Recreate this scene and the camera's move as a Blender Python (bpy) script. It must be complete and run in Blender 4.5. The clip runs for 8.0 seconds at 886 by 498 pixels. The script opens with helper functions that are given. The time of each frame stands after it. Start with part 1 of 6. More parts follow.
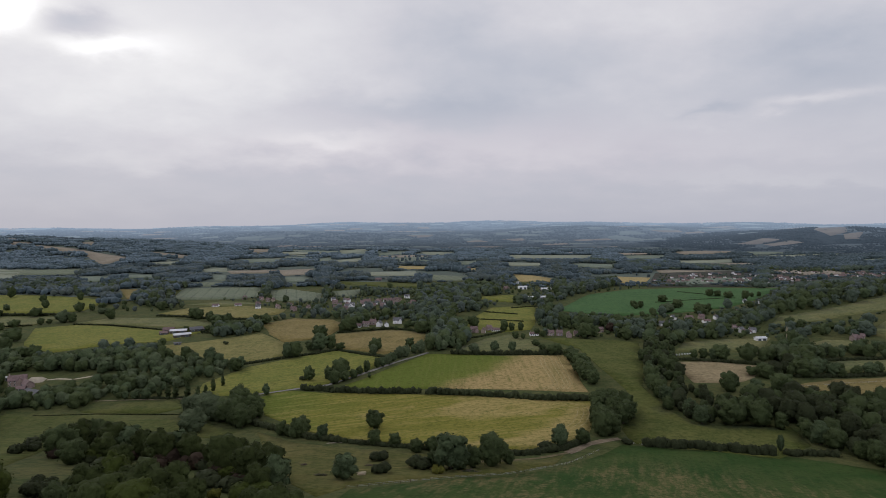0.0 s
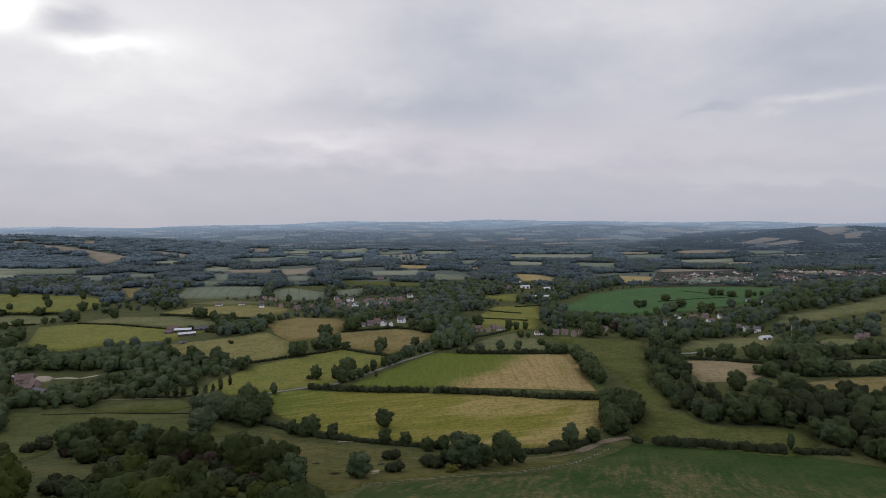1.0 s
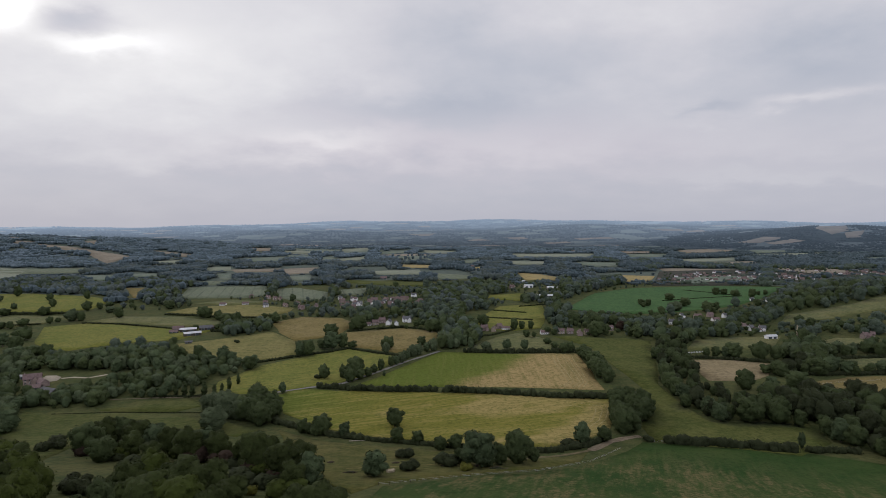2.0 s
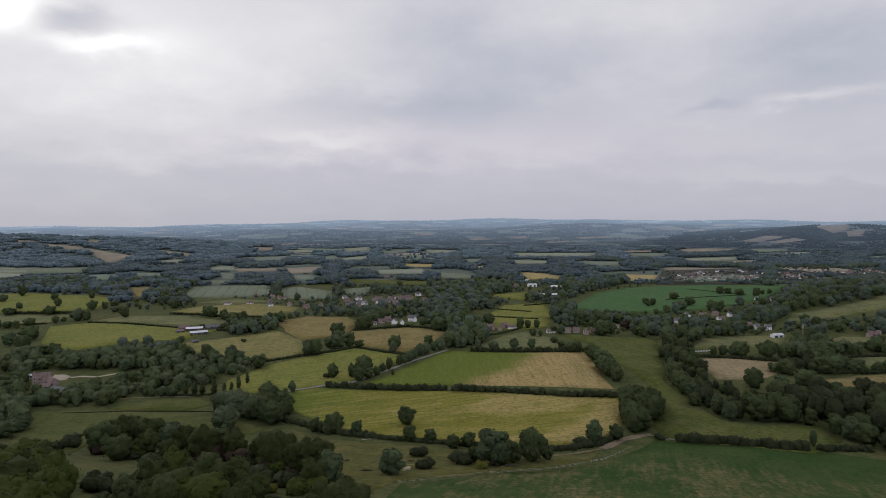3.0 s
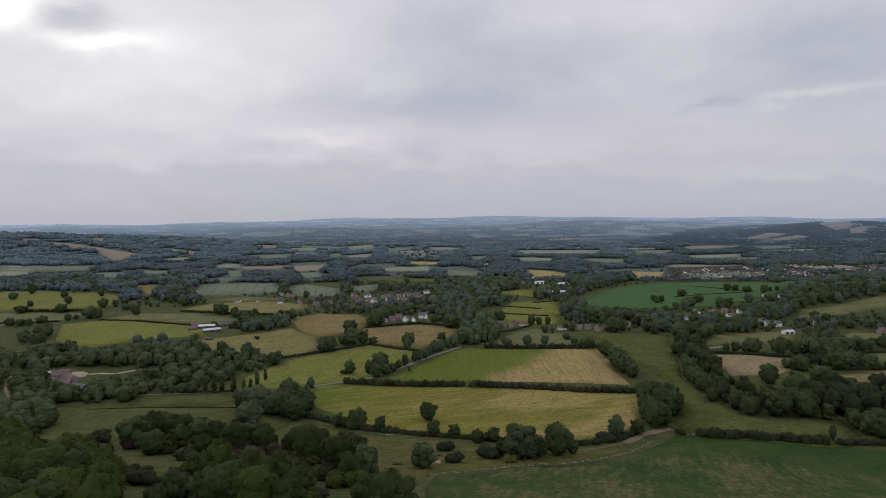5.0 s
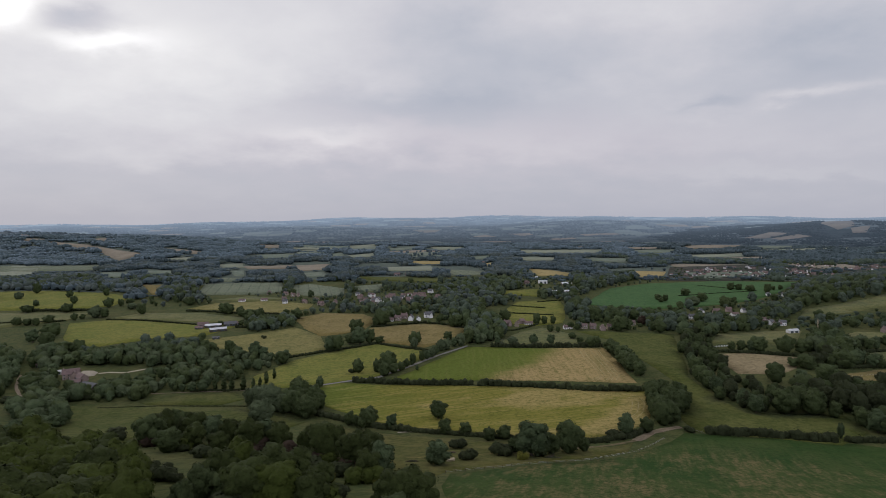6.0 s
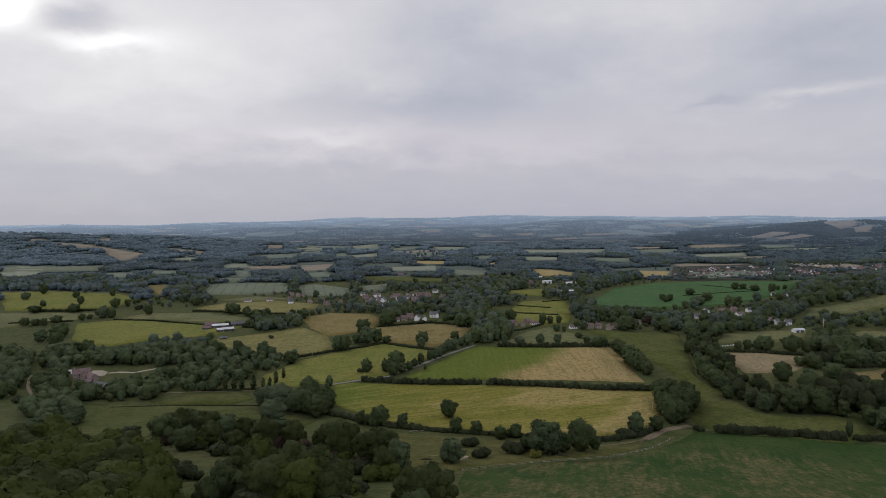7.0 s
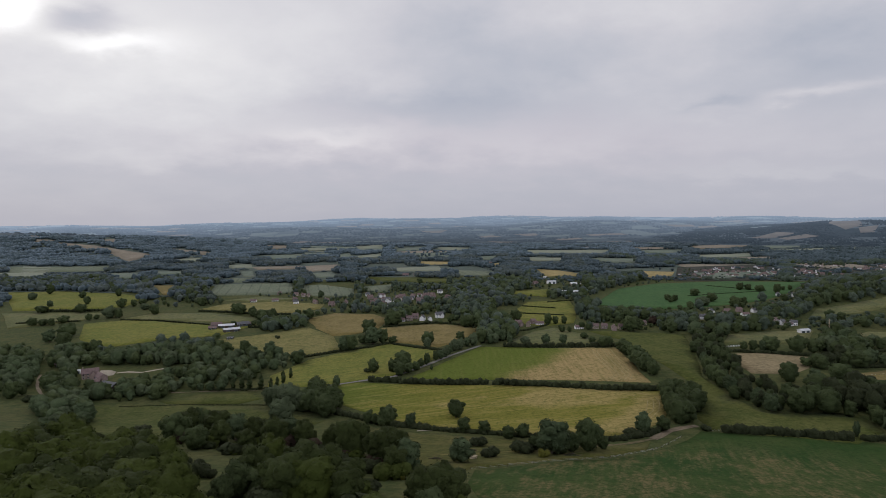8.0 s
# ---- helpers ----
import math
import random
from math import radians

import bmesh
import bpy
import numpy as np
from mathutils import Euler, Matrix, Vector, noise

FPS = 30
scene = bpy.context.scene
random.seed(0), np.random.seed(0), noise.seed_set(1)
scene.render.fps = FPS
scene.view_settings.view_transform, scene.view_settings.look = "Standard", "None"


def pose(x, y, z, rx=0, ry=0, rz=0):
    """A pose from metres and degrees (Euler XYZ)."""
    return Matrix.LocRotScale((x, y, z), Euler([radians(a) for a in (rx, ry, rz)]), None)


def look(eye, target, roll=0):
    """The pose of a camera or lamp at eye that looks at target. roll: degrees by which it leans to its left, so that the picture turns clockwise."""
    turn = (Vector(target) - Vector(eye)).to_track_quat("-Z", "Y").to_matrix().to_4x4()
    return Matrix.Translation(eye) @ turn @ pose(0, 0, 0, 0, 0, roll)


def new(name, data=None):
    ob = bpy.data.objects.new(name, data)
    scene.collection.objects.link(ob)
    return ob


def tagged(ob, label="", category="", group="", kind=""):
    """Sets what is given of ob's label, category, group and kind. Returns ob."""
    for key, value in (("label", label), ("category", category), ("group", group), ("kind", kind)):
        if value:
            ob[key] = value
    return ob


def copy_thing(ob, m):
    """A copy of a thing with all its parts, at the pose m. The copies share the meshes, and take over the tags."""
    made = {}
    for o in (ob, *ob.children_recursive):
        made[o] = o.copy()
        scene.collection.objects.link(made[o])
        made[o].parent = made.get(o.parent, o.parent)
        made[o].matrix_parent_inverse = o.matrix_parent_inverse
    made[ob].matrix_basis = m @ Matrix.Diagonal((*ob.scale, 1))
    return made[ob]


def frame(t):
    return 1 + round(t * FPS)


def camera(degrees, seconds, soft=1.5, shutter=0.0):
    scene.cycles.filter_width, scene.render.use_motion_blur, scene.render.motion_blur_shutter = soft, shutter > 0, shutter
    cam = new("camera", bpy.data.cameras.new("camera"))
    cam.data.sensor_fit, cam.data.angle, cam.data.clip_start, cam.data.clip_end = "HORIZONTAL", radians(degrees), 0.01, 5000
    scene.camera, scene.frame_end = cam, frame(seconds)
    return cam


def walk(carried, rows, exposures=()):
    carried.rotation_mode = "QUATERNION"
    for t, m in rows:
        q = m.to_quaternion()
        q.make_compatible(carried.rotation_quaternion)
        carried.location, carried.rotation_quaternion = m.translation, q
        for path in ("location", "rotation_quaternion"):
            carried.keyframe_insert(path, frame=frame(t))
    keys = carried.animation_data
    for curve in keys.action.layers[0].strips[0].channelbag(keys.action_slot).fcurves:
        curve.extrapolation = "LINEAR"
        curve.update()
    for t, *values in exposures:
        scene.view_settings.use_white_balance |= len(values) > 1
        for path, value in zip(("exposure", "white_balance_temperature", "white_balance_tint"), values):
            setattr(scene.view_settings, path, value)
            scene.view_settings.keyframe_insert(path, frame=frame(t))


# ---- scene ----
# Open countryside seen from a drone that drifts to its left, 120 m above a broad valley.
cam = camera(73.7, 8.0, soft=0.45)
walk(cam, [
    (t, pose(x, y, z, 90 + pitch, -lean, turn)) for t, x, y, z, turn, pitch, lean in (
        (0.0, 0.00, 0.00, 120.00, -0.000, -2.700, -0.060),
        (0.5, -2.93, -0.17, 119.89, -0.046, -2.716, -0.063),
        (1.0, -5.96, -0.41, 119.93, -0.070, -2.772, -0.052),
        (1.5, -9.04, -0.75, 119.96, -0.090, -2.800, -0.069),
        (3.0, -18.62, -2.36, 120.03, -0.080, -2.906, -0.123),
        (3.5, -21.68, -3.12, 120.08, -0.074, -2.946, -0.156),
        (4.0, -24.81, -3.90, 120.16, -0.056, -3.001, -0.201),
        (4.5, -27.82, -4.83, 120.16, -0.047, -3.078, -0.207),
        (6.0, -36.58, -8.91, 120.37, -0.006, -3.180, -0.255),
        (6.5, -39.28, -10.34, 120.59, 0.009, -3.177, -0.306),
        (7.0, -41.66, -11.69, 120.80, 0.142, -3.189, -0.336),
        (7.5, -43.43, -12.70, 120.93, 0.287, -3.184, -0.353),
        (8.0, -44.35, -13.53, 120.99, 0.429, -3.146, -0.360),
    )
], exposures=((0.0, 0.02), (4.0, 0.0), (8.0, -0.05)))

# ---- sky and sun ----
SUN_TURN, SUN_UP = 42.0, 30.0          # degrees to the left of ahead, above the horizon
sun = new("sun", bpy.data.lights.new("sun", "SUN"))
sun.data.energy, sun.data.angle, sun.data.color = 0.5, radians(18), (1.0, 0.965, 0.93)
sun.matrix_world = look(
    (-900 * math.sin(radians(SUN_TURN)), 900 * math.cos(radians(SUN_TURN)), 900 * math.tan(radians(SUN_UP))), (0, 0, 0))

world = bpy.data.worlds.new("overcast_sky")
scene.world = world
world.use_nodes = True
wn, wl = world.node_tree.nodes, world.node_tree.links
wn.clear()


def wmath(op, a, b=None, c=None):
    n = wn.new("ShaderNodeMath")
    n.operation = op
    for i, v in enumerate((a, b, c)):
        if v is None:
            continue
        if isinstance(v, (int, float)):
            n.inputs[i].default_value = v
        else:
            wl.new(v, n.inputs[i])
    return n.outputs[0]


def wmix(fac, a, b, blend="MIX"):
    n = wn.new("ShaderNodeMix")
    n.data_type, n.blend_type = "RGBA", blend
    for i, v in ((0, fac), (6, a), (7, b)):
        if isinstance(v, tuple):
            n.inputs[i].default_value = (*v, 1)
        elif isinstance(v, (int, float)):
            n.inputs[i].default_value = v
        else:
            wl.new(v, n.inputs[i])
    return n.outputs[2]


def wnoise(vec, scale, detail, rough):
    n = wn.new("ShaderNodeTexNoise")
    n.inputs["Scale"].default_value, n.inputs["Detail"].default_value, n.inputs["Roughness"].default_value = scale, detail, rough
    wl.new(vec, n.inputs["Vector"])
    return n.outputs["Fac"]


coord = wn.new("ShaderNodeTexCoord")
split = wn.new("ShaderNodeSeparateXYZ")
wl.new(coord.outputs["Generated"], split.inputs[0])
up = wmath("MAXIMUM", split.outputs[2], 0.0)
ahead = wmath("MAXIMUM", split.outputs[1], 0.02)
# the cloud layer lies flat overhead: its pattern crowds together towards the horizon
layer = wn.new("ShaderNodeCombineXYZ")
depth = wmath("ADD", up, 0.30)
wl.new(wmath("DIVIDE", split.outputs[0], depth), layer.inputs[0])
wl.new(wmath("DIVIDE", split.outputs[1], depth), layer.inputs[1])
broad = wnoise(layer.outputs[0], 1.1, 5.0, 0.52)
fine = wnoise(layer.outputs[0], 3.6, 7.0, 0.56)
side = wmath("DIVIDE", split.outputs[0], ahead)
rise = wmath("DIVIDE", split.outputs[2], ahead)
ragged = wmath("MULTIPLY", wmath("SUBTRACT", fine, 0.5), 0.10)
ragged2 = wmath("MULTIPLY", wmath("SUBTRACT", broad, 0.5), 0.22)


def bank(cx, cz, sx, sz, lean=0.0):
    """A soft cloud bank or a thin place in the cloud, with ragged edges: 1 at its heart."""
    u = wmath("SUBTRACT", wmath("ADD", side, ragged2), cx)
    v = wmath("SUBTRACT", wmath("SUBTRACT", wmath("ADD", rise, ragged), cz), wmath("MULTIPLY", u, lean))
    a = wmath("POWER", wmath("DIVIDE", u, sx), 2.0)
    b = wmath("POWER", wmath("DIVIDE", v, sz), 2.0)
    return wmath("EXPONENT", wmath("MULTIPLY", wmath("ADD", a, b), -1.0))


def total(*terms):
    s = 0.0
    for weight, v in terms:
        s = wmath("MULTIPLY_ADD", v, weight, s)
    return s


tone = total((0.20, wmath("SUBTRACT", broad, 0.5)), (0.26, wmath("SUBTRACT", fine, 0.5)),
             (0.75, bank(-0.775, 0.365, 0.075, 0.040)),     # the sun's glow behind the cloud
             (0.30, bank(-0.57, 0.295, 0.10, 0.022)),    # bright gap below it
             (0.22, bank(-0.55, 0.27, 0.42, 0.17)),
             (-0.26, bank(-0.635, 0.334, 0.085, 0.022, -0.15)),  # dark wisp between the two
             (-0.14, bank(0.66, 0.270, 0.24, 0.085, 0.22)),  # grey bank
             (0.17, bank(0.60, 0.198, 0.13, 0.012, 0.16)),   # pale streak under it
             (-0.12, bank(0.47, 0.185, 0.07, 0.010)),
             (-0.15, bank(0.05, 0.27, 0.16, 0.10, 0.1)),     # grey bank high in the middle
             (-0.12, bank(-0.04, 0.185, 0.20, 0.030)),
             (0.16, bank(-0.20, 0.135, 0.11, 0.020)),    # faint pink brightening
             (0.06, bank(0.12, 0.115, 0.45, 0.040)),
             (0.08, bank(0.28, 0.36, 0.20, 0.06)),
             (0.09, bank(0.58, 0.070, 0.22, 0.011)),
             (-0.06, bank(-0.35, 0.075, 0.45, 0.022)))
ramp = wn.new("ShaderNodeValToRGB")
wl.new(wmath("ADD", tone, 0.5), ramp.inputs[0])
ramp.color_ramp.elements[0].position, ramp.color_ramp.elements[0].color = 0.25, (0.41, 0.45, 0.54, 1)
ramp.color_ramp.elements[1].position, ramp.color_ramp.elements[1].color = 1.0, (1.15, 1.14, 1.15, 1)
mid = ramp.color_ramp.elements.new(0.52)
mid.color = (0.650, 0.644, 0.698, 1)
mid2 = ramp.color_ramp.elements.new(0.72)
mid2.color = (0.85, 0.84, 0.86, 1)
low = wmath("POWER", wmath("SUBTRACT", 1.0, wmath("MINIMUM", wmath("DIVIDE", up, 0.30), 1.0)), 2.0)
cloud = wmix(wmath("MULTIPLY", low, 0.80), ramp.outputs[0], (0.425, 0.438, 0.518))
# a faint pink cast low over the valley
cloud = wmix(wmath("MULTIPLY", bank(0.05, 0.115, 0.55, 0.055), 0.8), cloud, wmix(1.0, cloud, (1.035, 0.985, 0.995), "MULTIPLY"))
# the cloud is thinner and cooler behind the brow, and lights the fronts of walls and trees
thin = wmath("SMOOTH_MIN", wmath("MAXIMUM", wmath("MULTIPLY_ADD", split.outputs[1], -0.85, 0.25), 0.0), 1.0, 0.1)
cloud = wmix(thin, cloud, wmix(1.0, cloud, (1.50, 1.56, 1.72), "MULTIPLY"))
below = wmath("LESS_THAN", split.outputs[2], -0.02)
cloud = wmix(below, cloud, (0.08, 0.09, 0.07))
sky = wn.new("ShaderNodeTexSky")
sky.sky_type, sky.sun_disc = "NISHITA", False
sky.sun_elevation, sky.sun_rotation = radians(SUN_UP), radians(-SUN_TURN)
blue = wn.new("ShaderNodeBackground")
blue.inputs[1].default_value = 0.05
wl.new(sky.outputs[0], blue.inputs[0])
grey = wn.new("ShaderNodeBackground")
grey.inputs[1].default_value = 1.0
wl.new(cloud, grey.inputs[0])
both = wn.new("ShaderNodeMixShader")
both.inputs[0].default_value = 0.95
wl.new(blue.outputs[0], both.inputs[1])
wl.new(grey.outputs[0], both.inputs[2])
wout = wn.new("ShaderNodeOutputWorld")
wl.new(both.outputs[0], wout.inputs[0])


# ---- materials ----
class Shader:
    """A small helper to wire a Principled material in world-size coordinates."""

    def __init__(self, name, rough=0.85, spec=0.25):
        self.mat = bpy.data.materials.new(name)
        self.mat.use_nodes = True
        self.n, self.l = self.mat.node_tree.nodes, self.mat.node_tree.links
        self.bsdf = self.n["Principled BSDF"]
        self.bsdf.inputs["Roughness"].default_value = rough
        self.bsdf.inputs["Specular IOR Level"].default_value = spec
        self.place = self.n.new("ShaderNodeTexCoord").outputs["Object"]

    def put(self, v, socket):
        if isinstance(v, tuple):
            socket.default_value = (*v, 1) if len(socket.default_value) == 4 else v
        elif isinstance(v, (int, float)):
            socket.default_value = v
        else:
            self.l.new(v, socket)

    def math(self, op, a, b=0.5):
        n = self.n.new("ShaderNodeMath")
        n.operation = op
        self.put(a, n.inputs[0]), self.put(b, n.inputs[1])
        return n.outputs[0]

    def mapped(self, turn=0.0, scale=(1, 1, 1)):
        """World-size coordinates turned about z and then stretched."""
        n = self.n.new("ShaderNodeVectorRotate")
        n.rotation_type = "Z_AXIS"
        n.inputs["Angle"].default_value = radians(turn)
        self.l.new(self.place, n.inputs["Vector"])
        m = self.n.new("ShaderNodeVectorMath")
        m.operation = "MULTIPLY"
        m.inputs[1].default_value = scale
        self.l.new(n.outputs[0], m.inputs[0])
        return m.outputs[0]

    def noise(self, size, detail=4.0, rough=0.55, vec=None):
        """Noise whose lumps are about size metres across."""
        n = self.n.new("ShaderNodeTexNoise")
        n.inputs["Scale"].default_value, n.inputs["Detail"].default_value = 1.0 / size, detail
        n.inputs["Roughness"].default_value = rough
        self.l.new(vec or self.place, n.inputs["Vector"])
        return n.outputs["Fac"]

    def step(self, v, a, b, lo=0.0, hi=1.0):
        n = self.n.new("ShaderNodeMapRange")
        n.interpolation_type = "SMOOTHSTEP"
        self.put(v, n.inputs[0])
        for i, x in enumerate((a, b, lo, hi)):
            n.inputs[i + 1].default_value = x
        return n.outputs[0]

    def mix(self, fac, a, b, blend="MIX"):
        n = self.n.new("ShaderNodeMix")
        n.data_type, n.blend_type = "RGBA", blend
        self.put(fac, n.inputs[0]), self.put(a, n.inputs[6]), self.put(b, n.inputs[7])
        return n.outputs[2]

    def bump(self, v, metres, strength=0.6):
        n = self.n.new("ShaderNodeBump")
        n.inputs["Strength"].default_value, n.inputs["Distance"].default_value = strength, metres
        self.l.new(v, n.inputs["Height"])
        self.l.new(n.outputs[0], self.bsdf.inputs["Normal"])

    def haze_sheen(self, weight):
        """A blue-tinted sheen at a low angle, which stands in for haze."""
        self.bsdf.inputs["Sheen Weight"].default_value = weight
        self.bsdf.inputs["Sheen Roughness"].default_value = 0.45
        self.bsdf.inputs["Sheen Tint"].default_value = (0.66, 0.82, 1.0, 1)

    def random(self):
        return self.n.new("ShaderNodeObjectInfo").outputs["Random"]

    def island(self):
        return self.n.new("ShaderNodeNewGeometry").outputs["Random Per Island"]

    def done(self, colour):
        self.put(colour, self.bsdf.inputs["Base Color"])
        return self.mat


def grass(name, lush, dry, share=0.5, patch=38.0, lines=None, rough=0.95, haze_weight=0.015, tram=None):
    """Grass or a crop: lush and dry patches, tussocks, worked lines of a turn and spacing, and wheelings."""
    s = Shader(name, rough, 0.03)
    lush, dry = (tuple(v * k for v, k in zip(c, (1.04, 0.98, 0.98))) for c in (lush, dry))
    big = s.noise(patch, 6.0, 0.65)
    tuft = s.noise(3.2, 6.0, 0.75)
    wide = s.noise(120.0, 2.0)
    f = s.step(s.math("ADD", s.math("MULTIPLY", big, 0.7), s.math("MULTIPLY", wide, 0.3)), 0.58 - 0.3 * share, 0.80 - 0.3 * share)
    c = s.mix(f, lush, dry)
    if tram:
        across = s.n.new("ShaderNodeSeparateXYZ")
        s.l.new(s.mapped(tram[0]), across.inputs[0])
        wave = s.math("ABSOLUTE", s.math("SINE", s.math("MULTIPLY", across.outputs[0], math.pi / tram[1])), 0.0)
        c = s.mix(s.step(wave, 0.10, 0.34, 0.85, 0.0), c, tuple(v * 0.55 for v in lush))
    if lines:
        turn, gap, depth = lines
        streak = s.noise(gap, 4.0, 0.65, s.mapped(turn, (1.0, 0.07, 1.0)))
        c = s.mix(s.step(streak, 0.40, 0.68, 0.0, depth), c, dry)
    c = s.mix(s.step(tuft, 0.34, 0.54, 0.75, 0.0), c, tuple(v * 0.55 for v in lush))
    c = s.mix(s.step(tuft, 0.50, 0.70, 0.0, 0.6), c, tuple(v * 1.3 for v in dry))
    c = s.mix(s.step(s.noise(11.0, 4.0, 0.65), 0.42, 0.66, 0.0, 0.4), c, tuple(v * 1.12 for v in dry))
    s.bump(tuft, 0.35, 0.6)
    s.haze_sheen(haze_weight)
    return s.done(c)


GRASS = grass("pasture_grass", (0.098, 0.114, 0.044), (0.148, 0.148, 0.060), 0.45, 45.0, haze_weight=0.03)
GRASS_DARK = grass("rough_pasture_grass", (0.050, 0.068, 0.022), (0.084, 0.086, 0.032), 0.4, 30.0, (100.0, 5.0, 0.35))
GRASS_PALE = grass("grazed_pale_grass", (0.112, 0.138, 0.029), (0.166, 0.168, 0.042), 0.55, 26.0, (70.0, 4.0, 0.5))
GRASS_TAN = grass("dry_tan_grass", (0.142, 0.122, 0.040), (0.200, 0.164, 0.064), 0.6, 34.0, (110.0, 3.5, 0.4), haze_weight=0.03)
GRASS_LUSH = grass("lush_green_grass", (0.060, 0.078, 0.019), (0.094, 0.102, 0.030), 0.4, 50.0, (80.0, 6.0, 0.4))
GRASS_MEADOW = grass("hollow_meadow_grass", (0.056, 0.074, 0.018), (0.086, 0.092, 0.030), 0.45, 26.0, (95.0, 4.0, 0.3))
GRASS_DRYING = grass("yellowing_grass", (0.134, 0.138, 0.046), (0.196, 0.180, 0.068), 0.55, 30.0, (100.0, 3.5, 0.4))
GRASS_ROUGH = grass("rough_olive_grass", (0.066, 0.076, 0.020), (0.104, 0.098, 0.034), 0.5, 22.0, (95.0, 4.0, 0.4))
TOWN_SOIL = grass("trampled_garden_ground", (0.046, 0.052, 0.038), (0.070, 0.068, 0.054), 0.5, 20.0)
CROP_GREEN = grass("bright_green_crop", (0.048, 0.104, 0.036), (0.064, 0.124, 0.042), 0.4, 80.0, (10.0, 6.0, 0.5))
CROP_GREY = grass("grey_green_cereal_crop", (0.122, 0.150, 0.096), (0.152, 0.178, 0.115), 0.5, 60.0, (-14.0, 7.0, 0.6), haze_weight=0.03, tram=(-14.0, 17.0))
STRAW = grass("cut_straw", (0.182, 0.156, 0.084), (0.248, 0.208, 0.118), 0.55, 24.0, (80.0, 3.0, 0.7))
YELLOW = grass("ripe_yellow_crop", (0.270, 0.228, 0.100), (0.340, 0.285, 0.130), 0.5, 40.0)


def mown_hay(name, a, b, c, side, turn, stray, rake=None):
    """Half-cut hay: green where it stands, straw in drifts; side tells to which end the straw lies, in world metres."""
    s = Shader(name, 0.95, 0.03)
    axis = s.n.new("ShaderNodeSeparateXYZ")
    s.l.new(s.mapped(side[0], (1, 1, 1)), axis.inputs[0])
    drift = s.noise(34.0, 6.0, 0.6, s.mapped(turn, (1.0, 0.4, 1.0)))
    f = s.math("ADD", s.step(axis.outputs[0], side[1], side[2]), s.math("MULTIPLY", s.math("SUBTRACT", drift, 0.5), stray))
    swath = s.noise(3.0, 4.0, 0.65, s.mapped(turn if rake is None else rake, (1.0, 0.08, 1.0)))
    tuft = s.noise(2.4, 6.0, 0.75)
    lie = s.math("ADD", axis.outputs[0], s.math("MULTIPLY", s.math("SUBTRACT", s.noise(42.0, 5.0), 0.5), 170.0))
    base = s.mix(s.step(lie, side[1] + 10.0, side[1] + 110.0), a, b)
    col = s.mix(s.step(f, 0.35, 0.75), base, c)
    dry = s.step(f, 0.30, 0.75, 0.15 if rake is not None else 0.7, 1.0)
    col = s.mix(s.math("MULTIPLY", s.step(swath, 0.47, 0.66, 0.0, 0.5), dry), col, tuple(v * 1.2 for v in c))
    col = s.mix(s.math("MULTIPLY", s.step(swath, 0.34, 0.50, 0.35, 0.0), dry), col, tuple(v * 0.75 for v in a))
    col = s.mix(s.step(tuft, 0.36, 0.54, 0.6, 0.0), col, tuple(v * 0.6 for v in a))
    s.bump(swath, 0.35, 0.6)
    return s.done(col)


HAY_UPPER = mown_hay("hay_meadow_upper", (0.100, 0.126, 0.024), (0.140, 0.148, 0.032), (0.300, 0.222, 0.098), (34.8, -288.0, -196.0), 80.0, 0.7, 0.0)
HAY_LOWER = mown_hay("hay_meadow_lower", (0.092, 0.122, 0.022), (0.164, 0.152, 0.032), (0.276, 0.216, 0.080), (0.0, -150.0, 200.0), 72.0, 2.8)


def crop_patchy():
    s = Shader("green_crop_with_bare_patches", 0.95, 0.04)
    drift = s.noise(9.0, 6.0, 0.72, s.mapped(17.0, (1.0, 0.6, 1.0)))
    rows = s.noise(2.6, 5.0, 0.7, s.mapped(17.0, (1.0, 0.05, 1.0)))
    wide = s.noise(38.0, 3.0, 0.5)
    tram = s.noise(2.0, 5.0, 0.75)
    where = s.math("ADD", s.math("ADD", s.math("MULTIPLY", drift, 0.30), s.math("MULTIPLY", rows, 0.40)), s.math("MULTIPLY", wide, 0.30))
    green = s.mix(s.step(s.noise(30.0, 5.0, 0.6), 0.35, 0.65), (0.026, 0.056, 0.014), (0.046, 0.070, 0.020))
    spot = s.n.new("ShaderNodeSeparateXYZ")
    s.l.new(s.place, spot.inputs[0])
    headland = s.math("ADD", s.math("ADD", spot.outputs[1], s.math("MULTIPLY", spot.outputs[0], 0.35)), s.math("MULTIPLY", drift, 46.0))
    bare = s.math("MULTIPLY", s.math("MULTIPLY", s.step(where, 0.44, 0.62, 0.0, 0.85), s.step(tram, 0.36, 0.60, 0.35, 1.0)), s.step(headland, 300.0, 350.0, 1.0, 0.08))
    col = s.mix(bare, green, (0.170, 0.130, 0.062))
    col = s.mix(s.step(tram, 0.34, 0.54, 0.5, 0.0), col, (0.020, 0.034, 0.010))
    s.bump(tram, 0.3, 0.5)
    return s.done(col)


CROP_PATCHY = crop_patchy()


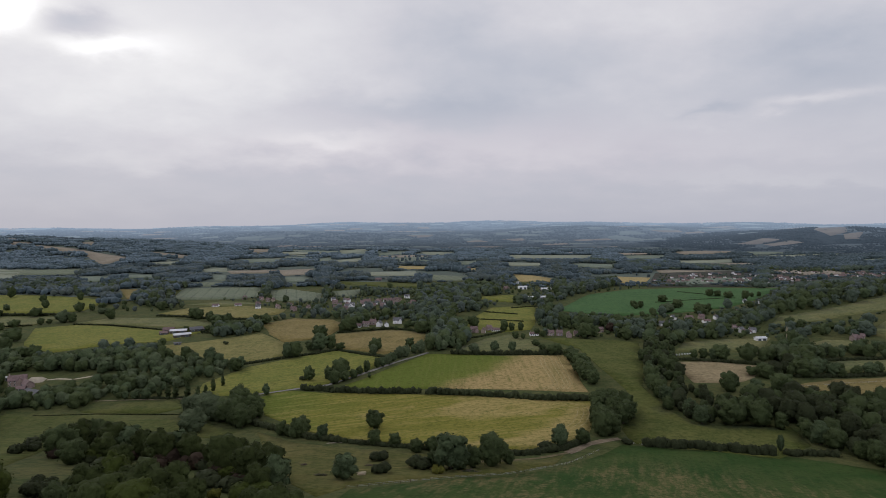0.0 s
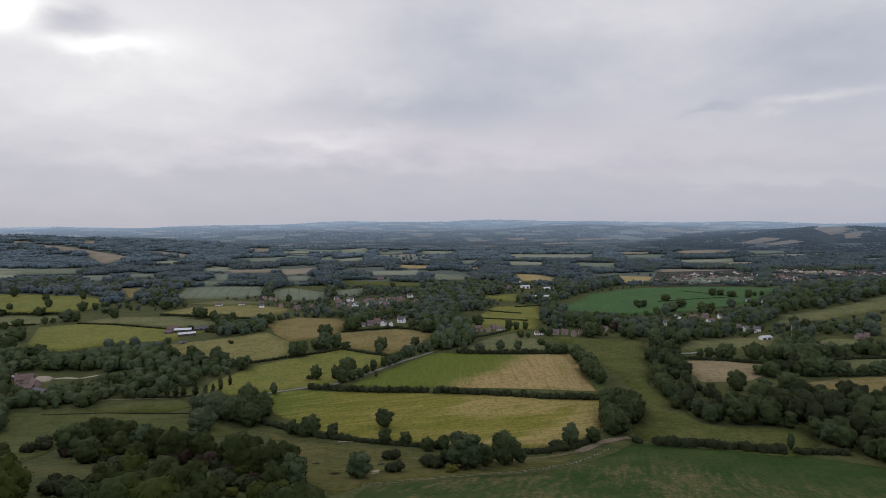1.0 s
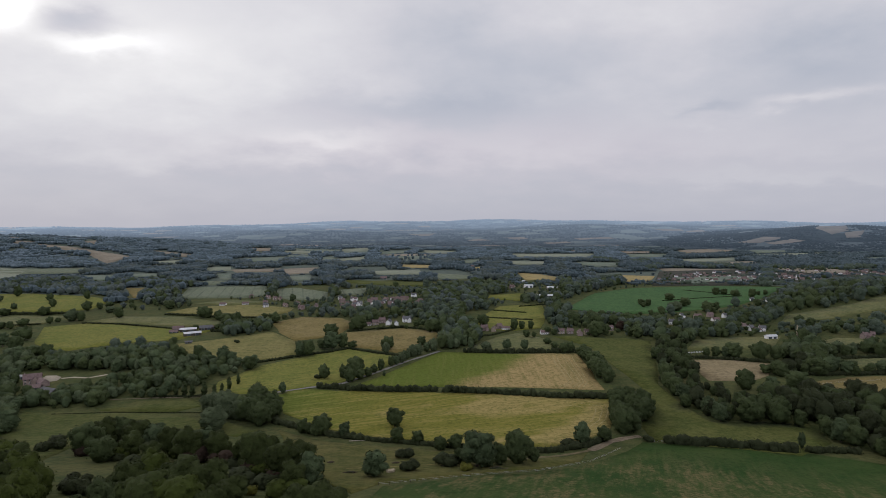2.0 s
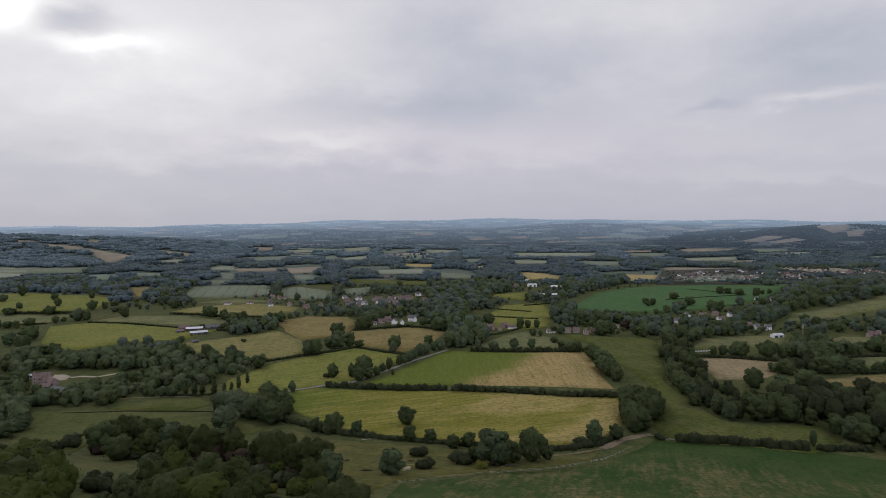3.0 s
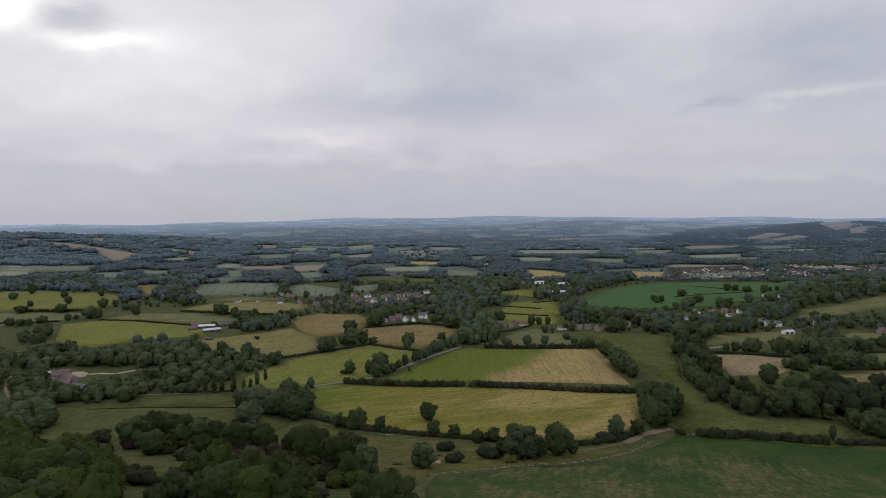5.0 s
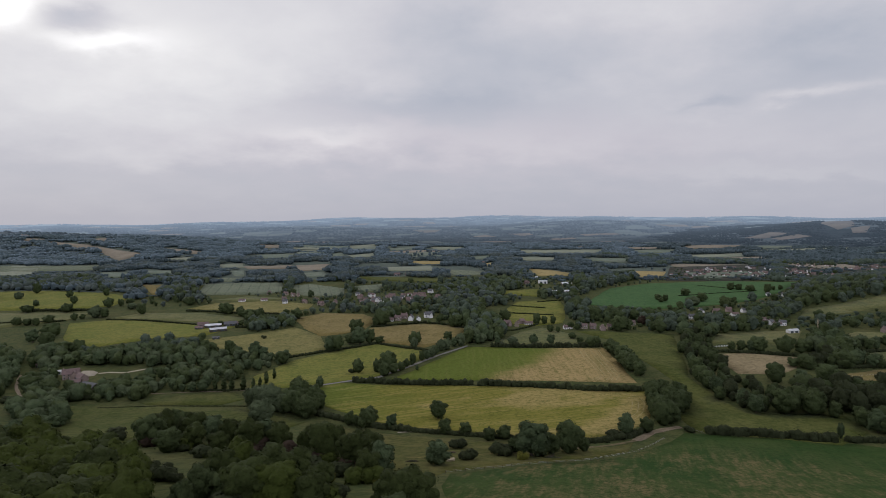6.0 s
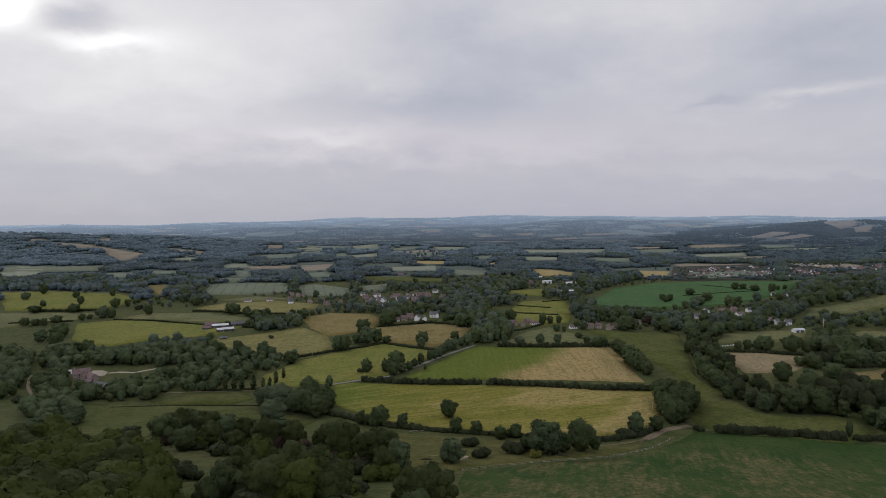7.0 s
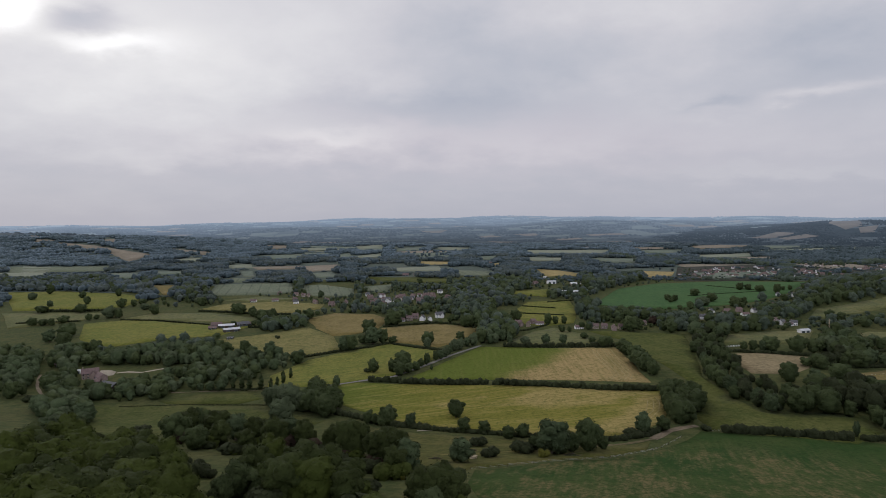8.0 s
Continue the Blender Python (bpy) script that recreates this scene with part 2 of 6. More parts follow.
def plain(name, a, b, size=1.2, rough=0.8, spec=0.3, bump=0.0, vary=0.0, metal=0.0):
    """A worn surface: two tones in patches, finer grain on top, and a shade of its own for each thing."""
    s = Shader(name, rough, spec)
    s.bsdf.inputs["Metallic"].default_value = metal
    c = s.mix(s.step(s.noise(size, 5.0, 0.6), 0.35, 0.65), a, b)
    c = s.mix(s.step(s.noise(size * 0.12, 3.0), 0.4, 0.7, 0.0, 0.3), c, tuple(v * 0.7 for v in a))
    if vary:
        c = s.mix(s.math("MULTIPLY", s.random(), vary), c, tuple(v * 0.45 for v in b))
    if bump:
        s.bump(s.noise(size * 0.2, 3.0), bump, 0.5)
    return s.done(c)


DEEP = {}      # even leaves within a crown, lightened to lift the shade there, by the name of its outer leaves


def foliage(name, dark, light, tip, spread=16.0, sheen=0.0, gap_shade=0.4, spark=0.5, within=False):
    """Leaves: a shade for each tree, each bough and each spray of leaves."""
    s = Shader(name, 0.8, 0.06)
    if not within:
        # spread also scales the colour: far leaves dimmer, with haze blue added
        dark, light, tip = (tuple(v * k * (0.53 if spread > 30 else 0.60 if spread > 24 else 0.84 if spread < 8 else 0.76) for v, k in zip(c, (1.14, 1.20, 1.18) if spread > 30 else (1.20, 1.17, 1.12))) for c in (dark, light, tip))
    far = spread >= 25
    c = s.mix(s.step(s.noise(spread, 2.0), 0.35, 0.65), dark, light)
    c = s.mix(s.math("MULTIPLY", s.random(), 0.55), c, tuple(v * 0.62 for v in dark))
    if not within:
        c = s.mix(s.math("MULTIPLY", s.math("POWER", s.island(), 2.0), spark * 0.7), c, tip)
    # noise darkens the colour to stand in for shade between boughs and leaves
    c = s.mix(s.step(s.noise(2.4, 3.0), 0.36, 0.58, gap_shade * 0.55, 0.0), c, tuple(v * 0.6 for v in dark))
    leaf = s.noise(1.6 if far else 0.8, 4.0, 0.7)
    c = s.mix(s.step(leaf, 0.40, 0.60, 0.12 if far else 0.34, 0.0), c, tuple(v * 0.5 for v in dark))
    s.bump(s.math("ADD", leaf, s.noise(2.6, 2.0)), 0.6 if far else 0.8, 0.45 if far else 0.7)
    s.haze_sheen(sheen)
    s.done(c)
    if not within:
        DEEP[name] = foliage(name + "_within", tuple(v * 1.10 for v in dark), tuple(v * 1.10 for v in light), light, spread, sheen, gap_shade, 0.0, True)
    return s.mat


LEAF_OAK = foliage("oak_leaves", (0.052, 0.072, 0.029), (0.073, 0.096, 0.038), (0.106, 0.133, 0.052))
LEAF_ASH = foliage("ash_leaves", (0.063, 0.089, 0.043), (0.085, 0.116, 0.055), (0.122, 0.156, 0.076))
LEAF_LIME = foliage("maple_leaves", (0.045, 0.060, 0.013), (0.058, 0.077, 0.016), (0.083, 0.103, 0.022), 7.0, spark=0.4)
# oak and ash tones darkened, so the dim foreground is in the leaf colour
LEAF_NEAR_DIM = foliage("dimmed_near_leaves", (0.036, 0.048, 0.015), (0.048, 0.063, 0.020), (0.067, 0.083, 0.028), 7.0, spark=0.4)
LEAF_WILLOW = foliage("willow_leaves", (0.076, 0.100, 0.052), (0.098, 0.126, 0.066), (0.130, 0.160, 0.090))
LEAF_HEDGE = foliage("hawthorn_leaves", (0.036, 0.045, 0.021), (0.050, 0.061, 0.028), (0.076, 0.090, 0.041))
LEAF_GORSE = foliage("yellow_flowering_shrub", (0.100, 0.105, 0.022), (0.150, 0.145, 0.030), (0.300, 0.270, 0.050))
LEAF_COPPER = foliage("copper_beech_leaves", (0.042, 0.030, 0.022), (0.062, 0.040, 0.026), (0.085, 0.055, 0.034))
# Leaf colours of the farther woods, with blue haze mixed into them
LEAF_FAR = foliage("hazed_woodland_leaves", (0.082, 0.106, 0.090), (0.098, 0.124, 0.104), (0.116, 0.142, 0.118), 26.0, 0.10, 0.15, 0.3)
LEAF_MID = foliage("hazed_village_leaves", (0.064, 0.088, 0.060), (0.084, 0.110, 0.072), (0.110, 0.138, 0.090), 20.0, 0.05, 0.2, 0.4)
LEAF_HAZE = foliage("hazed_valley_leaves", (0.084, 0.115, 0.120), (0.100, 0.133, 0.137), (0.114, 0.147, 0.148), 40.0, 0.14, 0.1, 0.25)
# a darker hazed leaf colour that also carries cloud shade over the valley
LEAF_HAZE_SHADE = foliage("hazed_shade_leaves", (0.064, 0.088, 0.090), (0.078, 0.104, 0.104), (0.092, 0.120, 0.116), 40.0, 0.12, 0.1, 0.25)
LEAF_HAZE_HILL = foliage("hazed_hill_leaves", (0.096, 0.132, 0.146), (0.112, 0.146, 0.160), (0.120, 0.154, 0.166), 60.0, 0.24, 0.0, 0.25)
# Far valley grass and stubble, greyed and blued to hold haze in their colour
FIELD_DULL = grass("hazed_valley_grass", (0.118, 0.151, 0.106), (0.163, 0.191, 0.130), 0.4, 70.0, haze_weight=0.06)
VALLEY_FLOOR = grass("hazed_floor_grass", (0.066, 0.086, 0.062), (0.094, 0.114, 0.078), 0.4, 60.0, haze_weight=0.06)
FIELD_MILKY = grass("hazed_pale_grass", (0.177, 0.203, 0.139), (0.219, 0.241, 0.163), 0.5, 60.0, haze_weight=0.06)
FIELD_BUFF = grass("hazed_buff_stubble", (0.195, 0.175, 0.124), (0.242, 0.215, 0.153), 0.5, 50.0, haze_weight=0.05)



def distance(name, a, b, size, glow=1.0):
    """The far distance: a colour dulled for haze, and blue haze put in as emission that grows towards the horizon."""
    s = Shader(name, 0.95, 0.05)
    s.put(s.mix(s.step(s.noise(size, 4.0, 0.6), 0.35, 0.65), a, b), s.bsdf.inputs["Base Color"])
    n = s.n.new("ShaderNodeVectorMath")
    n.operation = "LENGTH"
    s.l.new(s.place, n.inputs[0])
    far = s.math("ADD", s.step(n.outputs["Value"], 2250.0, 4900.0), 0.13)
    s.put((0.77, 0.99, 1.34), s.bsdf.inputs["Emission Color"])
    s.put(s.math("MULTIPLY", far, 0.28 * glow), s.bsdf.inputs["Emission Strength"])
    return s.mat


# Land, woods and fields that glow with painted haze; glow scales its strength.
FAR_LAND = distance("hazed_far_land", (0.026, 0.036, 0.036), (0.042, 0.053, 0.050), 160.0)
FAR_WOOD = distance("hazed_far_wood", (0.018, 0.027, 0.028), (0.032, 0.042, 0.042), 60.0, 0.94)
FAR_HILL = distance("hazed_hill_wood", (0.012, 0.022, 0.026), (0.022, 0.033, 0.038), 60.0, 0.62)
FAR_GREEN = distance("hazed_far_pasture", (0.054, 0.068, 0.056), (0.074, 0.088, 0.070), 90.0, 1.04)
FAR_PALE = distance("hazed_far_stubble", (0.120, 0.102, 0.078), (0.150, 0.126, 0.096), 90.0, 0.80)
MUD_GRASS = plain("worn_grass_and_soil", (0.086, 0.078, 0.036), (0.150, 0.118, 0.068), 3.0, 0.95, 0.1, 0.03)
HAY_ROW = plain("raked_hay", (0.235, 0.190, 0.080), (0.360, 0.290, 0.150), 5.0, 0.95, 0.1, 0.03)
BARK = plain("bark", (0.075, 0.060, 0.045), (0.120, 0.100, 0.078), 0.5, 0.95, 0.1, 0.02)
SOIL = plain("bare_trodden_soil", (0.180, 0.140, 0.098), (0.270, 0.215, 0.152), 3.0, 0.95, 0.1, 0.03)
MUD = plain("trodden_field_soil", (0.140, 0.110, 0.072), (0.220, 0.176, 0.122), 2.2, 0.95, 0.1, 0.03)
TARMAC = plain("worn_lane_tarmac", (0.150, 0.144, 0.128), (0.200, 0.190, 0.170), 4.0, 0.9, 0.2)
GRAVEL = plain("pale_gravel", (0.300, 0.262, 0.200), (0.400, 0.350, 0.270), 2.0, 0.95, 0.1, 0.02)
WHITE = plain("white_render", (0.80, 0.78, 0.75), (0.87, 0.85, 0.82), 2.5, 0.85, 0.3, 0.0, 0.0)
BRICK = plain("red_brick_wall", (0.260, 0.195, 0.170), (0.350, 0.275, 0.242), 1.5, 0.9, 0.2, 0.01, 0.3)
CREAM = plain("pinkish_cream_render", (0.270, 0.205, 0.168), (0.350, 0.270, 0.225), 1.5, 0.9, 0.2, 0.01)
STONE = plain("buff_stone_wall", (0.300, 0.240, 0.175), (0.390, 0.320, 0.245), 1.5, 0.9, 0.2, 0.01, 0.3)
TILE = plain("weathered_red_roof_tiles", (0.155, 0.106, 0.098), (0.215, 0.152, 0.140), 1.6, 0.85, 0.25, 0.02, 0.4)
SLATE = plain("grey_slate_roof", (0.105, 0.105, 0.110), (0.155, 0.153, 0.155), 1.6, 0.8, 0.15, 0.01, 0.3)
SHEET = plain("pale_metal_roof_sheets", (0.520, 0.530, 0.540), (0.640, 0.640, 0.640), 3.0, 0.5, 0.4, 0.0, 0.2)
TIMBER = plain("dark_weatherboard", (0.060, 0.050, 0.042), (0.100, 0.085, 0.070), 1.2, 0.9, 0.2, 0.01)
FRAME = plain("white_window_paint", (0.74, 0.74, 0.72), (0.82, 0.82, 0.80), 0.6, 0.5, 0.4)
DOOR = plain("dark_painted_door", (0.050, 0.065, 0.075), (0.075, 0.090, 0.100), 0.6, 0.5, 0.4)
PANE = plain("dark_window_glass", (0.020, 0.024, 0.028), (0.032, 0.038, 0.044), 0.8, 0.06, 0.6)


# ---- lie of the land ----
def smooth(a, b, v):
    s = np.clip((v - a) / (b - a), 0.0, 1.0)
    return s * s * (3 - 2 * s)


def bump(x, y, cx, cy, sx, sy, turn=0.0):
    c, s = math.cos(radians(turn)), math.sin(radians(turn))
    u, v = (x - cx) * c + (y - cy) * s, (y - cy) * c - (x - cx) * s
    return np.exp(-(u / sx) ** 2 - (v / sy) ** 2)


def height(x, y):
    """The lie of the land: a hillside near the camera, a broad valley, two wooded hills, far ridges."""
    x, y = np.asarray(x, float), np.asarray(y, float)
    d = np.hypot(x, y)
    lift = 24.0 * np.log1p(np.exp(np.clip((300 - y - 0.25 * x) / 24.0, -30, 30)))
    z = 95 * np.tanh(0.24 * lift / 95)
    z = z + np.where(x < 0, 15 * np.tanh(x / 320), 3 * np.tanh(x / 150)) * np.exp(-(np.maximum(y - 600, 0) / 500) ** 2) * smooth(60, 300, y)
    z = z + 27 * bump(x, y, 660, 770, 210, 170, 20)
    z = z + 64 * bump(x, y, -1620, 2080, 620, 330, -12) + 26 * bump(x, y, -1000, 2250, 330, 260)
    z = z + 66 * bump(x, y, 1810, 2650, 330, 420) + 15 * bump(x, y, 1400, 2760, 260, 260)
    far = smooth(2600, 4700, d)
    z = z + 107 * far * (0.95 + 0.05 * np.sin(x / 610 + 1.0)) * (1 - 0.4 * smooth(300, 2900, -x))
    z = z + 38 * bump(x, y, 850, 3450, 480, 260) + 22 * bump(x, y, -500, 3300, 700, 230) + 10 * bump(x, y, 1000, 4650, 260, 300)
    roll = np.sin(x / 190 + 0.7 * np.sin(y / 260)) * np.sin(y / 230 + 0.6 * np.sin(x / 310))
    return z + roll * 3.0 * smooth(900, 1700, d) + roll * 7.0 * far


def np_mesh(name, verts, quads=None, tris=None, normals=None):
    """A mesh from arrays of corners, four-cornered and three-cornered faces, and of normals where leaves round off a bough."""
    me = bpy.data.meshes.new(name)
    quads = np.zeros((0, 4), int) if quads is None else np.asarray(quads, int)
    tris = np.zeros((0, 3), int) if tris is None else np.asarray(tris, int)
    loops = np.concatenate([quads.ravel(), tris.ravel()]).astype(np.int32)
    starts = np.concatenate([np.arange(len(quads)) * 4, len(quads) * 4 + np.arange(len(tris)) * 3]).astype(np.int32)
    me.vertices.add(len(verts)), me.loops.add(len(loops)), me.polygons.add(len(starts))
    me.vertices.foreach_set("co", np.asarray(verts, np.float32).ravel())
    me.loops.foreach_set("vertex_index", loops)
    me.polygons.foreach_set("loop_start", starts)
    if normals is not None:
        me.polygons.foreach_set("use_smooth", np.ones(len(starts), bool))
    me.update(calc_edges=True)
    if normals is not None:
        kept = me.attributes.new("custom_normal", "FLOAT_VECTOR", "POINT")
        kept.data.foreach_set("vector", np.asarray(normals, np.float32).ravel())
    return me


def smooth_faces(me):
    me.polygons.foreach_set("use_smooth", np.ones(len(me.polygons), bool))
    return me


def ground_sheet():
    """One sheet of ground out to the horizon, in rings that widen with the distance."""
    radii = np.concatenate([[0.0], 12 * 1.031 ** np.arange(0, 199)])
    radii = np.append(radii[radii < 4850], 4850.0)
    n = 250
    ang = np.arange(n) * 2 * math.pi / n
    x = (radii[1:, None] * np.cos(ang)).ravel()
    y = (radii[1:, None] * np.sin(ang)).ravel()
    verts = np.stack([x, y, height(x, y)], 1)
    verts = np.vstack([verts, [0, 0, float(height(0, 0))]])
    i, j = np.meshgrid(np.arange(len(radii) - 2), np.arange(n), indexing="ij")
    k = (j + 1) % n
    quads = np.stack([i * n + j, (i + 1) * n + j, (i + 1) * n + k, i * n + k], -1).reshape(-1, 4)
    a = np.arange(n)
    tris = np.stack([a, (a + 1) % n, np.full(n, len(verts) - 1)], 1)
    me = smooth_faces(np_mesh("ground", verts, quads, tris))
    me.materials.append(GRASS_DARK)
    return tagged(new("ground", me), "rolling green farmland sheet reaching the hazy horizon", "ground", kind="structure")


ground_sheet()
FIELDS = []


def draped(name, outline, material, lift=None, step=14.0):
    """A patch of land cover: the outline cut into a grid and laid just above the ground."""
    bm = bmesh.new()
    bm.faces.new([bm.verts.new((x, y, 0)) for x, y in outline])
    xs, ys = [p[0] for p in outline], [p[1] for p in outline]
    far = math.hypot(sum(xs) / len(xs), sum(ys) / len(ys))
    step = max(step, far * 0.03)
    for lo, hi, axis in ((min(xs), max(xs), (1, 0, 0)), (min(ys), max(ys), (0, 1, 0))):
        v = lo + step
        while v < hi - 1:
            bmesh.ops.bisect_plane(bm, geom=bm.verts[:] + bm.edges[:] + bm.faces[:], dist=0.001,
                                   plane_co=(v * axis[0], v * axis[1], 0), plane_no=axis)
            v += step
    up = lift if lift is not None else 0.06 + far * 0.00028
    for v in bm.verts:
        v.co.z = float(height(v.co.x, v.co.y)) + up
    bmesh.ops.recalc_face_normals(bm, faces=bm.faces[:])
    if sum(f.normal.z for f in bm.faces) < 0:
        bmesh.ops.reverse_faces(bm, faces=bm.faces[:])
    for f in bm.faces:
        f.smooth = True
    rim = bmesh.ops.extrude_edge_only(bm, edges=[e for e in bm.edges if e.is_boundary])
    for v in rim["geom"]:
        if isinstance(v, bmesh.types.BMVert):
            v.co.z -= 1.2
    me = bpy.data.meshes.new(name)
    bm.to_mesh(me)
    bm.free()
    me.materials.append(material)
    return new(name, me)


def ragged_outline(outline):
    """The outline with small bends, as hedge banks and headlands have."""
    pts = dense(outline + outline[:1], 9.0 + 0.012 * math.hypot(*outline[0]))[:-1]
    return [(x + 1.6 * noise.noise((x * 0.07, y * 0.07, 1.0)), y + 2.2 * noise.noise((x * 0.07, y * 0.07, 9.0))) for x, y in pts]


def field(outline, material, label, lift=None, wooded=False):
    if not wooded:
        FIELDS.append(outline)
    return tagged(draped("field", ragged_outline(outline), material, lift), label, "field", kind="structure")


def ribbon(name, line, width, material, label, category, lift):
    """A lane or track along a line, level across."""
    pts = dense(line, 6.0)
    verts, quads = [], []
    for i, (x, y) in enumerate(pts):
        a, b = pts[max(i - 1, 0)], pts[min(i + 1, len(pts) - 1)]
        dx, dy = b[0] - a[0], b[1] - a[1]
        s = 1 / max(math.hypot(dx, dy), 1e-6)
        w = width / 2 * (1 + 0.15 * math.sin(i * 1.7))
        for k in (-1, 1):
            px, py = x - dy * s * w * k, y + dx * s * w * k
            verts.append((px, py, float(height(px, py)) + lift))
        if i:
            quads.append((2 * i - 1, 2 * i - 2, 2 * i, 2 * i + 1))
    me = smooth_faces(np_mesh(name, verts, quads))
    me.materials.append(material)
    ob = new(name, me)
    if me.polygons[0].normal.z < 0:
        me.flip_normals()
    return tagged(ob, label, category, kind="structure")


def dense(line, gap):
    out = []
    for (ax, ay), (bx, by) in zip(line, line[1:]):
        n = max(1, round(math.hypot(bx - ax, by - ay) / gap))
        out += [(ax + (bx - ax) * i / n, ay + (by - ay) * i / n) for i in range(n)]
    return out + [line[-1]]


def inside(x, y, outline):
    hit = False
    for (ax, ay), (bx, by) in zip(outline, outline[1:] + outline[:1]):
        if (ay > y) != (by > y) and x < (bx - ax) * (y - ay) / (by - ay) + ax:
            hit = not hit
    return hit


# ---- fields ----
field([(-130, 418), (-119, 432), (-75, 419), (-15, 406), (44, 394), (99, 382), (91, 344), (80, 322), (64, 307), (42, 294), (4, 296), (-25, 305), (-51, 317), (-72, 331), (-94, 352), (-114, 373)], HAY_LOWER, "half-mown hay meadow, green with straw-coloured drifts")
field([(-77, 434), (-56, 466), (-31, 507), (-14, 532), (38, 519), (107, 514), (105, 465), (100, 404), (46, 413), (-16, 421)], HAY_UPPER, "meadow green on one side and cut to straw on the other")
field([(-181, 425), (-189, 460), (-170, 511), (-138, 540), (-107, 570), (-71, 546), (-48, 523), (-59, 489), (-80, 450), (-101, 438), (-129, 424)], GRASS_PALE, "pale green grazed meadow beside a lane")
field([(-120, 651), (-101, 656), (-79, 661), (-54, 662), (-11, 628), (-18, 586), (-26, 558), (-45, 550), (-54, 538), (-77, 557), (-99, 571), (-114, 607)], GRASS_TAN, "tan dry grass field below the cottages")
field([(-226, 734), (-196, 770), (-140, 751), (-118, 706), (-124, 645), (-144, 624), (-168, 617), (-196, 665)], GRASS_TAN, "brown dry hay field bordered by trees")
field([(-295, 618), (-250, 642), (-208, 674), (-166, 614), (-148, 544), (-179, 523), (-210, 538), (-263, 563)], GRASS_DRYING, "yellowing pasture beside a barn")
field([(-452, 630), (-508, 729), (-462, 756), (-380, 725), (-280, 705), (-300, 642), (-355, 629), (-396, 592)], GRASS_PALE, "pale green sheep pasture behind a hedge")
field([(-474, 765), (-450, 800), (-370, 795), (-295, 751), (-283, 712), (-386, 737)], GRASS, "narrow green pasture between hedges")
field([(-827, 1020), (-726, 1029), (-613, 991), (-543, 952), (-526, 862), (-553, 840), (-673, 829)], GRASS_PALE, "large green pasture with scattered oaks")
field([(-402, 828), (-382, 874), (-294, 887), (-226, 848), (-225, 810), (-257, 775), (-309, 794)], GRASS_DRYING, "yellowing meadow behind a tree line")
field([(-675, 812), (-611, 810), (-524, 808), (-524, 751), (-586, 703)], GRASS, "green pasture between thick hedges")
field([(-442, 959), (-484, 1097), (-344, 1112), (-307, 994), (-326, 958)], CROP_GREY, "grey-green cereal field with tramlines")
field([(-284, 966), (-310, 1063), (-281, 1076), (-208, 1011), (-193, 919), (-259, 934)], CROP_GREY, "grey-green cereal field behind the village")
field([(98, 595), (150, 586), (190, 570), (168, 490), (142, 416), (140, 365), (146, 336), (178, 335), (197, 330), (192, 301), (164, 283), (99, 305), (101, 329), (114, 359), (128, 408), (126, 473), (125, 540)], GRASS_LUSH, "long green valley pasture between tree lines")
field([(193, 487), (224, 488), (256, 472), (233, 438), (210, 420), (181, 424)], STRAW, "pale cut straw field edged by trees")
field([(209, 527), (232, 566), (288, 580), (322, 578), (295, 539), (255, 521)], GRASS, "small green paddock by the trees")
field([(150, 774), (232, 944), (318, 1017), (460, 1051), (580, 1005), (443, 829), (374, 769), (280, 736), (213, 723)], CROP_GREEN, "bright emerald green crop field")
field([(350, 633), (396, 691), (496, 721), (630, 785), (556, 691), (460, 668), (397, 649)], GRASS, "green field sloping up to a wood")
field([(428, 587), (474, 634), (538, 653), (465, 563), (428, 558)], GRASS, "green field on the slope behind a hedge")
field([(250, 417), (290, 431), (364, 440), (320, 386), (271, 370), (248, 384)], GRASS_TAN, "yellowing pasture with a tree belt in front")
field([(330, 547), (371, 569), (408, 560), (376, 530), (331, 524)], GRASS, "green paddock beside the hamlet")
field([(303, 472), (341, 494), (400, 484), (377, 456), (312, 450)], GRASS, "narrow green field between hedgerows")
field([(-33, 137), (-37, 193), (-34, 212), (-5, 229), (28, 244), (58, 266), (93, 303), (120, 296), (171, 285), (206, 266), (237, 249), (152, 159)], CROP_PATCHY, "dark green crop with bare tan patches")
field([(23, 660), (44, 745), (67, 807), (127, 824), (118, 729), (96, 639), (57, 623)], GRASS_PALE, "small bright green paddocks divided by thin hedges")
field([(6, 540), (43, 594), (69, 615), (91, 578), (92, 528), (44, 527)], GRASS, "green field behind a clipped hedge")
field([(-41, 1323), (46, 1268), (48, 1183), (-21, 1175)], CROP_GREY, "blue-green cereal field among woods")
field([(-136, 1593), (-39, 1567), (-34, 1470), (-102, 1470)], YELLOW, "ripe yellow field among dark woods")
field([(157, 1324), (200, 1296), (229, 1218), (209, 1159), (151, 1159)], YELLOW, "straw-yellow field behind white buildings")
field([(367, 1268), (438, 1242), (385, 1127), (342, 1127)], YELLOW, "straw-yellow field near the town")
field([(890, 2263), (1128, 2386), (1013, 2169), (847, 2101)], FIELD_BUFF, "pale stubble field in the far valley")
field([(-210, 1191), (-31, 1125), (-37, 1062), (-187, 1133)], GRASS_LUSH, "strip of green pasture beyond the village")
field([(-1147, 1452), (-1007, 1451), (-896, 1470), (-840, 1365), (-952, 1334), (-1015, 1285)], CROP_GREY, "pale blue-green field below the hill")
field([(-1317, 1902), (-1170, 1870), (-931, 1738), (-895, 1559), (-1066, 1755), (-1207, 1817)], FIELD_BUFF, "tan hill pasture between woods")
field([(-932, 1887), (-808, 1859), (-748, 1778), (-838, 1772)], FIELD_BUFF, "tan hill pasture below a wood")
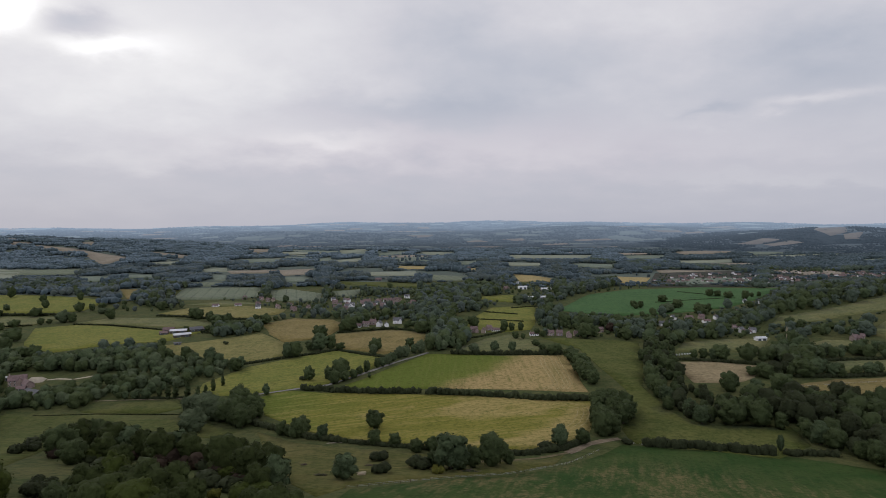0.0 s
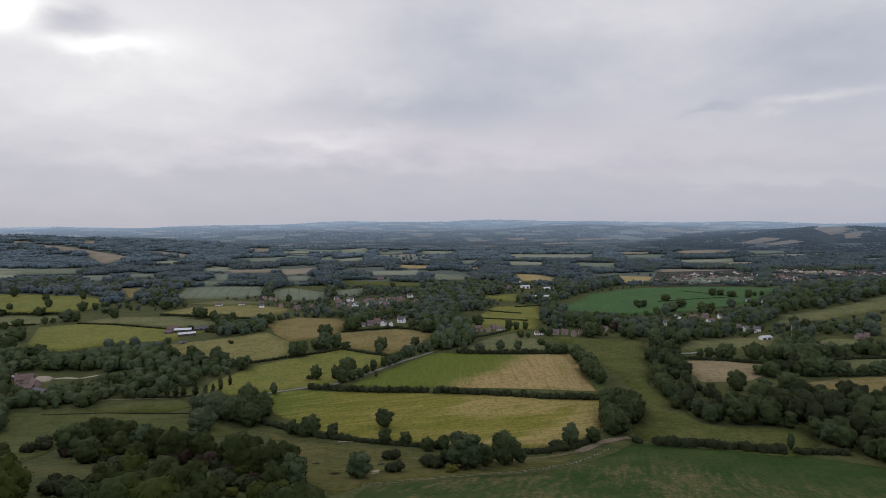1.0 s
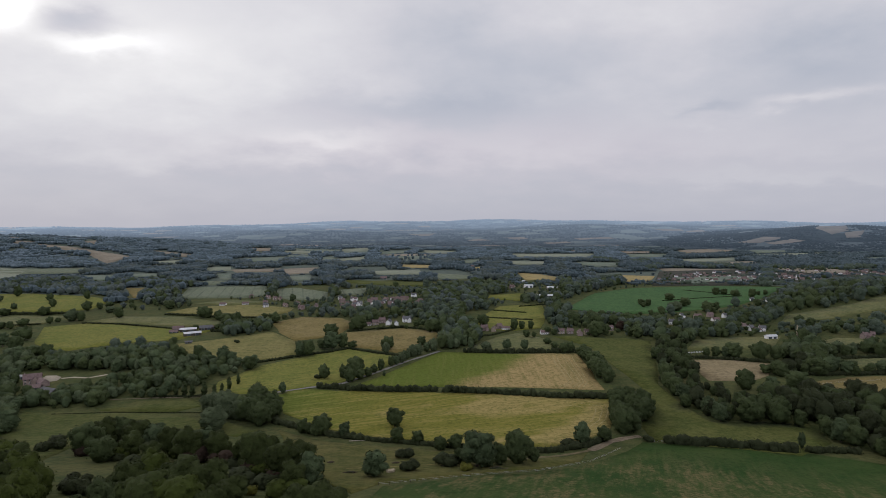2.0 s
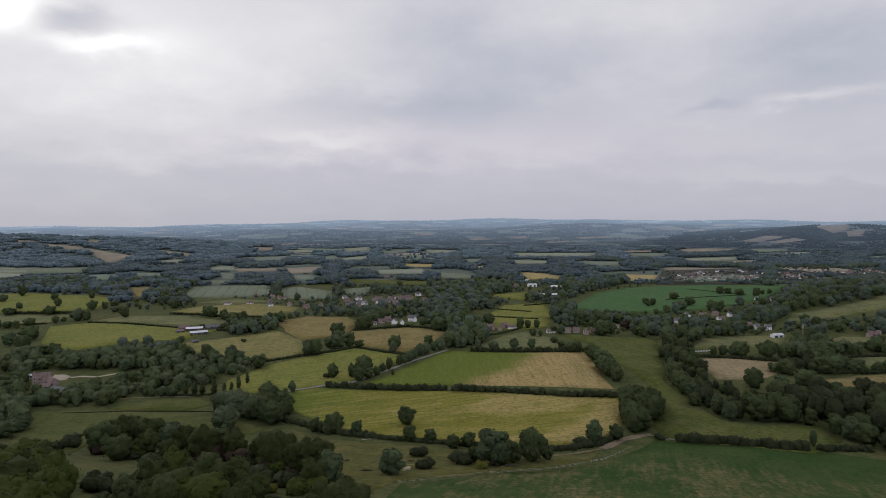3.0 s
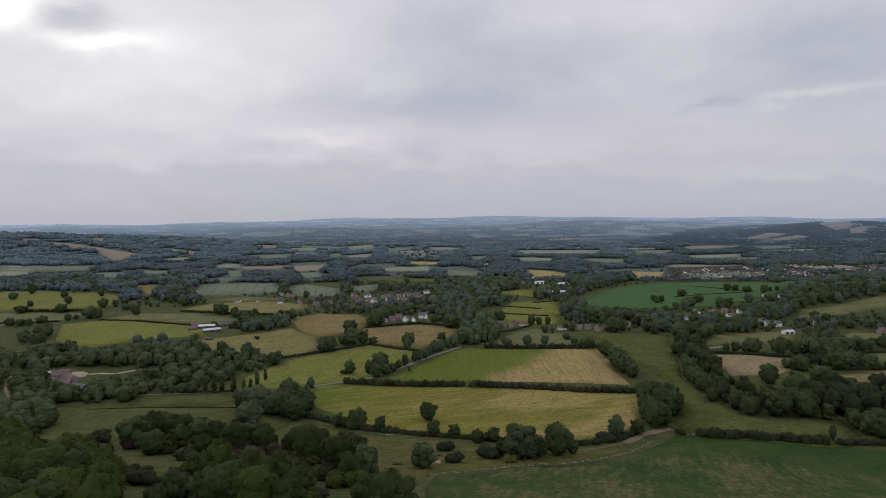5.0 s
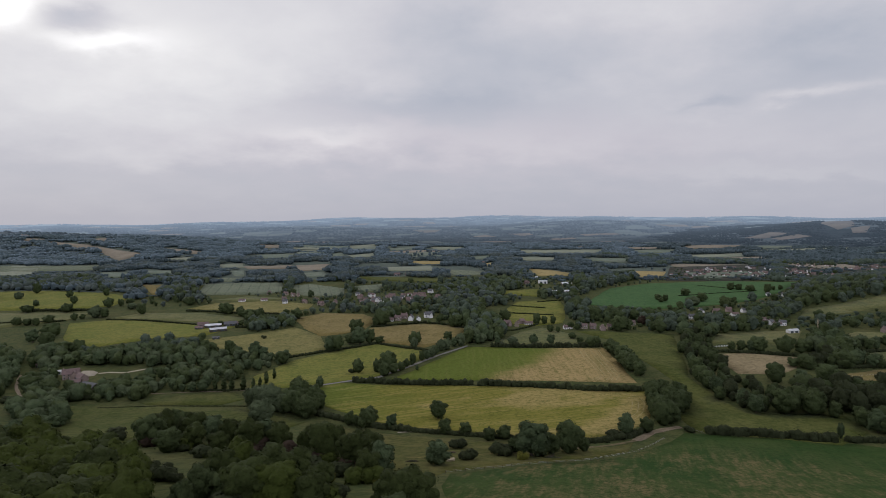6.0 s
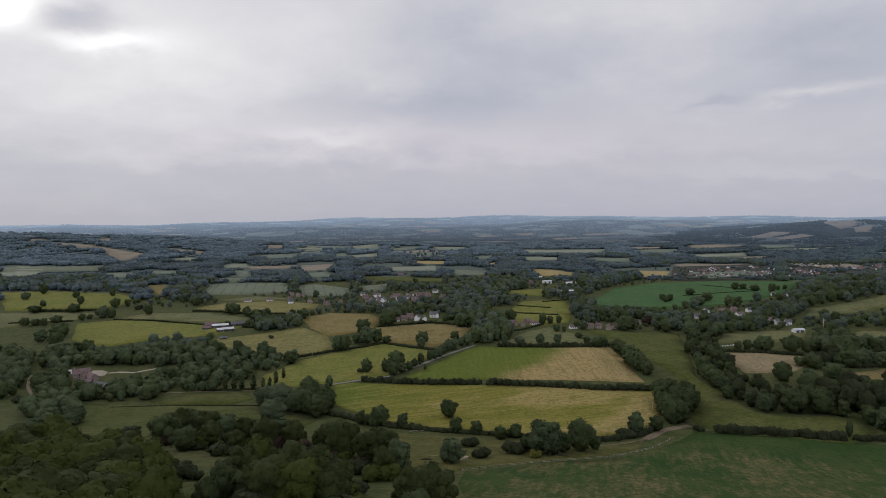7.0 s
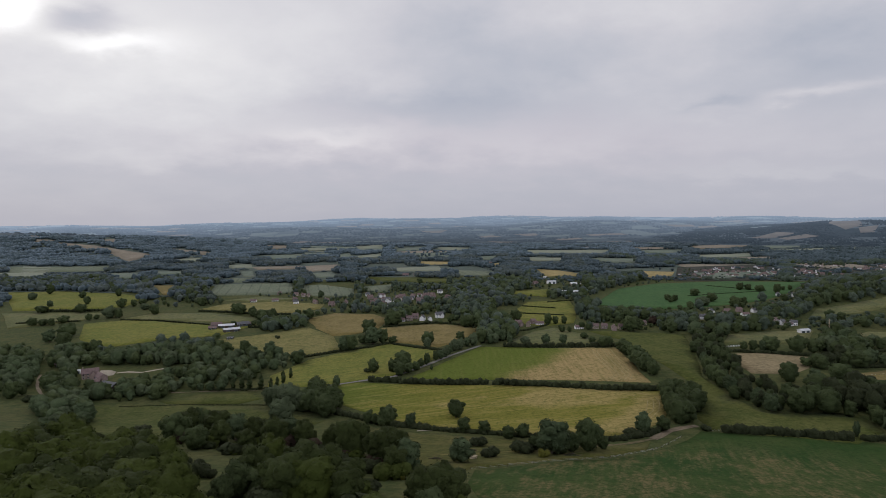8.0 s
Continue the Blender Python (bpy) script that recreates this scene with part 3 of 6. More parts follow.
field([(-731, 2194), (-663, 2280), (-621, 2105), (-682, 2072)], FIELD_BUFF, "pinkish bare field far off")
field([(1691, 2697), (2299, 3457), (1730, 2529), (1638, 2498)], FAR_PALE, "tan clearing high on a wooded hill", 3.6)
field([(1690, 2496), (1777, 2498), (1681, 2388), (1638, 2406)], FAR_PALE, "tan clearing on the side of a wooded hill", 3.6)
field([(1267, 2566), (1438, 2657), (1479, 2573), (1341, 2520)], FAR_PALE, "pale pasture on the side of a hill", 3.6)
field([(-528, 1434), (-410, 1454), (-398, 1366), (-489, 1362)], FIELD_BUFF, "long pale strip of stubble")
field([(652, 1345), (710, 1408), (515, 1430), (487, 1317)], FIELD_BUFF, "dry field behind the town roofs")
field([(-396, 906), (-348, 942), (-274, 907), (-325, 880)], GRASS, "green paddock beside the village")

field([(-108, 337), (-80, 311), (-54, 300), (-24, 291), (18, 277), (47, 275), (60, 285), (52, 268), (28, 249), (-6, 233), (-35, 217), (-44, 200), (-62, 227), (-82, 276)], GRASS_ROUGH, "rough olive grass between hedge and crop")
field([(-299, 390), (-259, 389), (-187, 380), (-147, 362), (-119, 339), (-127, 323), (-169, 339), (-196, 339), (-198, 289), (-179, 228), (-222, 268), (-262, 327)], GRASS_MEADOW, "green hollow meadow among trees", None, True)
field([(-250, 397), (-229, 413), (-191, 418), (-176, 398), (-189, 385), (-241, 390)], GRASS_MEADOW, "strip of green grass below poplars", None, True)
tagged(draped("town_ground", [(365, 1055), (484, 1344), (767, 1427), (1162, 1504), (884, 1143), (696, 1089), (566, 1052)], TOWN_SOIL, 0.7), "dull ground of gardens and streets among houses", "ground", kind="structure")
# Laid under the hill's trees; glows with weaker painted haze than land behind.
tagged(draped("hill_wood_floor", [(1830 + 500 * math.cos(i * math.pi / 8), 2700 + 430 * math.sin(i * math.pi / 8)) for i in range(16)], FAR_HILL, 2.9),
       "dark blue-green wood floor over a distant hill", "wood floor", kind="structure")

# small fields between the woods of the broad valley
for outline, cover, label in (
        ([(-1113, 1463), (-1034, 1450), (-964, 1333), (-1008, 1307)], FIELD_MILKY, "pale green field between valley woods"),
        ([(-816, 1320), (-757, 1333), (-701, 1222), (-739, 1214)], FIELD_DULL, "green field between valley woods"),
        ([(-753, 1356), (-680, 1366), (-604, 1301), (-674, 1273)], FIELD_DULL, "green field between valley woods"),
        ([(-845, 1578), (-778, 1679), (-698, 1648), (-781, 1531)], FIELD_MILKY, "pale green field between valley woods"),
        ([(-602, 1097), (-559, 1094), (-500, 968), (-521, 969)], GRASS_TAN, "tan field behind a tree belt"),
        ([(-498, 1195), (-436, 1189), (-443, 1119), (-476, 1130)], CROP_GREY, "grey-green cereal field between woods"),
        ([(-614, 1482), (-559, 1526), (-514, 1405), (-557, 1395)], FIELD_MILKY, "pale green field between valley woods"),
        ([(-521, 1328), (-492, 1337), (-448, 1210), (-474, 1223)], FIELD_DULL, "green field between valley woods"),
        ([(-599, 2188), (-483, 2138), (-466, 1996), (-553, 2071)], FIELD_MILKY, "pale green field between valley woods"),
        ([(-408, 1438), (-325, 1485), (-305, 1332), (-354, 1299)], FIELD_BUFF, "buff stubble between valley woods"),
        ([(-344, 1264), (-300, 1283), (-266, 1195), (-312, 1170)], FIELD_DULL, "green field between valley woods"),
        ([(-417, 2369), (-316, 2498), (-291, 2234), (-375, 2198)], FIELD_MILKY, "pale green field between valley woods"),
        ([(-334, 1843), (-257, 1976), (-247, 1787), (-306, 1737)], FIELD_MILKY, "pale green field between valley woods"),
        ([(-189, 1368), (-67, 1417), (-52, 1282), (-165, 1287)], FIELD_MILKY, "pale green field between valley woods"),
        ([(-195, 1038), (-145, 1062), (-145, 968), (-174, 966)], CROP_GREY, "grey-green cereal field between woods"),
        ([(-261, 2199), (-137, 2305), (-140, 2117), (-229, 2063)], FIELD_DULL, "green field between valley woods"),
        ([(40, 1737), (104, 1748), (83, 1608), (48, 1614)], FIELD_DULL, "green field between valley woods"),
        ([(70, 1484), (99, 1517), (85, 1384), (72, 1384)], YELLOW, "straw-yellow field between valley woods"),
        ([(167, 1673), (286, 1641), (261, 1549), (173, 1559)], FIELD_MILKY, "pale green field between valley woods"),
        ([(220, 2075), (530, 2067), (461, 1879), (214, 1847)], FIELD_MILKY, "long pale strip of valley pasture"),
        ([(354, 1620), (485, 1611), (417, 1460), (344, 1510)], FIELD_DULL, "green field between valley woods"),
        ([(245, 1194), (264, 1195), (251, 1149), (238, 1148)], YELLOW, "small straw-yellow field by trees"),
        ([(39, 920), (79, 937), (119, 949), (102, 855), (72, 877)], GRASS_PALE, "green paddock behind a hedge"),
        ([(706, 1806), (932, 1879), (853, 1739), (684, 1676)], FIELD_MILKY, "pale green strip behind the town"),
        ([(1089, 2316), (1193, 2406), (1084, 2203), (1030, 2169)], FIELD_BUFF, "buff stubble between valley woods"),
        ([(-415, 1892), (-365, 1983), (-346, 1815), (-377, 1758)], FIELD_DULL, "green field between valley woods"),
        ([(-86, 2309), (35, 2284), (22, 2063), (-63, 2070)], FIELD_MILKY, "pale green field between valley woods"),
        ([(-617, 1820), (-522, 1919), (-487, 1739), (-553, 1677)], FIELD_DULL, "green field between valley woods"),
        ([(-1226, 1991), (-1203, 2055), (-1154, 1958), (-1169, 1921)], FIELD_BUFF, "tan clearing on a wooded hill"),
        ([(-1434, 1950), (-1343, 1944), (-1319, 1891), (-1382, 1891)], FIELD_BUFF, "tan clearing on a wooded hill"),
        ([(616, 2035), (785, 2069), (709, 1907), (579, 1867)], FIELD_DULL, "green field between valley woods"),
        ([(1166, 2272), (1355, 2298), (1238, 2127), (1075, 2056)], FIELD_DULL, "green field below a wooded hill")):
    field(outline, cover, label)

ribbon("lane", [(-135, 424), (-111, 434), (-87, 442), (-65, 470), (-41, 505), (-14, 537)], 3.6, TARMAC, "narrow grey tarmac lane between hedge and field", "lane", 0.28)
ribbon("farm_track", [(6, 266), (24, 271), (44, 278), (62, 289)], 2.6, MUD_GRASS, "grassy worn track below a hedge", "track", 0.16)
for inset in (2.5, 6.0, 10.0):
    ribbon("hay_swath", [(88 - inset * 2.2, 381 - inset), (94 - inset, 374 - inset), (92.5 - inset, 358), (86 - inset, 341), (76 - inset, 327)], 0.4, HAY_ROW,
           "pale raked line of cut hay in stubble", "hay swath", 0.26)
for inset in (4.0, 7.5, 11.0, 17.0, 20.5):
    ribbon("hay_swath", [(104 - inset, 508), (101.5 - inset, 480), (99.5 - inset * 0.9, 452), (97 - inset * 0.8, 424), (92 - inset * 1.1, 411)], 0.6, HAY_ROW,
           "pale raked line of cut hay in stubble", "hay swath", 0.30)
ribbon("footpath", [(-53, 245), (-40, 248), (-21, 254), (-14, 257)], 0.8, GRASS_TAN, "thin trodden line of dry grass across the meadow", "footpath", 0.20)
ribbon("bare_patch", [(-62, 309), (-56, 310), (-50, 311)], 1.5, GRAVEL, "pale bare strip of gravel below a hedge", "gravel", 0.20)
ribbon("farm_track", [(62, 289), (76, 304), (84, 309), (91, 312), (95, 313)], 4.6, MUD, "bare trodden soil track at a field gateway", "track", 0.14)
field([(-345, 484), (-348, 494), (-340, 495), (-331, 489), (-329, 479), (-334, 476)], GRAVEL, "pale gravel farmyard beside the house")
ribbon("footpath", [(-252, 420), (-223, 421), (-176, 420)], 1.2, SOIL, "pale footpath below a row of poplars", "footpath", 0.16)
ribbon("driveway", [(-329, 485), (-321, 488), (-307, 485), (-294, 497)], 3.6, GRAVEL, "pale gravel drive leading to a farm", "driveway", 0.2)
ribbon("farm_track", [(-317, 377), (-337, 406), (-353, 425), (-369, 444), (-383, 465), (-394, 484)], 2.4, SOIL, "bare winding footpath beside the wood", "track", 0.2)


# ---- trees and hedges ----
def ico(sub):
    bm = bmesh.new()
    bmesh.ops.create_icosphere(bm, subdivisions=sub, radius=1.0)
    v = np.array([x.co[:] for x in bm.verts])
    f = np.array([[w.index for w in x.verts] for x in bm.faces])
    bm.free()
    return v, f


ICO = {1: ico(1), 2: ico(2), 3: ico(3), 0: (
    np.array([(1, 0, 0), (-1, 0, 0), (0, 1, 0), (0, -1, 0), (0, 0, 1), (0, 0, -1)], float),
    np.array([(0, 2, 4), (2, 1, 4), (1, 3, 4), (3, 0, 4), (2, 0, 5), (1, 2, 5), (3, 1, 5), (0, 3, 5)]))}


def leafy(rng, centres, radii, sprays, leaf, core=1, squash=1.0, flare=0.7, loose=0.0, even=0.0):
    """Boughs as lobes: a lumpy heart in each, and sprays of leaves close over its outside. Gives corners, quads, tris, normals."""
    verts, quads, tris, nors, n = [], [], [], [], 0
    centres, radii = np.asarray(centres, float), np.asarray(radii, float)
    big = radii.max() * 0.62
    heart = np.average(centres, axis=0, weights=radii ** 2) - (0, 0, radii.mean() * 0.3)

    def facing(p, d):
        """A leaf mass is lit as the rounded bough and the whole crown that it lies on."""
        out = p - heart
        out /= np.linalg.norm(out, axis=1)[:, None] + 1e-9
        m = d * 0.55 + out * 0.45
        m = m * (1 - even) + np.array((0, 0, even))
        return m / (np.linalg.norm(m, axis=1)[:, None] + 1e-9)

    for c, r in zip(centres, radii):
        iv, it = ICO[core if r > big else max(core - 1, 0)]
        lump = 1 + 0.10 * np.sin(iv @ rng.normal(0, 3.2, 3) + rng.uniform(0, 6)) + 0.08 * np.sin(iv @ rng.normal(0, 5.5, 3)) + rng.normal(0, 0.06, len(iv))
        v = iv * (r * 0.93) * lump[:, None]
        v[:, 2] *= squash
        verts.append(v + c)
        bent = facing(v + c, iv) + rng.normal(0, 0.22, (len(iv), 3))
        nors.append(bent / np.linalg.norm(bent, axis=1)[:, None])
        tris.append(it + n)
        n += len(v)
        d = rng.normal(0, 1, (sprays, 3))
        d /= np.linalg.norm(d, axis=1)[:, None]
        p = d * r * (0.93 + (0.22 + loose) * rng.random((sprays, 1)) ** 1.6)
        p[:, 2] *= squash
        p += c
        keep = np.ones(sprays, bool)
        for c2, r2 in zip(centres, radii):
            q = p - c2
            q[:, 2] /= squash
            keep &= np.linalg.norm(q, axis=1) > r2 * 0.86
        p, d = p[keep], d[keep]
        m = len(p)
        if not m:
            continue
        nor = d + (0, 0, 0.35) + rng.normal(0, flare * 0.42, (m, 3))
        nor[np.sum(nor * d, 1) < 0] *= -1
        nor /= np.linalg.norm(nor, axis=1)[:, None]
        a = np.cross(nor, rng.normal(0, 1, (m, 3)))
        a /= np.linalg.norm(a, axis=1)[:, None] + 1e-9
        b = np.cross(nor, a)
        s = leaf * rng.uniform(0.6, 1.25, (m, 1))
        lit = facing(p, d) + rng.normal(0, 0.30, (m, 3))
        lit /= np.linalg.norm(lit, axis=1)[:, None]
        a, b = a * s, b * s * rng.uniform(0.5, 0.9, (m, 1))
        quad = np.stack([p - a * 0.9, p - b + a * 0.1, p + a, p + b - a * 0.15], 1).reshape(-1, 3)
        verts.append(quad)
        nors.append(np.repeat(lit, 4, axis=0))
        quads.append(np.arange(m * 4).reshape(-1, 4) + n)
        n += m * 4
    return np.vstack(verts), np.vstack(quads) if quads else np.zeros((0, 4), int), np.vstack(tris), np.vstack(nors)


def limb(verts, quads, a, b, ra, rb, sides=6):
    a, b = Vector(a), Vector(b)
    q = (b - a).to_track_quat("Z", "Y").to_matrix()
    n = len(verts)
    for p, r in ((a, ra), (b, rb)):
        for i in range(sides):
            t = 2 * math.pi * i / sides
            verts.append((p + q @ Vector((math.cos(t) * r, math.sin(t) * r, 0)))[:])
    for i in range(sides):
        j = (i + 1) % sides
        quads.append((n + i, n + j, n + sides + j, n + sides + i))


def trunk_mesh(rng, centres, top, thick):
    """A tapered, slightly bent trunk with limbs that reach into the boughs."""
    verts, quads = [], []
    bend = rng.normal(0, 0.25, 2)
    mid = (bend[0], bend[1], top * 0.5)
    limb(verts, quads, (0, 0, -0.8), mid, thick * 1.15, thick * 0.8)
    limb(verts, quads, mid, (bend[0] * 1.6, bend[1] * 1.6, top), thick * 0.8, thick * 0.3)
    for c in centres[:: max(1, len(centres) // 6)]:
        limb(verts, quads, (bend[0], bend[1], top * rng.uniform(0.4, 0.7)), tuple(c), thick * 0.42, thick * 0.12, 5)
    return np_mesh("trunk", verts, quads)


def crown_lobes(rng, kind):
    """Where a tree's boughs lie, for a tree about 12 m high: centres and radii."""
    if kind == "poplar":
        z = np.linspace(1.6, 14.6, 12)
        r = 1.25 * np.sin(np.linspace(0.75, 2.95, 12)) ** 0.7
        return np.stack([rng.normal(0, 0.25, 12), rng.normal(0, 0.25, 12), z], 1), np.maximum(r, 0.4), 1.35
    if kind == "bush":
        n = 7
        a = rng.uniform(0, 6.28, n)
        d = rng.uniform(0.3, 1.5, n)
        return np.stack([np.cos(a) * d, np.sin(a) * d, rng.uniform(0.8, 1.9, n)], 1), rng.uniform(0.8, 1.25, n), 0.95
    spread, n = {"oak": (5.6, 17), "ash": (4.5, 17), "willow": (5.9, 19), "round": (4.9, 15)}[kind]
    out = [(rng.normal(0, 0.3), rng.normal(0, 0.3), 7.2), (rng.normal(0, 0.5), rng.normal(0, 0.5), 5.2), (rng.normal(0, 0.5), rng.normal(0, 0.5), 3.3)]
    rad = [spread * 0.72, spread * 0.80, spread * 0.66]
    first = rng.uniform(0, 6.28)
    for i in range(n):                  # the boughs that swell the dome
        z = 0.92 - 1.75 * (i + 0.5) / n + rng.uniform(-0.1, 0.1)
        a = first + i * 2.39996 + rng.uniform(-0.5, 0.5)
        w = math.sqrt(max(0.05, 1 - abs(z) ** 2.2)) * rng.uniform(0.58, 0.80)
        r = rng.uniform(0.26, 0.44) * spread
        p = np.array((math.cos(a) * w * spread, math.sin(a) * w * spread, 5.7 + z * 4.6))
        out.append(tuple(p)), rad.append(r)
        if i % 3 < 2:                   # a smaller one on its outer side
            d = rng.normal(0, 0.6, 3) + (math.cos(a), math.sin(a), 0.6)
            d /= np.linalg.norm(d)
            out.append(tuple(p + d * r * rng.uniform(0.55, 0.8))), rad.append(r * rng.uniform(0.40, 0.62))
    return np.array(out), np.array(rad), 0.94


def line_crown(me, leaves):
    """Outer leaves on the sprays, the lightened inner ones on the hearts of the boughs."""
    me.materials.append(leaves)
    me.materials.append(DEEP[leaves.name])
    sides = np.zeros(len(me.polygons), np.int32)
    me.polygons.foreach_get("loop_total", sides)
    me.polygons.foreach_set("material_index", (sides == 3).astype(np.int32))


def tree_kind(seed, kind, leaves, sprays, leaf, category, label):
    """The pattern for one sort of tree, kept aside as meshes."""
    rng = np.random.default_rng(seed)
    c, r, squash = crown_lobes(rng, kind)
    v, q, t, lit = leafy(rng, c, r, sprays, leaf, 3 if sprays > 100 else 2, squash, 0.6, 0.10, 0.12)
    crown = np_mesh("crown", v, q, t, lit)
    line_crown(crown, leaves)
    v, q, t, lit = leafy(rng, c, r, int(sprays * 0.22), leaf * 1.4, 2, squash, 0.5, 0.0, 0.15)
    loose = np_mesh("crown", v, q, t, lit)
    line_crown(loose, leaves)
    if kind == "bush":
        trunk = trunk_mesh(rng, c, 1.2, 0.14)
    else:
        trunk = trunk_mesh(rng, c, 8.0 if kind != "poplar" else 12.0, 0.42 if kind != "poplar" else 0.3)
    trunk.materials.append(BARK)
    return dict(crown=crown, far_crown=loose, trunk=trunk, category=category, label=label)


KINDS = {
    "oak": [tree_kind(10 + i, "oak", LEAF_OAK, 48, 0.44, "tree", "broad dark green oak in full summer leaf") for i in range(5)],
    "ash": [tree_kind(20 + i, "ash", LEAF_ASH, 48, 0.44, "tree", "upright mid-green ash in full leaf") for i in range(4)],
    "round": [tree_kind(30 + i, "round", LEAF_OAK, 48, 0.44, "tree", "compact round dark green field maple") for i in range(4)],
    "lime": [tree_kind(40 + i, "oak", LEAF_LIME, 110, 0.30, "tree", "spreading tree with fresh yellow-green leaves") for i in range(3)],
    "near": [tree_kind(70 + i, "oak" if i % 2 else "ash", LEAF_NEAR_DIM, 110, 0.30, "tree", "tall bushy green tree at a wood's edge") for i in range(5)],
    "willow": [tree_kind(50 + i, "willow", LEAF_WILLOW, 80, 0.38, "tree", "pale grey-green spreading willow") for i in range(3)],
    "poplar": [tree_kind(60 + i, "poplar", LEAF_OAK, 60, 0.5, "tree", "slender dark green columnar poplar") for i in range(3)],
    "bush": [tree_kind(80 + i, "bush", LEAF_HEDGE, 60, 0.34, "bush", "rounded dark hawthorn bush") for i in range(3)],
    "gorse": [tree_kind(90 + i, "bush", LEAF_GORSE, 60, 0.34, "bush", "low shrub dotted with yellow flowers") for i in range(2)],
    "green_bush": [tree_kind(97 + i, "bush", LEAF_LIME, 60, 0.30, "bush", "rounded shrub with fresh green leaves") for i in range(2)],
    "copper_bush": [tree_kind(99, "bush", LEAF_COPPER, 60, 0.30, "bush", "rounded purple-brown shrub among green hedgerow trees")],
    "copper": [tree_kind(95, "round", LEAF_COPPER, 60, 0.60, "tree", "dark purple-brown copper beech")],
}
GROWN = np.random.default_rng(5)
GROVES = {}


def tree(kind, x, y, tall, wide=None, group=""):
    """One tree or bush with its trunk and crown, rooted in the ground."""
    pattern = KINDS[kind][int(GROWN.integers(len(KINDS[kind])))]
    shrub = kind in ("bush", "gorse", "green_bush", "copper_bush")
    full = 2.9 if shrub else 15.5 if kind == "poplar" else 12.0
    k = tall / full
    w = (wide or 1.0) * k * GROWN.uniform(0.92, 1.1)
    base = new("bush" if shrub else "tree")
    base.empty_display_size = 0.5
    base.matrix_world = Matrix.Translation((x, y, float(height(x, y)))) @ Matrix.Rotation(GROWN.uniform(0, 6.28), 4, "Z") @ Matrix.Diagonal((w, w, k, 1))
    for name in ("trunk", "crown"):
        ob = new(name, pattern["far_crown" if name == "crown" and math.hypot(x, y) > 430 else name])
        ob.parent = base
    return tagged(base, pattern["label"], pattern["category"], group)


def tree_row(line, gap, tall, kinds, group, wander=1.5, wide=None):
    """Trees along a line, uneven in height and step."""
    for x, y in dense(line, gap):
        tree(kinds[int(GROWN.integers(len(kinds)))], x + GROWN.normal(0, wander), y + GROWN.normal(0, wander),
             tall * GROWN.uniform(0.72, 1.22), wide, group)


def grove(outline, gap, tall, kinds, group):
    """A stand of trees that fills an outline."""
    xs, ys = [p[0] for p in outline], [p[1] for p in outline]
    y = min(ys)
    while y < max(ys):
        x = min(xs)
        while x < max(xs):
            px, py = x + GROWN.uniform(-0.4, 0.4) * gap, y + GROWN.uniform(-0.4, 0.4) * gap
            if inside(px, py, outline):
                tree(kinds[int(GROWN.integers(len(kinds)))], px, py, tall * GROWN.uniform(0.75, 1.2), None, group)
            x += gap
        y += gap * 0.9


def hedge(line, wide, tall, label="clipped dark green hawthorn hedge", leaves=None, leaf=0.42, sprays=20):
    """A hedgerow: a thick run of leafy lobes with an uneven top."""
    rng = np.random.default_rng(int(abs(line[0][0] * 7 + line[0][1] * 3)))
    far = math.hypot(*line[len(line) // 2])
    gap = max(wide * 0.48, far * 0.0022)
    cs, rs = [], []
    for x, y in dense(line, gap):
        h = tall * rng.uniform(0.68, 1.25)
        r = max(wide * 0.5, h * 0.42) * rng.uniform(0.9, 1.15)
        px, py = x + rng.normal(0, wide * 0.12), y + rng.normal(0, wide * 0.12)
        z = float(height(px, py))
        cs += [(px, py, z + max(h - r, r * 0.6)), (px + rng.normal(0, 0.3), py + rng.normal(0, 0.3), z + r * 0.45)]
        rs += [r, r * 1.05]
    n = 0
    V, Q, T, L = [], [], [], []
    for i in range(0, len(cs), 8):
        v, q, t, lit = leafy(rng, np.array(cs[i:i + 8]), np.array(rs[i:i + 8]), sprays, max(leaf, far * 0.0007), 1)
        V.append(v), L.append(lit), T.append(t + n), Q.append(q + n)
        n += len(v)
    me = np_mesh("hedge", np.vstack(V), np.vstack(Q), np.vstack(T), np.vstack(L))
    line_crown(me, leaves or LEAF_HEDGE)
    return tagged(new("hedge", me), label, "hedge")


# -- hedgerows --
hedge([(-104, 433), (-75, 422), (-42, 414), (-17, 410)], 4.2, 4.2, "long clipped dark hedge across the meadow")
hedge([(-12, 408), (18, 402), (44, 394), (70, 387)], 4.2, 4.4, "long clipped dark hedge across the meadow")
hedge([(74, 387), (88, 385), (98, 385)], 4.2, 4.2, "short clipped hedge beside a gap")
hedge([(106, 302), (126, 298), (147, 293), (164, 288)], 5.0, 4.6, "thick overgrown dark green hedge")
hedge([(171, 288), (184, 288), (194, 287)], 4.0, 3.0, "low bushy hedge by the wood")
hedge([(-115, 354), (-93, 336), (-73, 320), (-56, 312)], 4.0, 3.6, "overgrown hedge under trees")
hedge([(-56, 312), (-37, 304), (-13, 295), (10, 287)], 3.0, 2.4, "low bushy field hedge")
hedge([(26, 283), (43, 286), (62, 296), (77, 310)], 3.4, 2.8, "low hedge beside the track")
hedge([(8, 528), (43, 523), (83, 520), (108, 520)], 3.4, 4.2, "clipped hedge at the head of the meadow")
hedge([(-178, 521), (-148, 540), (-120, 553), (-101, 567)], 2.8, 2.2, "thin hedge between two meadows")
hedge([(-100, 564), (-75, 542), (-48, 523)], 2.6, 2.0, "thin hedge between two meadows")
hedge([(-474, 753), (-418, 743), (-328, 703)], 2.2, 1.8, "thin dark hedge across the pasture")
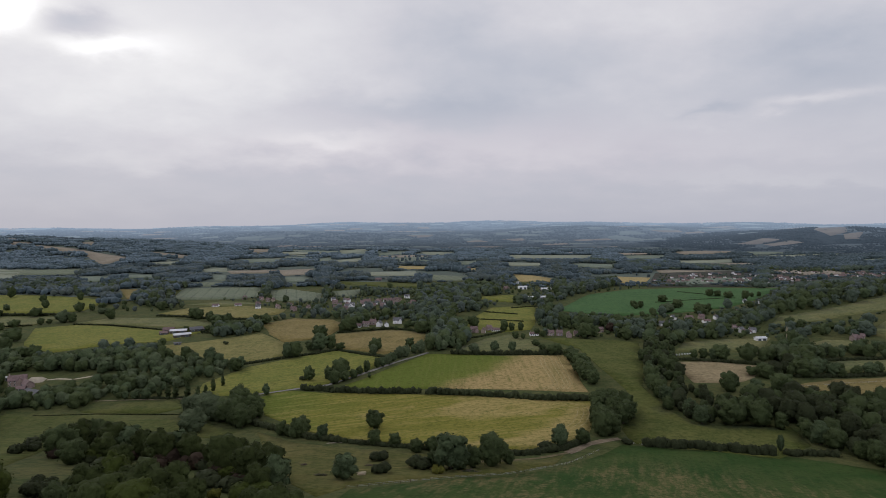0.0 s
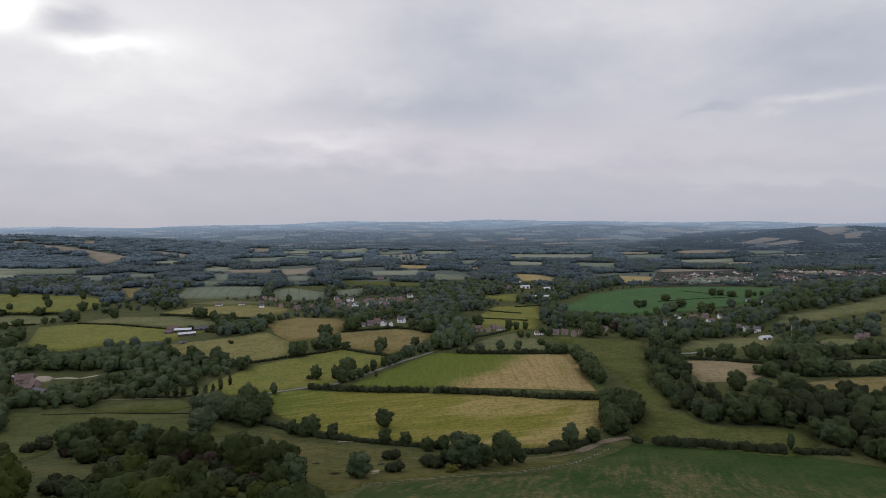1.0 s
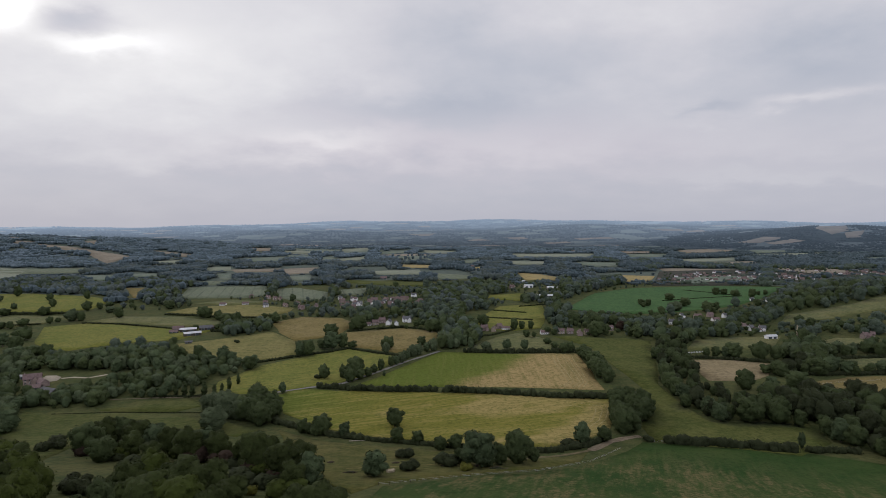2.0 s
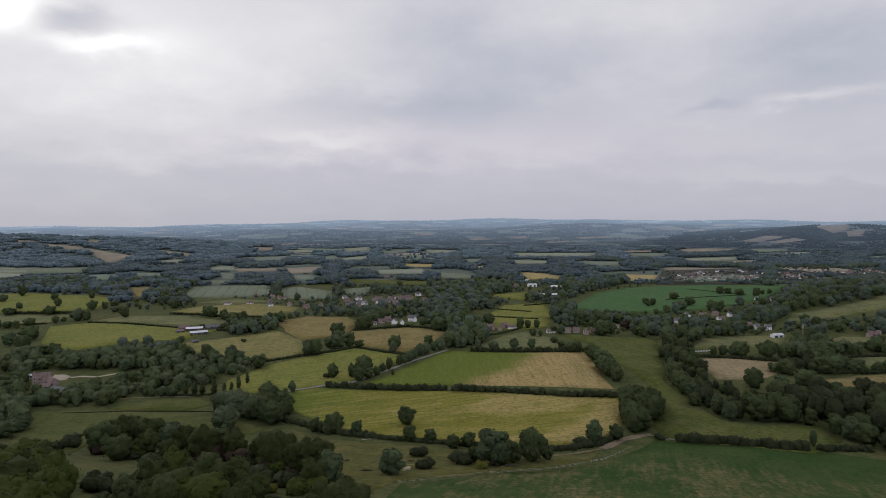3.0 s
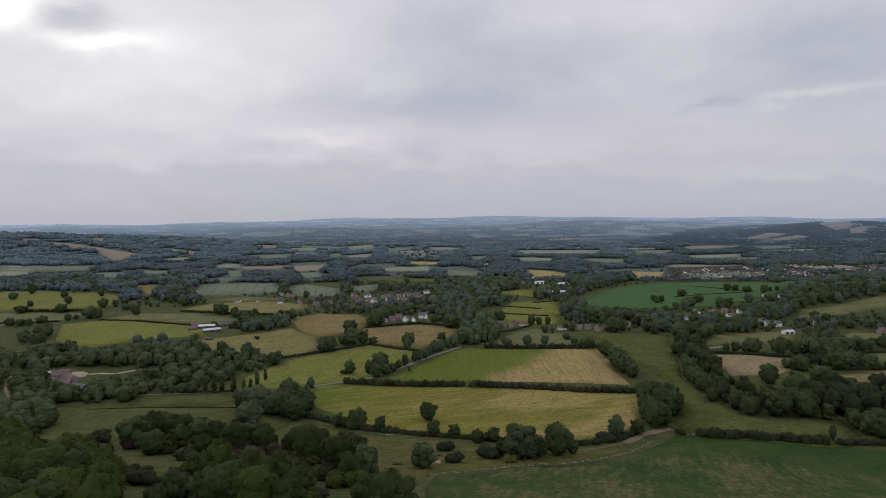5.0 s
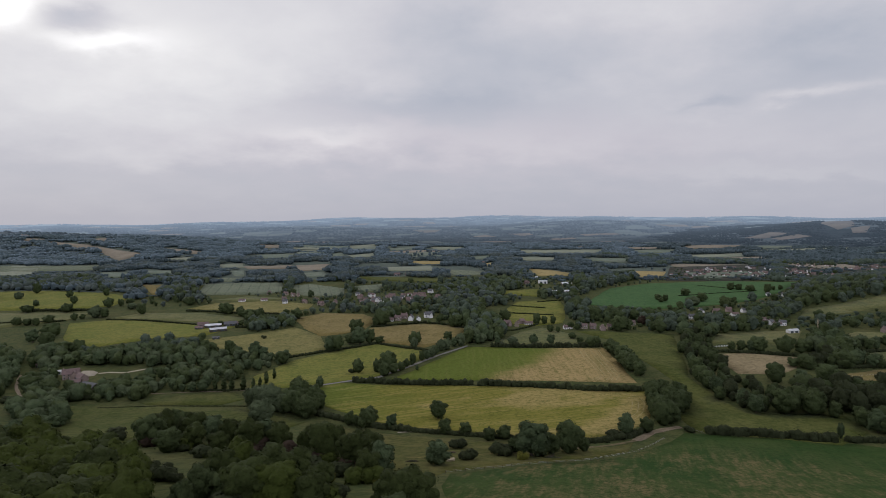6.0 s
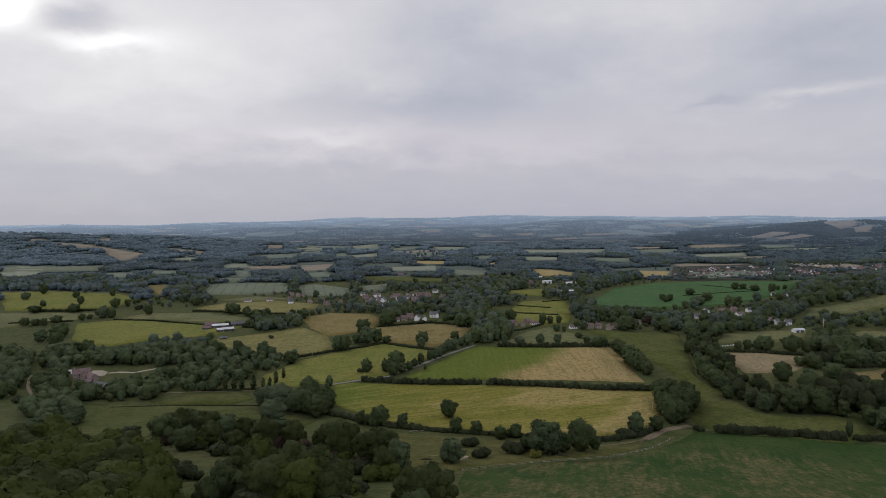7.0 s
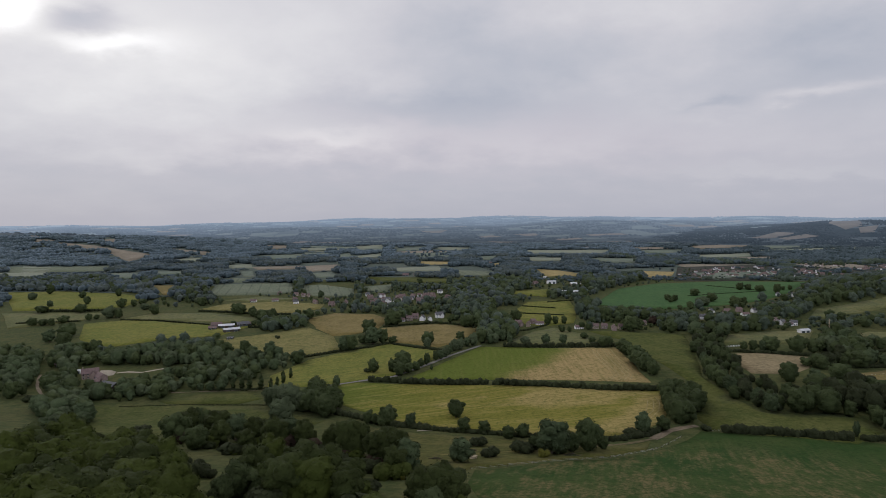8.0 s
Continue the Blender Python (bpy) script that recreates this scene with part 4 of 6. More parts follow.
hedge([(-598, 735), (-533, 744), (-525, 748)], 2.4, 2.0, "thin dark hedge across the pasture")
hedge([(-621, 823), (-573, 822), (-535, 826)], 4.0, 4.0, "dense dark hedge with trees")
hedge([(-283, 686), (-256, 676), (-229, 671)], 3.0, 3.2, "dense dark hedge beside a farm")
hedge([(-118, 657), (-101, 660), (-86, 666), (-60, 667), (-37, 655), (-15, 626)], 2.2, 2.0, "clipped garden hedge of the cottages")
hedge([(55, 768), (94, 745)], 2.0, 1.6, "thin dark hedge dividing paddocks")
hedge([(45, 711), (94, 690)], 2.0, 1.6, "thin dark hedge dividing paddocks")
hedge([(93, 799), (138, 817)], 2.2, 1.8, "thin dark hedge dividing paddocks")
hedge([(9, 592), (38, 603), (66, 631)], 2.2, 1.8, "clipped hedge beside the lane")
hedge([(-393, 810), (-349, 798), (-304, 780), (-255, 770)], 3.2, 2.8, "dark hedge below the meadow")
hedge([(304, 841), (369, 861), (420, 865)], 1.4, 1.0, "thin hedge across the green crop")
hedge([(390, 977), (410, 936), (430, 868)], 1.4, 1.0, "thin hedge across the green crop")
hedge([(196, 495), (224, 488), (258, 476)], 3.2, 2.6, "dark hedge behind the straw field")
hedge([(265, 438), (303, 437), (349, 443)], 3.4, 3.0, "hedge with small trees between fields")
hedge([(331, 524), (361, 522), (416, 528)], 3.2, 2.8, "dark field hedge between paddocks")
hedge([(308, 487), (348, 490), (391, 496)], 3.0, 2.6, "dark field hedge between paddocks")
hedge([(-269, 383), (-230, 386), (-195, 383), (-165, 380)], 0.6, 0.4, "thin dark line of rough growth across grass")
hedge([(-224, 424), (-198, 421), (-178, 422)], 2.0, 1.4, "low hedge below the poplars")
hedge([(-306, 402), (-287, 409), (-274, 420), (-255, 428)], 4.0, 3.6, "bushy hedge beside the farm garden")

# -- single trees --
for where, kind, tall, wide in (
        ([(-40, 337)], "round", 12.5, 1.0), ([(-36, 304)], "round", 9.5, 0.9), ([(-25, 301)], "round", 7.5, 1.15),
        ([(-39, 231)], "ash", 11.5, 1.3), ([(-26, 243)], "bush", 5.0, 1.2), 
        ([(-80, 326)], "oak", 12.0, 0.9), ([(-66, 318)], "ash", 9.5, 0.9),
        ([(-12, 253)], "bush", 6.0, 1.1), ([(-9, 256)], "bush", 5.0, 1.2), ([(-2, 244)], "gorse", 4.0, 0.9),
        ([(60, 299)], "ash", 13.0, 0.95), ([(52, 293)], "bush", 5.0, 1.3), ([(73, 305)], "round", 9.0, 1.1),
        ([(170, 293)], "ash", 9.0, 0.5), ([(96, 306)], "bush", 3.0, 1.4), 
        ([(197, 402)], "oak", 15.0, 1.0), ([(230, 396)], "oak", 15.5, 1.1), ([(214, 399)], "ash", 11.0, 1.1),
        ([(-128, 422)], "ash", 9.0, 0.8),
        ([(-326, 783)], "oak", 15.0, 1.1), ([(-301, 760)], "round", 12.0, 1.0), ([(-245, 915)], "ash", 13.0, 1.0),
        ([(-228, 615)], "bush", 4.0, 1.0), ([(256, 392)], "bush", 4.0, 1.0), ([(257, 405)], "bush", 3.0, 2.0),
        ([(-111, 459)], "bush", 4.0, 1.0), ([(-30, 270)], "bush", 5.0, 1.2)):
    tree(kind, *where[0], tall, wide)
for group, stand_of in (
        ("trees along the lane", (("oak", -130, 619, 17.4, 0.98), ("ash", -119, 568, 18.8, 1.22), ("oak", -109, 571, 15.5, 0.70), ("round", -130, 572, 9.8, 0.98), ("round", -99, 566, 8.5, 1.25),
        ("oak", -137, 545, 15.9, 0.82), ("ash", -144, 541, 15.2, 0.88), ("oak", -64, 554, 13.9, 1.03), ("willow", -64, 538, 11.3, 0.75), ("round", -32, 567, 9.7, 1.23),
        ("willow", -39, 522, 11.0, 0.83), ("willow", -34, 527, 10.6, 0.87), ("ash", -27, 537, 9.2, 1.05), ("willow", -21, 540, 11.9, 0.79), ("ash", -44, 510, 9.2, 0.99),
        ("willow", -47, 500, 9.0, 0.78), ("ash", -51, 493, 9.4, 0.94), ("round", -55, 488, 9.8, 0.78), ("round", -62, 476, 11.0, 0.70), ("round", -67, 470, 7.6, 0.91),
        ("round", -71, 460, 7.9, 1.11), ("oak", -82, 469, 15.1, 1.09), ("round", -83, 446, 12.1, 1.01), ("oak", -89, 457, 11.5, 0.81), ("round", -76, 453, 8.7, 1.21),
        ("round", -105, 458, 12.9, 0.90), ("ash", -58, 458, 5.1, 0.81))),
        ("trees round the cottages", (("oak", -106, 667, 18.7, 1.11), ("round", -114, 662, 11.9, 0.93), ("round", -41, 669, 9.4, 1.05), ("oak", -20, 634, 15.2, 0.99), ("oak", -26, 635, 14.0, 0.83),
        ("oak", 34, 666, 13.3, 1.19), ("round", 23, 602, 12.7, 0.90), ("ash", 6, 603, 13.9, 0.97), ("oak", 66, 635, 13.4, 0.78), ("round", 74, 634, 10.2, 0.91),
        ("round", 84, 636, 10.2, 0.78), ("round", 73, 591, 8.3, 1.05), ("round", 80, 588, 7.1, 0.87), ("round", 88, 557, 6.7, 1.39), ("round", 91, 537, 6.5, 1.22),
        ("oak", 97, 521, 9.9, 0.96), ("oak", 102, 521, 10.5, 0.82), ("ash", 14, 539, 9.2, 0.92), ("willow", 28, 536, 8.1, 1.28), ("ash", 47, 534, 11.3, 1.06),
        ("ash", 63, 533, 11.2, 0.96), ("oak", 144, 592, 16.6, 1.11), ("copper", 177, 621, 11.2, 1.05), ("oak", 154, 597, 12.0, 0.92), ("round", 102, 600, 7.2, 1.22),
        ("oak", 97, 607, 8.5, 0.92), ("oak", 177, 590, 10.7, 0.92))),
        ("oaks in the green crop", (("oak", 260, 804, 9.6, 1.07), ("oak", 266, 792, 10.3, 0.92), ("round", 257, 783, 7.8, 1.25), ("oak", 315, 845, 11.8, 1.18), ("willow", 285, 749, 12.0, 1.53),
        ("oak", 311, 781, 13.3, 1.08), ("oak", 320, 734, 13.9, 1.25), ("round", 334, 740, 12.6, 0.86), ("oak", 407, 899, 12.6, 0.92), ("round", 417, 894, 10.7, 1.22),
        ("oak", 420, 865, 10.4, 1.37), ("oak", 431, 839, 14.3, 0.86), ("round", 452, 861, 7.7, 0.93), ("oak", 463, 863, 7.8, 1.02))),
        ("trees round the straw field", (("round", 214, 499, 9.0, 0.93), ("round", 221, 497, 10.5, 0.80), ("oak", 234, 494, 13.9, 1.11), ("ash", 228, 494, 11.4, 0.88), ("oak", 254, 488, 16.2, 1.05),
        ("willow", 280, 493, 12.4, 1.19), ("oak", 345, 576, 8.1, 1.31), ("oak", 301, 487, 16.1, 0.94), ("oak", 271, 439, 14.1, 1.26), ("oak", 241, 440, 11.9, 1.02),
        ("round", 252, 440, 7.5, 1.23), ("round", 234, 443, 8.0, 1.28), ("ash", 293, 439, 11.9, 1.08), ("oak", 298, 437, 7.5, 1.08), ("round", 312, 442, 6.7, 1.39),
        ("ash", 324, 443, 10.7, 1.40), ("oak", 362, 509, 10.2, 1.60), ("ash", 423, 593, 15.4, 1.38))),
        ("pasture oaks", (("willow", -718, 935, 12.2, 1.34), ("oak", -731, 996, 20.0, 0.73), ("ash", -642, 864, 10.4, 1.30), ("oak", -645, 948, 12.4, 0.99), ("oak", -600, 887, 13.4, 0.85),
        ("oak", -565, 816, 13.1, 1.49), ("oak", -621, 814, 11.5, 1.44), ("oak", -593, 963, 14.5, 0.70), ("oak", -526, 850, 15.4, 1.02), ("willow", -499, 771, 16.3, 1.17),
        ("oak", -487, 771, 13.2, 0.97), ("oak", -516, 753, 9.9, 0.99), ("round", -510, 760, 7.7, 1.05), ("round", -513, 859, 12.1, 1.05), ("oak", -512, 883, 8.9, 1.60),
        ("oak", -449, 793, 15.9, 1.01), ("willow", -483, 834, 9.2, 1.59), ("oak", -492, 908, 8.2, 1.02), ("oak", -540, 739, 10.4, 1.31), ("ash", -479, 621, 16.3, 1.03),
        ("oak", -480, 653, 16.5, 1.32), ("oak", -446, 595, 18.0, 0.92), ("oak", -414, 573, 11.6, 1.28), ("oak", -398, 571, 13.3, 0.96), ("oak", -414, 534, 12.4, 1.04),
        ("oak", -427, 564, 9.7, 1.08), ("oak", -387, 532, 10.8, 1.60), ("oak", -569, 722, 10.9, 1.22), ("oak", -555, 722, 9.5, 1.27), ("oak", -544, 721, 10.2, 0.92))),
        ("thicket below the meadow", (("ash", 3, 253, 17.8, 1.05), ("oak", 22, 263, 15.9, 0.96), ("round", 13, 258, 11.0, 0.94), ("round", -4, 259, 7.7, 0.97), ("round", -12, 262, 5.0, 1.16),
        ("oak", 7, 255, 8.7, 1.14), ("round", 30, 267, 7.6, 0.93))),
        ("trees in the hollow", (("oak", -109, 163, 11.7, 0.85), ("oak", -101, 161, 10.7, 0.92), ("round", -109, 150, 10.9, 0.80), ("willow", -146, 339, 14.3, 1.22))),
        ("trees round the old farmhouse", (("oak", -350, 436, 12.7, 1.18), ("oak", -335, 429, 11.6, 1.06), ("round", -288, 417, 8.7, 1.36), ("oak", -277, 423, 11.9, 1.36), ("oak", -264, 427, 9.8, 1.50),
        ("round", -295, 446, 6.5, 1.60), ("oak", -373, 517, 9.6, 1.53), ("oak", -355, 518, 10.2, 1.60), ("round", -385, 510, 8.5, 1.60))),
        ("trees round the pasture farm", (("oak", -332, 787, 16.6, 1.13), ("round", -306, 771, 13.2, 1.11), ("oak", -412, 862, 13.9, 1.26), ("oak", -283, 737, 14.8, 1.28), ("oak", -268, 731, 16.2, 1.00),
        ("willow", -251, 710, 8.6, 1.02), ("willow", -234, 711, 10.7, 1.28), ("oak", -223, 735, 13.3, 1.32), ("round", -242, 758, 9.9, 1.13), ("round", -261, 711, 11.5, 1.31),
        ("round", -305, 696, 7.7, 1.14), ("round", -281, 700, 7.1, 1.25), ("oak", -239, 544, 14.9, 0.75), ("ash", -208, 524, 17.5, 0.95), ("oak", -178, 499, 12.7, 1.03)))):
    for kind, x, y, tall, wide in stand_of:
        tree(kind, x, y, tall, wide, group)

# -- rows and groves --
tree_row([(-207, 424), (-193, 422), (-177, 422)], 7.6, 11.5, ["poplar"], "row of poplars", 0.4, 2.0)
tree_row([(-175, 429), (-173, 438), (-170, 451)], 9.5, 10.0, ["poplar"], "row of poplars", 0.4, 1.9)
tree_row([(-231, 424), (-223, 423), (-214, 423)], 8.0, 9.0, ["ash"], "row of poplars", 0.6)
tree_row([(-237, 492), (-239, 516), (-241, 539), (-242, 560)], 9.0, 9.0, ["willow"], "line of pale willows", 0.8)
tree_row([(-271, 490), (-268, 500)], 8.0, 8.0, ["round"], "garden trees", 1.0)
tree_row([(-162, 377), (-150, 369), (-138, 364)], 8.5, 14.0, ["willow"], "willows by the meadow", 2.0)
grove([(-136, 360), (-144, 386), (-131, 392), (-114, 368), (-113, 349), (-121, 347)], 8.0, 14.0, ["oak", "round"], "trees by the meadow")
tree_row([(110, 503), (108, 464), (107, 424)], 8.0, 12.0, ["oak", "round"], "oaks along the meadow's edge", 1.5, 1.1)
grove([(88, 344), (101, 377), (116, 393), (118, 377), (109, 344), (97, 321), (85, 314)], 8.5, 13.5, ["oak", "oak", "round"], "oak clump at the meadow's corner")
tree_row([(-12, 289), (-4, 289)], 6.0, 8.0, ["round", "oak"], "hedge trees", 1.0)
tree_row([(-91, 330), (-83, 323)], 6.0, 7.0, ["round", "oak"], "hedge trees", 1.0)
tree_row([(198, 552), (173, 490), (155, 440), (146, 398), (144, 365), (148, 338)], 11.0, 11.0, ["oak", "ash"], "tree belt along the valley", 2.0)
tree_row([(156, 338), (168, 336), (182, 335), (194, 329), (196, 313), (200, 296), (204, 281), (208, 262)], 11.5, 13.0, ["oak", "ash", "round"], "wood at the valley's edge", 2.0)
tree_row([(-87, 663), (-67, 665), (-44, 660), (-31, 649)], 8.0, 4.5, ["bush", "round"], "cottage garden trees", 2.0)
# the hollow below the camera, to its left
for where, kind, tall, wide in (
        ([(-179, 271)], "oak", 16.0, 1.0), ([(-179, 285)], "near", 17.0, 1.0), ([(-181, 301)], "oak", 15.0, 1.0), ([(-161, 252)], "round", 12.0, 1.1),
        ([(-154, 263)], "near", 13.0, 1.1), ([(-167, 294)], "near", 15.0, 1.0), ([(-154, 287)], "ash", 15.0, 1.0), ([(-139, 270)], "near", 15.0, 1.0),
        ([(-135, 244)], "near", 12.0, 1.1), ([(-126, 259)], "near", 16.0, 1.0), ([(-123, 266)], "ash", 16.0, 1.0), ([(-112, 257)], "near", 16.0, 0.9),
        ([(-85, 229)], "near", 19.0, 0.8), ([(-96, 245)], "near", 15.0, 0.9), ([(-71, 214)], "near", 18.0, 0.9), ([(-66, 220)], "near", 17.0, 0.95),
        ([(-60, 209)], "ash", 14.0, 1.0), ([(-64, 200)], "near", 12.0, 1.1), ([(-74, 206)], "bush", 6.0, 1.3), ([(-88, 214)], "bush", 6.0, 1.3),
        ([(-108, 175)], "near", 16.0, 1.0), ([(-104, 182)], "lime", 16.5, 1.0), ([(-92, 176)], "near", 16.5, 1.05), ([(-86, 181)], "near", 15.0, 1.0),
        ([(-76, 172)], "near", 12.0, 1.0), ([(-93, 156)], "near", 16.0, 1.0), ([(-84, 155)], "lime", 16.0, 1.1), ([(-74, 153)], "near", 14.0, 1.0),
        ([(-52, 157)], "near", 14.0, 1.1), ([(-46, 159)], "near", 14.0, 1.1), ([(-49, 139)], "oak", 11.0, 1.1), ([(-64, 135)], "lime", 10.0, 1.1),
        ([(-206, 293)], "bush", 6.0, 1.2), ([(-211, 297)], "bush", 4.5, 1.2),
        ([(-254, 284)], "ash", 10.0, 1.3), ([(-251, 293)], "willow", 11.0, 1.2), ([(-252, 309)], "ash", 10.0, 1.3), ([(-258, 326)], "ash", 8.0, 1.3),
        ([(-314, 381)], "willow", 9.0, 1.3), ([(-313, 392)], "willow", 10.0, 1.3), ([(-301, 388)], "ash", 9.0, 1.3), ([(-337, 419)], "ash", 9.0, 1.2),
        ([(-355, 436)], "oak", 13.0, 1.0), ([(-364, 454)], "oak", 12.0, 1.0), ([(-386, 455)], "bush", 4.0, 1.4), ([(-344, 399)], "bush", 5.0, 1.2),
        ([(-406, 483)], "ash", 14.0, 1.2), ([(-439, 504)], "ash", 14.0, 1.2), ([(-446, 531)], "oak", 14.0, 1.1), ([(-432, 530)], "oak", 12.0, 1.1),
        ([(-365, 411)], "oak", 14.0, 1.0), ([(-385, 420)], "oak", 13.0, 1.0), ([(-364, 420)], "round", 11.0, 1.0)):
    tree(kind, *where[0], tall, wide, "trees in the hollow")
    if kind == "near" and tall > 11:
        for k in range(2):
            a = GROWN.uniform(3.4, 6.0)
            d = GROWN.uniform(4.0, 6.5)
            tree(("bush", "bush", "green_bush", "green_bush", "copper_bush")[int(GROWN.integers(5))], where[0][0] + math.cos(a) * d, where[0][1] + math.sin(a) * d,
                 GROWN.uniform(4.0, 7.0), 1.25, "undergrowth in the hollow")
for x, y, tall in ((-178, 268, 7.0), (-103, 246, 6.5), (-88, 222, 6.0), (-120, 246, 5.0)):
    tree("copper_bush", x, y, tall, 1.1, "undergrowth in the hollow")
grove([(-185, 153), (-210, 194), (-196, 216), (-159, 202), (-131, 168), (-113, 134), (-99, 109), (-97, 93), (-133, 90)], 11.0, 16.5, ["lime", "near", "lime", "near"], "wood on the hillside")
tree_row([(-137, 192), (-129, 190)], 5.0, 4.5, ["bush"], "bushes in the hollow", 1.0)
tree_row([(-81, 191), (-76, 194)], 5.0, 4.0, ["gorse"], "yellow shrubs in the hollow", 1.0)
tree("gorse", *[(-62, 195)][0], 4.5, 0.9)
tree_row([(-203, 278), (-199, 282)], 5.0, 5.0, ["bush"], "bushes in the hollow", 1.0)
tree_row([(-145, 205), (-141, 207)], 5.0, 4.0, ["bush"], "bushes in the hollow", 1.0)


# -- woods too thick to count --
def blob_pattern(seed, lobes, sprays, leaf, core=1, flare=0.5):
    """One tree of a wood, for a height of 12 m: a domed head with boughs that swell from it."""
    rng = np.random.default_rng(seed)
    wide = rng.uniform(3.6, 4.8)
    c, r = [(rng.normal(0, 0.4), rng.normal(0, 0.4), 7.2), (rng.normal(0, 0.6), rng.normal(0, 0.6), 3.8)], [wide, wide * 0.95]
    for i in range(lobes):
        a, z = i * 2.39996 + rng.uniform(-0.5, 0.5), rng.uniform(-0.6, 0.9)
        w = math.sqrt(1 - z * z) * wide * rng.uniform(0.72, 1.0)
        c.append((math.cos(a) * w, math.sin(a) * w, 6.4 + z * 3.9))
        r.append(wide * rng.uniform(0.30, 0.50))
    v, q, t, lit = leafy(rng, c, r, sprays, leaf, core, 1.05, flare, 0.0, 0.25)
    return v / 12.0, q, t, lit


def clump_pattern(seed, trees, spread, lobes, sprays, leaf, core=1):
    """A few trees grown together, about twice spread across for trees 12 m high."""
    rng = np.random.default_rng(seed)
    V, Q, T, L, n = [], [], [], [], 0
    for i in range(trees):
        a, d = i * 2.39996 + rng.uniform(-0.4, 0.4), spread * math.sqrt((i + 0.3) / trees) * rng.uniform(0.85, 1.1)
        x, y, top = math.cos(a) * d, math.sin(a) * d, rng.uniform(9.0, 12.5)
        wide = rng.uniform(4.0, 6.0)
        c, r = [(x, y, top * 0.52)], [wide]
        for j in range(lobes):
            b = rng.uniform(0, 6.28)
            c.append((x + math.cos(b) * wide * 0.62, y + math.sin(b) * wide * 0.62, top * rng.uniform(0.45, 0.8)))
            r.append(wide * rng.uniform(0.45, 0.64))
        v, q, t, lit = leafy(rng, c, r, sprays, leaf, core, 1.1, 0.4, 0.0, 0.42)
        V.append(v), Q.append(q + n), T.append(t + n), L.append(lit)
        n += len(v)
    return np.vstack(V) / 12.0, np.vstack(Q), np.vstack(T), np.vstack(L)


NEAR = [blob_pattern(150 + i, 13, 62, 0.42, 2) for i in range(8)]
GARDEN = [blob_pattern(170 + i, 11, 20, 0.52, 1) for i in range(10)]
MID = [blob_pattern(200 + i, 9, 7, 0.75, 1, 0.4) for i in range(10)]
WIDE = [clump_pattern(400 + i, 8, 14.0, 0, 3, 0.9) for i in range(8)]
FAR = [clump_pattern(300 + i, 5, 17.0, 0, 0, 2.2, 0) for i in range(8)]
DIM = [clump_pattern(450 + i, 9, 15.0, 0, 0, 1.0) for i in range(8)]
SINGLE = [blob_pattern(350 + i, 3, 4, 0.9, 1) for i in range(6)]


def woodland(name, spots, patterns, label, leaves=()):
    """A wood as one mass: spots are (x, y, height, width)."""
    rng = np.random.default_rng(len(spots))
    V, Q, T, L, n = [], [], [], [], 0
    mixed = not leaves
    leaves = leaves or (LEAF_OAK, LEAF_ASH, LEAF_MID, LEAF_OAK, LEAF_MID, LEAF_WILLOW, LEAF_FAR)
    sort_q, sort_t = [], []
    spots = np.array(spots)
    ground = height(spots[:, 0], spots[:, 1])
    for (x, y, h, w), z in zip(spots, ground):
        v, q, t, lit = patterns[int(rng.integers(len(patterns)))]
        a = rng.uniform(0, 6.28)
        turn = np.array(((math.cos(a), math.sin(a), 0), (-math.sin(a), math.cos(a), 0), (0, 0, 1)))
        V.append((v * (w, w, h)) @ turn + (x, y, z))
        L.append(lit @ turn)
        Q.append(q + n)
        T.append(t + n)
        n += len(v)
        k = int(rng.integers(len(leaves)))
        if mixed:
            # farther trees draw from the leaf colours that hold painted haze
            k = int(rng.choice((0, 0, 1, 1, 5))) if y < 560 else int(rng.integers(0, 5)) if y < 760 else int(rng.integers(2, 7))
        sort_q.append(np.full(len(q), k))
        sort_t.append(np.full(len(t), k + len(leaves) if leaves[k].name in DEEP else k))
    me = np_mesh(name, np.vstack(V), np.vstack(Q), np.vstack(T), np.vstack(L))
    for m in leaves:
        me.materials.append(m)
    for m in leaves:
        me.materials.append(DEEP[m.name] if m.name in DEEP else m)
    me.polygons.foreach_set("material_index", np.concatenate(sort_q + sort_t).astype(np.int32))
    return tagged(new(name, me), label, "woodland", kind="stuff")


SPOTS = np.random.default_rng(11)


def fill(outline, gap, tall):
    xs, ys = [p[0] for p in outline], [p[1] for p in outline]
    out = []
    y = min(ys)
    while y < max(ys):
        x = min(xs)
        while x < max(xs):
            px, py = x + SPOTS.uniform(-0.45, 0.45) * gap, y + SPOTS.uniform(-0.45, 0.45) * gap
            if inside(px, py, outline):
                h = tall * SPOTS.uniform(0.55, 1.3)
                out.append((px, py, h, max(h, gap * (0.36 if gap < 20 else 0.56)) * SPOTS.uniform(0.85, 1.15)))
            x += gap
        y += gap
    return out


def along(line, gap, tall, share=1.0):
    out = []
    for x, y in dense(line, gap):
        if SPOTS.random() < share and noise.noise((x * 0.02, y * 0.02, 4.0)) > -0.22:
            h = tall * SPOTS.uniform(0.6, 1.25)
            out.append((x + SPOTS.normal(0, gap * 0.4), y + SPOTS.normal(0, gap * 0.4), h, h * SPOTS.uniform(0.8, 1.2)))
    return out


